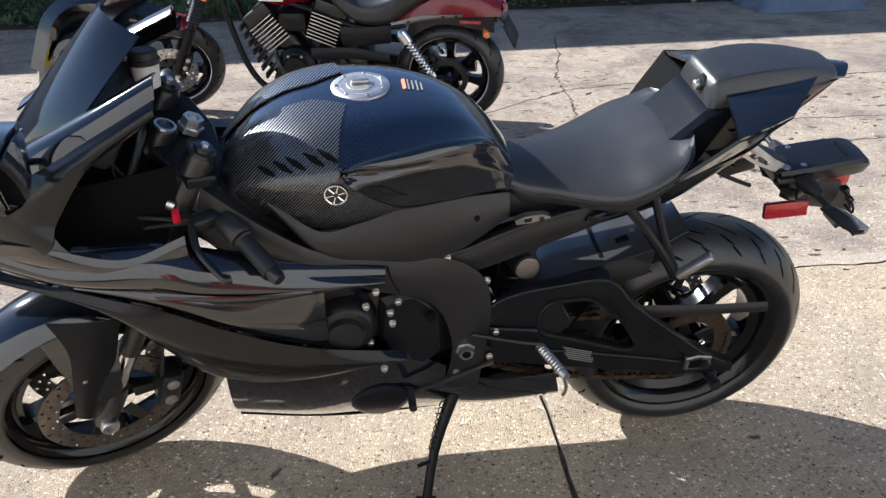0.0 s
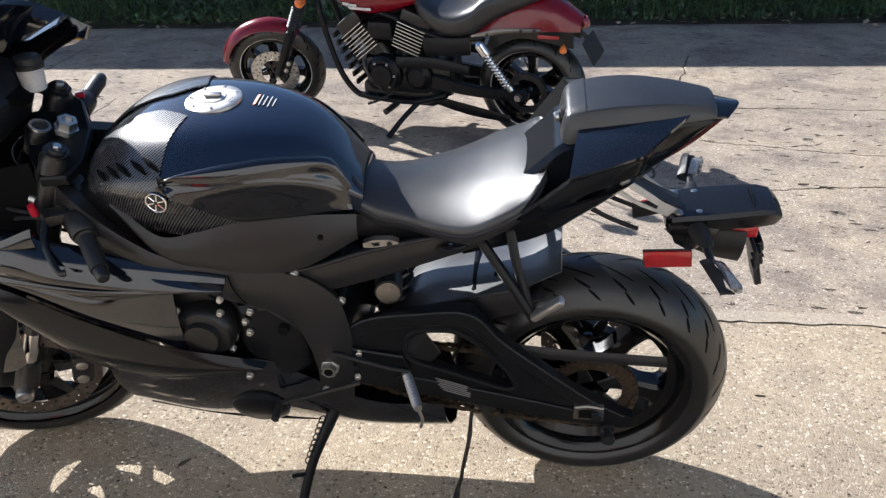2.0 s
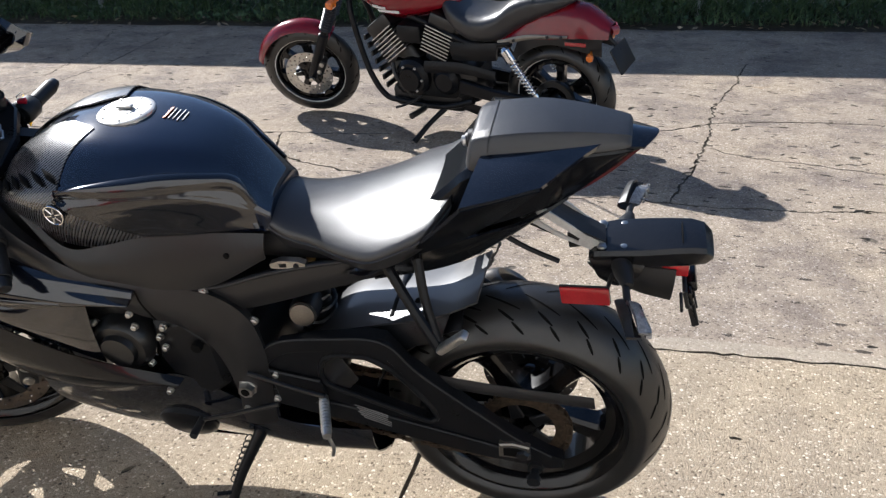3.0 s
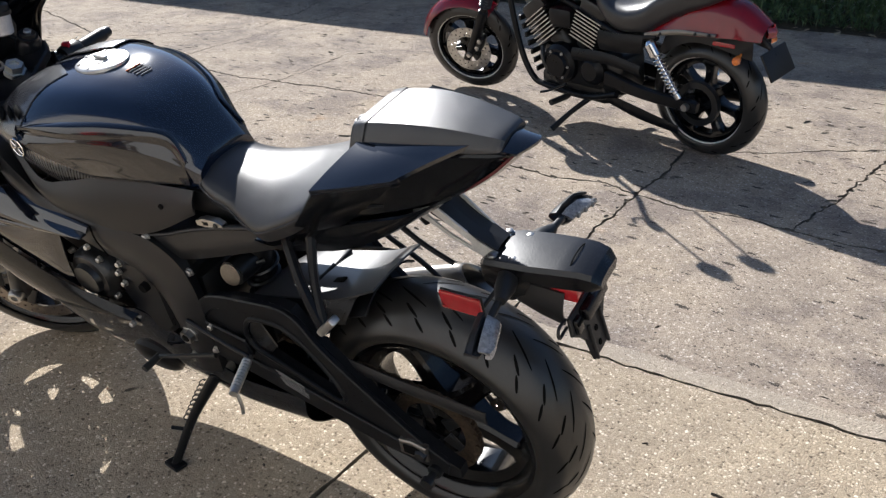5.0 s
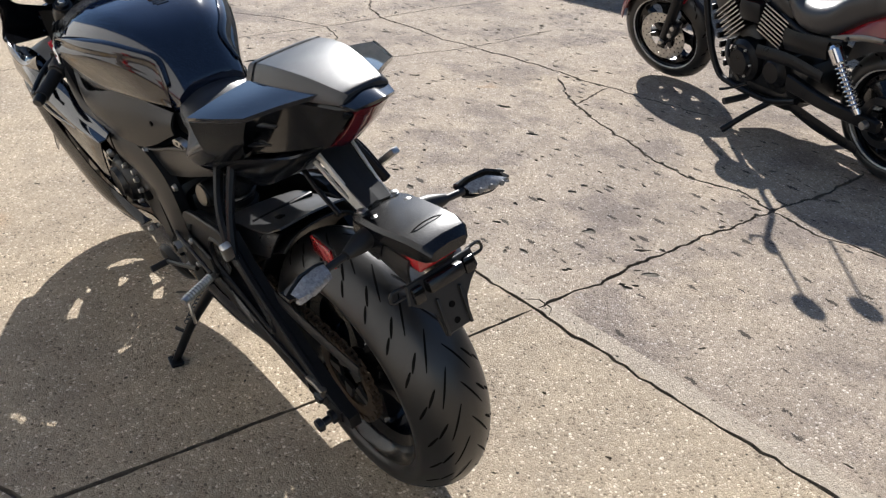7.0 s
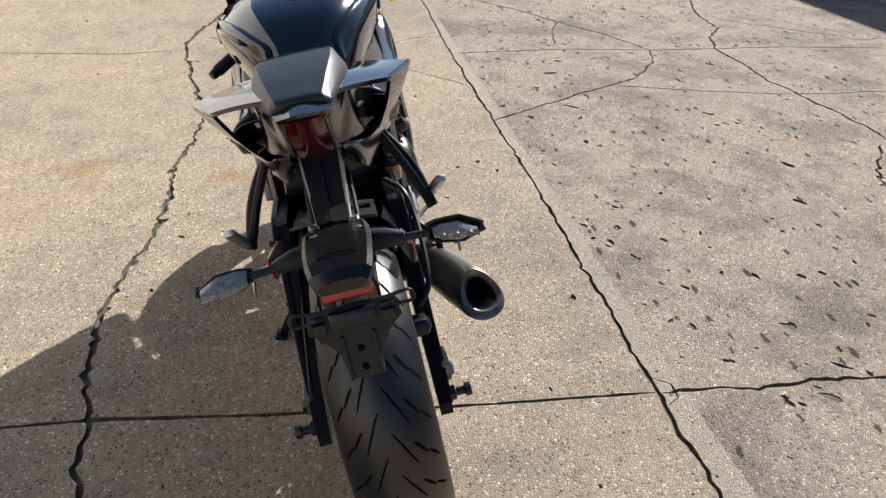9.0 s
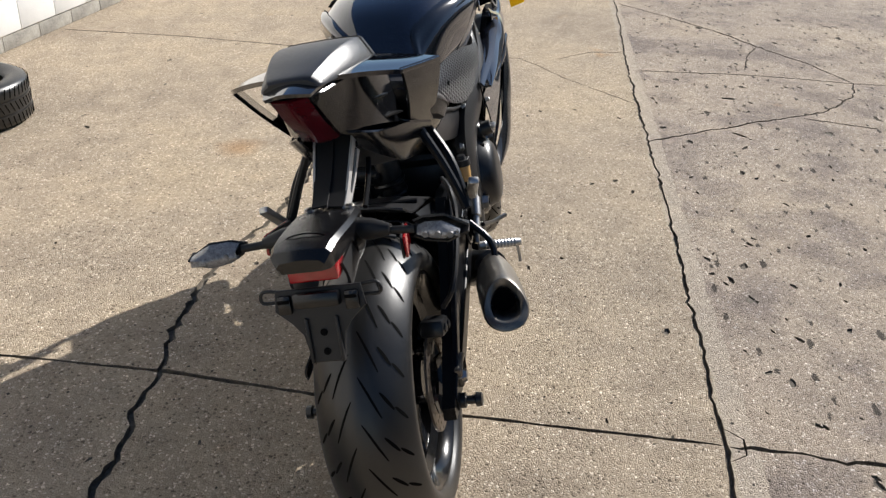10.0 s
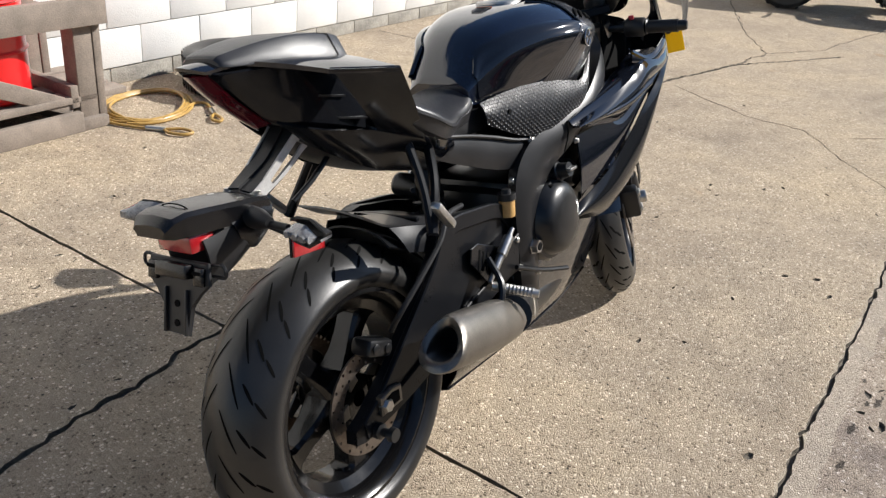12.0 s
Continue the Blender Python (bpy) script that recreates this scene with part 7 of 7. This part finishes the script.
    for x, zt, zb, w in ((0.60, 0.79, 0.72, 0.06), (0.54, 0.785, 0.66, 0.12), (0.44, 0.745, 0.60, 0.16), (0.34, 0.735, 0.59, 0.175), (0.25, 0.76, 0.60, 0.165), (0.18, 0.81, 0.64, 0.145), (0.08, 0.835, 0.70, 0.125), (-0.05, 0.845, 0.76, 0.11), (-0.13, 0.84, 0.80, 0.07)):
        rows.append([(x, w * math.copysign(abs(math.cos(a)) ** 0.55, math.cos(a)), (zt + zb) / 2 + (zt - zb) / 2 * math.copysign(abs(math.sin(a)) ** 0.7, math.sin(a))) for a in np.linspace(0, 2 * math.pi, 32, endpoint=False)])
    dense = [list(c) for c in zip(*[spline(col, 36) for col in zip(*rows)])]
    seat = P("seat", grid(dense, wrap_u=True, caps=True), "vinyl", "black two-piece seat with pillion strap", sharp=60)
    band = [[(x, y * 1.02, z + 0.003 * (1 if z > 0.76 else -1)) for x, y, z in r] for r in dense[26:28]]
    P("seat_strap", grid(band, wrap_u=True), "vinyl", "", seat)
    rows = []
    for i in range(15):
        f = i / 14
        x = 0.26 - 0.57 * f
        zt = np.interp(f, [0, 0.3, 0.55, 0.8, 1], [0.64, 0.775, 0.80, 0.775, 0.69])
        zb = np.interp(f, [0, 0.3, 0.55, 0.8, 1], [0.60, 0.625, 0.635, 0.645, 0.635])
        w = np.interp(f, [0, 0.5, 0.85, 1], [0.125, 0.115, 0.10, 0.07])
        rows.append([(x, g * w if abs(g) <= 1 else math.copysign(w, g), zt - (zt - zb) * (abs(g) ** 3)) for g in np.linspace(-1, 1, 17)])
    P("rear_fender", thick(rows, 0.004), "cherry", "cherry red rear fender", sharp=60)
    for s in (1, -1):
        P("fender_strut", sheet(flip([(0.25, 0.135, 0.615), (0.08, 0.132, 0.655), (-0.12, 0.12, 0.66)], s), flip([(0.25, 0.138, 0.585), (0.08, 0.135, 0.63), (-0.12, 0.122, 0.645)], s), 0.01 * s, 0.004 * s), "titan", "grey metal fender strut with bolts")
        for bx, bz in ((0.16, 0.622), (-0.02, 0.648), (-0.09, 0.652)):
            P("strut_bolt", bolt((bx, s * 0.139 if bx > 0 else s * 0.131, bz), (0, s, 0), 0.007, 0.008), "dark")
        P("side_reflector", box((0.11, 0.006, 0.02), (-0.16, s * 0.118, 0.618), 0.003, m=Matrix.Identity(4)), "reflector", "red side reflector")
        P("inner_fender", sheet(flip([(0.16, 0.095, 0.60), (0, 0.095, 0.64), (-0.28, 0.08, 0.635)], s), flip([(0.20, 0.095, 0.50), (0, 0.095, 0.595), (-0.28, 0.08, 0.55)], s), 0.004 * s, 0), "matte")
        P("side_cover", sheet(flip([(0.53, 0.135, 0.585), (0.40, 0.15, 0.592), (0.25, 0.14, 0.60)], s), flip([(0.52, 0.135, 0.485), (0.40, 0.15, 0.495), (0.26, 0.14, 0.505)], s), 0.02 * s, 0.012 * s), "satin", "black side cover")
        a, b = Vector((0.205, s * 0.165, 0.59)), Vector((0.03, s * 0.165, 0.335))
        sh = P("shock_absorber", turned(a, b, [(0, 0.016), (0.05, 0.03), (0.25, 0.031), (0.26, 0.014), (0.9, 0.014), (0.92, 0.02), (1, 0.016)], 18), "chrome", "chrome rear shock absorber")
        coil = []
        for f in np.linspace(0, 1, 110):
            c = a + (b - a) * (0.24 + 0.66 * f)
            d = (b - a).normalized()
            u = d.cross(Vector((0, 1, 0)))
            coil.append(c + u * 0.025 * math.cos(f * 63) + Vector((0, 1, 0)) * 0.025 * math.sin(f * 63))
        P("spring", tube(coil, 0.0042, 6), "chrome", "", sh)
        arm = P("swingarm", beam([(0.50, s * 0.11, 0.33), (0.25, s * 0.125, 0.30), (0.0, s * 0.13, 0.295), (-0.05, s * 0.13, 0.29)], [(0.04, 0.08), (0.035, 0.06), (0.035, 0.06), (0.03, 0.05)], 12), "satin", "black swingarm")
        P("axle_nut", turned((0.0, s * 0.145, 0.295), (0.0, s * 0.17, 0.295), [(0, 0.02), (1, 0.017)], 12), "steel", "", arm)
        P("foot_peg", turned((0.70, s * 0.17, 0.21), (0.72, s * 0.30, 0.21), [(0, 0.012), (0.15, 0.017), (1, 0.017)], 14), "rubber", "black foot peg")
        P("rear_signal", turned((-0.23, s * 0.09, 0.575), (-0.25, s * 0.17, 0.57), [(0, 0.007), (0.45, 0.008), (0.5, 0.016), (0.9, 0.019), (1, 0.014)], 16), "amber", "amber rear turn signal")
    guard = P("belt_guard", sheet([(0.52, 0.115, 0.25), (0.30, 0.115, 0.21), (0.06, 0.115, 0.165)], [(0.50, 0.118, 0.20), (0.30, 0.118, 0.15), (0.06, 0.118, 0.125)], 0.005, 0.004), "satin", "black lower belt guard")
    P("tail_light", sheet([(-0.312, 0.036, 0.69), (-0.33, 0, 0.69), (-0.312, -0.036, 0.69)], [(-0.318, 0.034, 0.645), (-0.34, 0, 0.645), (-0.318, -0.034, 0.645)], 0.02, 0.008, 12, 6, out=(-1, 0, 0)), "redlens", "red tail light")
    pl = P("plate_bracket", box((0.012, 0.20, 0.13), (0, 0, 0), 0.004, m=Matrix.Translation((-0.36, 0, 0.535)) @ Matrix.Rotation(radians(28), 4, "Y")), "matte", "black plate bracket without a plate")
    P("bracket_arm", tube([(-0.26, 0, 0.64), (-0.31, 0, 0.60), (-0.345, 0, 0.56)], 0.012, 8, 8), "matte", "", pl)
    ex = P("exhaust", tube([(1.0, -0.10, 0.55), (0.98, -0.16, 0.40), (0.80, -0.17, 0.23), (0.45, -0.175, 0.22), (-0.15, -0.18, 0.27)], [0.022, 0.022, 0.024, 0.045, 0.045], 16, 40), "satin", "black two-into-one exhaust")
    foot = CRUISER.inverted() @ Vector((-0.735, 4.375, 0.006))
    piv = Vector((0.60, 0.10, 0.20))
    st = P("side_stand", tube([piv, piv + (foot - piv) * 0.5 + Vector((0.01, 0, 0)), foot], [0.016, 0.014, 0.017], 10, 10), "satin", "black side stand")
    P("gear_lever", tube([(0.72, 0.17, 0.27), (0.82, 0.19, 0.22), (0.88, 0.2, 0.20)], 0.007, 8, 8), "satin")
    return bike


cruiser()


# ---- along the block wall ----
def loose_tyre():
    R, h, bead = 0.31, 0.205, 0.205
    prof = [(bead, 0.03), (bead + 0.012, 0.012), (bead + 0.05, 0.0), (R - 0.03, 0.004), (R - 0.008, 0.016), (R, 0.04), (R, h * 0.32), (R - 0.007, h * 0.33), (R - 0.007, h * 0.37), (R, h * 0.38), (R, h * 0.62), (R - 0.007, h * 0.63), (R - 0.007, h * 0.67), (R, h * 0.68), (R, h - 0.04), (R - 0.008, h - 0.016), (R - 0.03, h - 0.004), (bead + 0.05, h), (bead + 0.012, h - 0.012), (bead, h - 0.03), (bead + 0.04, h - 0.05), (R - 0.03, h - 0.06), (R - 0.03, 0.06), (bead + 0.04, 0.05)]
    t = thing("car_tyre", "worn black car tyre lying flat on the concrete", "tyre", pose(-1.10, -0.84, 0, 0, 0, 20))
    part("carcass", lathe(prof, 72, closed=True), M["rubber"], t, m=pose(0, 0, 0, 90, 0, 0) , sharp=50)
    bm = bmesh.new()
    for i in range(64):
        a = 2 * math.pi * i / 64
        for z, tilt in ((h * 0.19, 12), (h * 0.81, -12), (h * 0.5, 25)):
            box((0.003, 0.004, h * 0.22), (0, 0, 0), 0, m=Matrix.Rotation(a, 4, "Z") @ Matrix.Translation((R + 0.0002, 0, z)) @ Matrix.Rotation(radians(tilt), 4, "X"), bm=bm)
    part("tread_sipes", bm, M["groove"], t, kind="stuff")
    for ob in t.children:
        zs = [(ob.matrix_basis @ v.co).z for v in ob.data.vertices]
        if min(zs) < -0.01:
            for v in ob.data.vertices:
                v.co.z += h


def wire_rope():
    pts = []
    for k in range(4):
        for q in range(24):
            a = 2 * math.pi * q / 24
            f = k + q / 24
            rx, ry = 0.27 - 0.013 * k + 0.01 * noise.noise((f, 1, 0)), 0.20 - 0.012 * k + 0.012 * noise.noise((f, 5, 0))
            pts.append((rx * math.cos(a), ry * math.sin(a), 0.009 + 0.006 * k * (0.5 + 0.5 * math.sin(a * 2 + k))))
    pts += [(0.26, 0.03, 0.016), (0.18, 0.13, 0.02), (0.05, 0.18, 0.02), (-0.10, 0.20, 0.014), (-0.12, 0.25, 0.01), (-0.054, 0.29, 0.01), (0.03, 0.335, 0.01)]
    c = thing("wire_rope", "coil of yellow coated wire rope with looped ends on the ground", "rope", pose(-0.51, -0.80, 0, 0, 0, 40))
    part("coil", tube(pts, 0.0075, 8, len(pts) * 2), M["rope"], c, "yellow rope coil")
    loop = [(0.03, 0.335, 0.01), (0.07, 0.335, 0.012), (0.125, 0.355, 0.014), (0.13, 0.39, 0.012), (0.08, 0.385, 0.011), (0.03, 0.335, 0.01)]
    part("end_loop", tube(loop, 0.0075, 8, 24), M["rope"], c)
    part("ferrule", tube([(-0.03, 0.302, 0.011), (0.035, 0.338, 0.011)], 0.012, 10, 4), M["steel"], c, "crimped grey ferrule")
    tail = [(-0.10, -0.19, 0.014), (0.10, -0.20, 0.012), (0.26, -0.11, 0.01), (0.305, 0.04, 0.01), (0.304, 0.18, 0.01)]
    part("second_end", tube(tail, 0.0075, 8, 24), M["rope"], c)
    part("second_loop", tube([(0.304, 0.18, 0.01), (0.345, 0.22, 0.012), (0.35, 0.29, 0.012), (0.31, 0.315, 0.012), (0.28, 0.26, 0.012), (0.304, 0.18, 0.01)], 0.0075, 8, 30), M["rope"], c)
    part("second_ferrule", tube([(0.306, 0.10, 0.011), (0.304, 0.19, 0.011)], 0.012, 10, 4), M["steel"], c, "crimped grey ferrule")


def timber_rack():
    """Weathered timber stand with a red enamel drum on it."""
    at = pose(-0.17, -0.70, 0, 0, 0, 8.5)
    r = thing("timber_rack", "weathered grey timber rack beside the wall", "rack", at)
    plank = lambda name, size, place, rx=0, ry=0, rz=0: part(name, box(size, (0, 0, 0), 0.004, m=pose(*place, rx, ry, rz)), M["wood"], r)
    for x in (0.0, 1.15):
        for y in (-0.04, -0.44):
            plank("post", (0.09, 0.09, 0.56), (x, y, 0.31))
            plank("post_facing", (0.038, 0.10, 0.44), (x - 0.065, y, 0.22 + 0.03))
    for y in (0.025, -0.505):
        plank("rail", (1.325, 0.038, 0.115), (0.56, y, 0.515))
        plank("foot_rail", (1.18, 0.038, 0.09), (0.65, y, 0.045))
    for x in (0.0, 1.15):
        plank("cross_rail", (0.038, 0.49, 0.10), (x + 0.066, -0.24, 0.15))
        plank("foot_block", (0.14, 0.56, 0.05), (x, -0.24, 0.025))
    plank("brace", (0.50, 0.03, 0.07), (0.30, -0.02, 0.20), 0, -24, 0)
    for k in range(4):
        plank("slat", (1.4, 0.10, 0.03), (0.50, -0.42 + 0.125 * k, 0.135))
    bm = bmesh.new()
    d = thing("drum", "glossy red enamel drum in the timber rack", "drum", at @ pose(0.33, -0.24, 0.152))
    part("shell", turned((0, 0, 0), (0, 0, 0.62), [(0, 0.185), (0.02, 0.195), (0.05, 0.19), (0.33, 0.19), (0.345, 0.198), (0.36, 0.19), (0.66, 0.19), (0.675, 0.198), (0.69, 0.19), (0.96, 0.19), (0.98, 0.195), (1, 0.19), (0.985, 0.18)], 40), M["red_drum"], d)


def quad():
    """A small four-wheeled vehicle, far off at the end of the yard."""
    q = thing("quad_bike", "dark utility quad bike standing far off on the concrete", "quad", pose(-8.05, 0.05, 0, 0, 0, 115))
    for x in (-0.62, 0.62):
        for y in (-0.42, 0.42):
            w = part("wheel", lathe([(0.16, -0.11), (0.29, -0.12), (0.33, -0.09), (0.335, 0.09), (0.29, 0.12), (0.16, 0.11)], 36, closed=True, at=(x, y, 0.335)), M["rubber"], q, "knobbly black tyre")
            part("rim", lathe([(0.16, -0.08), (0.165, 0.08), (0.05, 0.07), (0.05, -0.06)], 24, closed=True, at=(x, y, 0.335)), M["steel"], w)
            kn = bmesh.new()
            for i in range(22):
                box((0.02, 0.07, 0.035), (0, 0, 0), 0.003, m=Matrix.Translation((x, y + (0.05 if i % 2 else -0.05), 0.335)) @ Matrix.Rotation(2 * math.pi * i / 22, 4, "Y") @ Matrix.Translation((0.337, 0, 0)), bm=kn)
            part("tread_blocks", kn, M["rubber"], w)
    part("chassis", box((1.2, 0.36, 0.16), (0, 0, 0.38), 0.04), M["dark"], q)
    part("body", box((1.3, 0.5, 0.22), (0, 0, 0.64), 0.08), M["satin"], q)
    part("seat", box((0.7, 0.32, 0.12), (-0.2, 0, 0.80), 0.05), M["vinyl"], q)
    for x in (-0.62, 0.62):
        for y in (-0.42, 0.42):
            part("mudguard", sheet([(x - 0.4, y - 0.15, 0.62), (x, y - 0.15, 0.76), (x + 0.4, y - 0.15, 0.62)], [(x - 0.4, y + 0.15, 0.62), (x, y + 0.15, 0.76), (x + 0.4, y + 0.15, 0.62)], 0.01, 0.02, out=(0, 0, 1)), M["satin"], q)
    part("handlebar", tube([(0.3, 0.38, 1.0), (0.38, 0.15, 1.0), (0.38, -0.15, 1.0), (0.3, -0.38, 1.0)], 0.014, 8, 16), M["satin"], q)
    part("steering_stem", tube([(0.38, 0, 1.0), (0.45, 0, 0.7)], 0.03, 8), M["satin"], q)


loose_tyre()
wire_rope()
timber_rack()
quad()


def far_shape():
    """A low blue-grey stand-in for an unidentified rounded object at the far edge of the yard."""
    rows = []
    for i in range(15):
        u = i / 14
        row = []
        for j in range(25):
            v = j / 24
            edge = min(1, 6 * min(u, 1 - u)) * min(1, 5 * min(v, 1 - v))
            h = 0.30 * edge ** 0.6 * (0.75 + 0.5 * noise.noise((u * 3, v * 4, 1))) + 0.012 * noise.noise((u * 14, v * 20, 4)) * edge
            row.append((-0.55 + 1.1 * v + 0.03 * noise.noise((u * 4, v * 5, 9)), 0.7 * u, 0.004 + max(0, h)))
        rows.append(row)
    t = thing("covered_heap", "low rounded blue-grey stand-in shape by the weeds", "heap", pose(3.55, 7.95, 0, 0, 0, 10))
    part("cover", thick(rows, -0.004), mat("blue_grey_skin", (0.16, 0.19, 0.24), 0.55, var=0.15, scale=6), t, sharp=60)


far_shape()
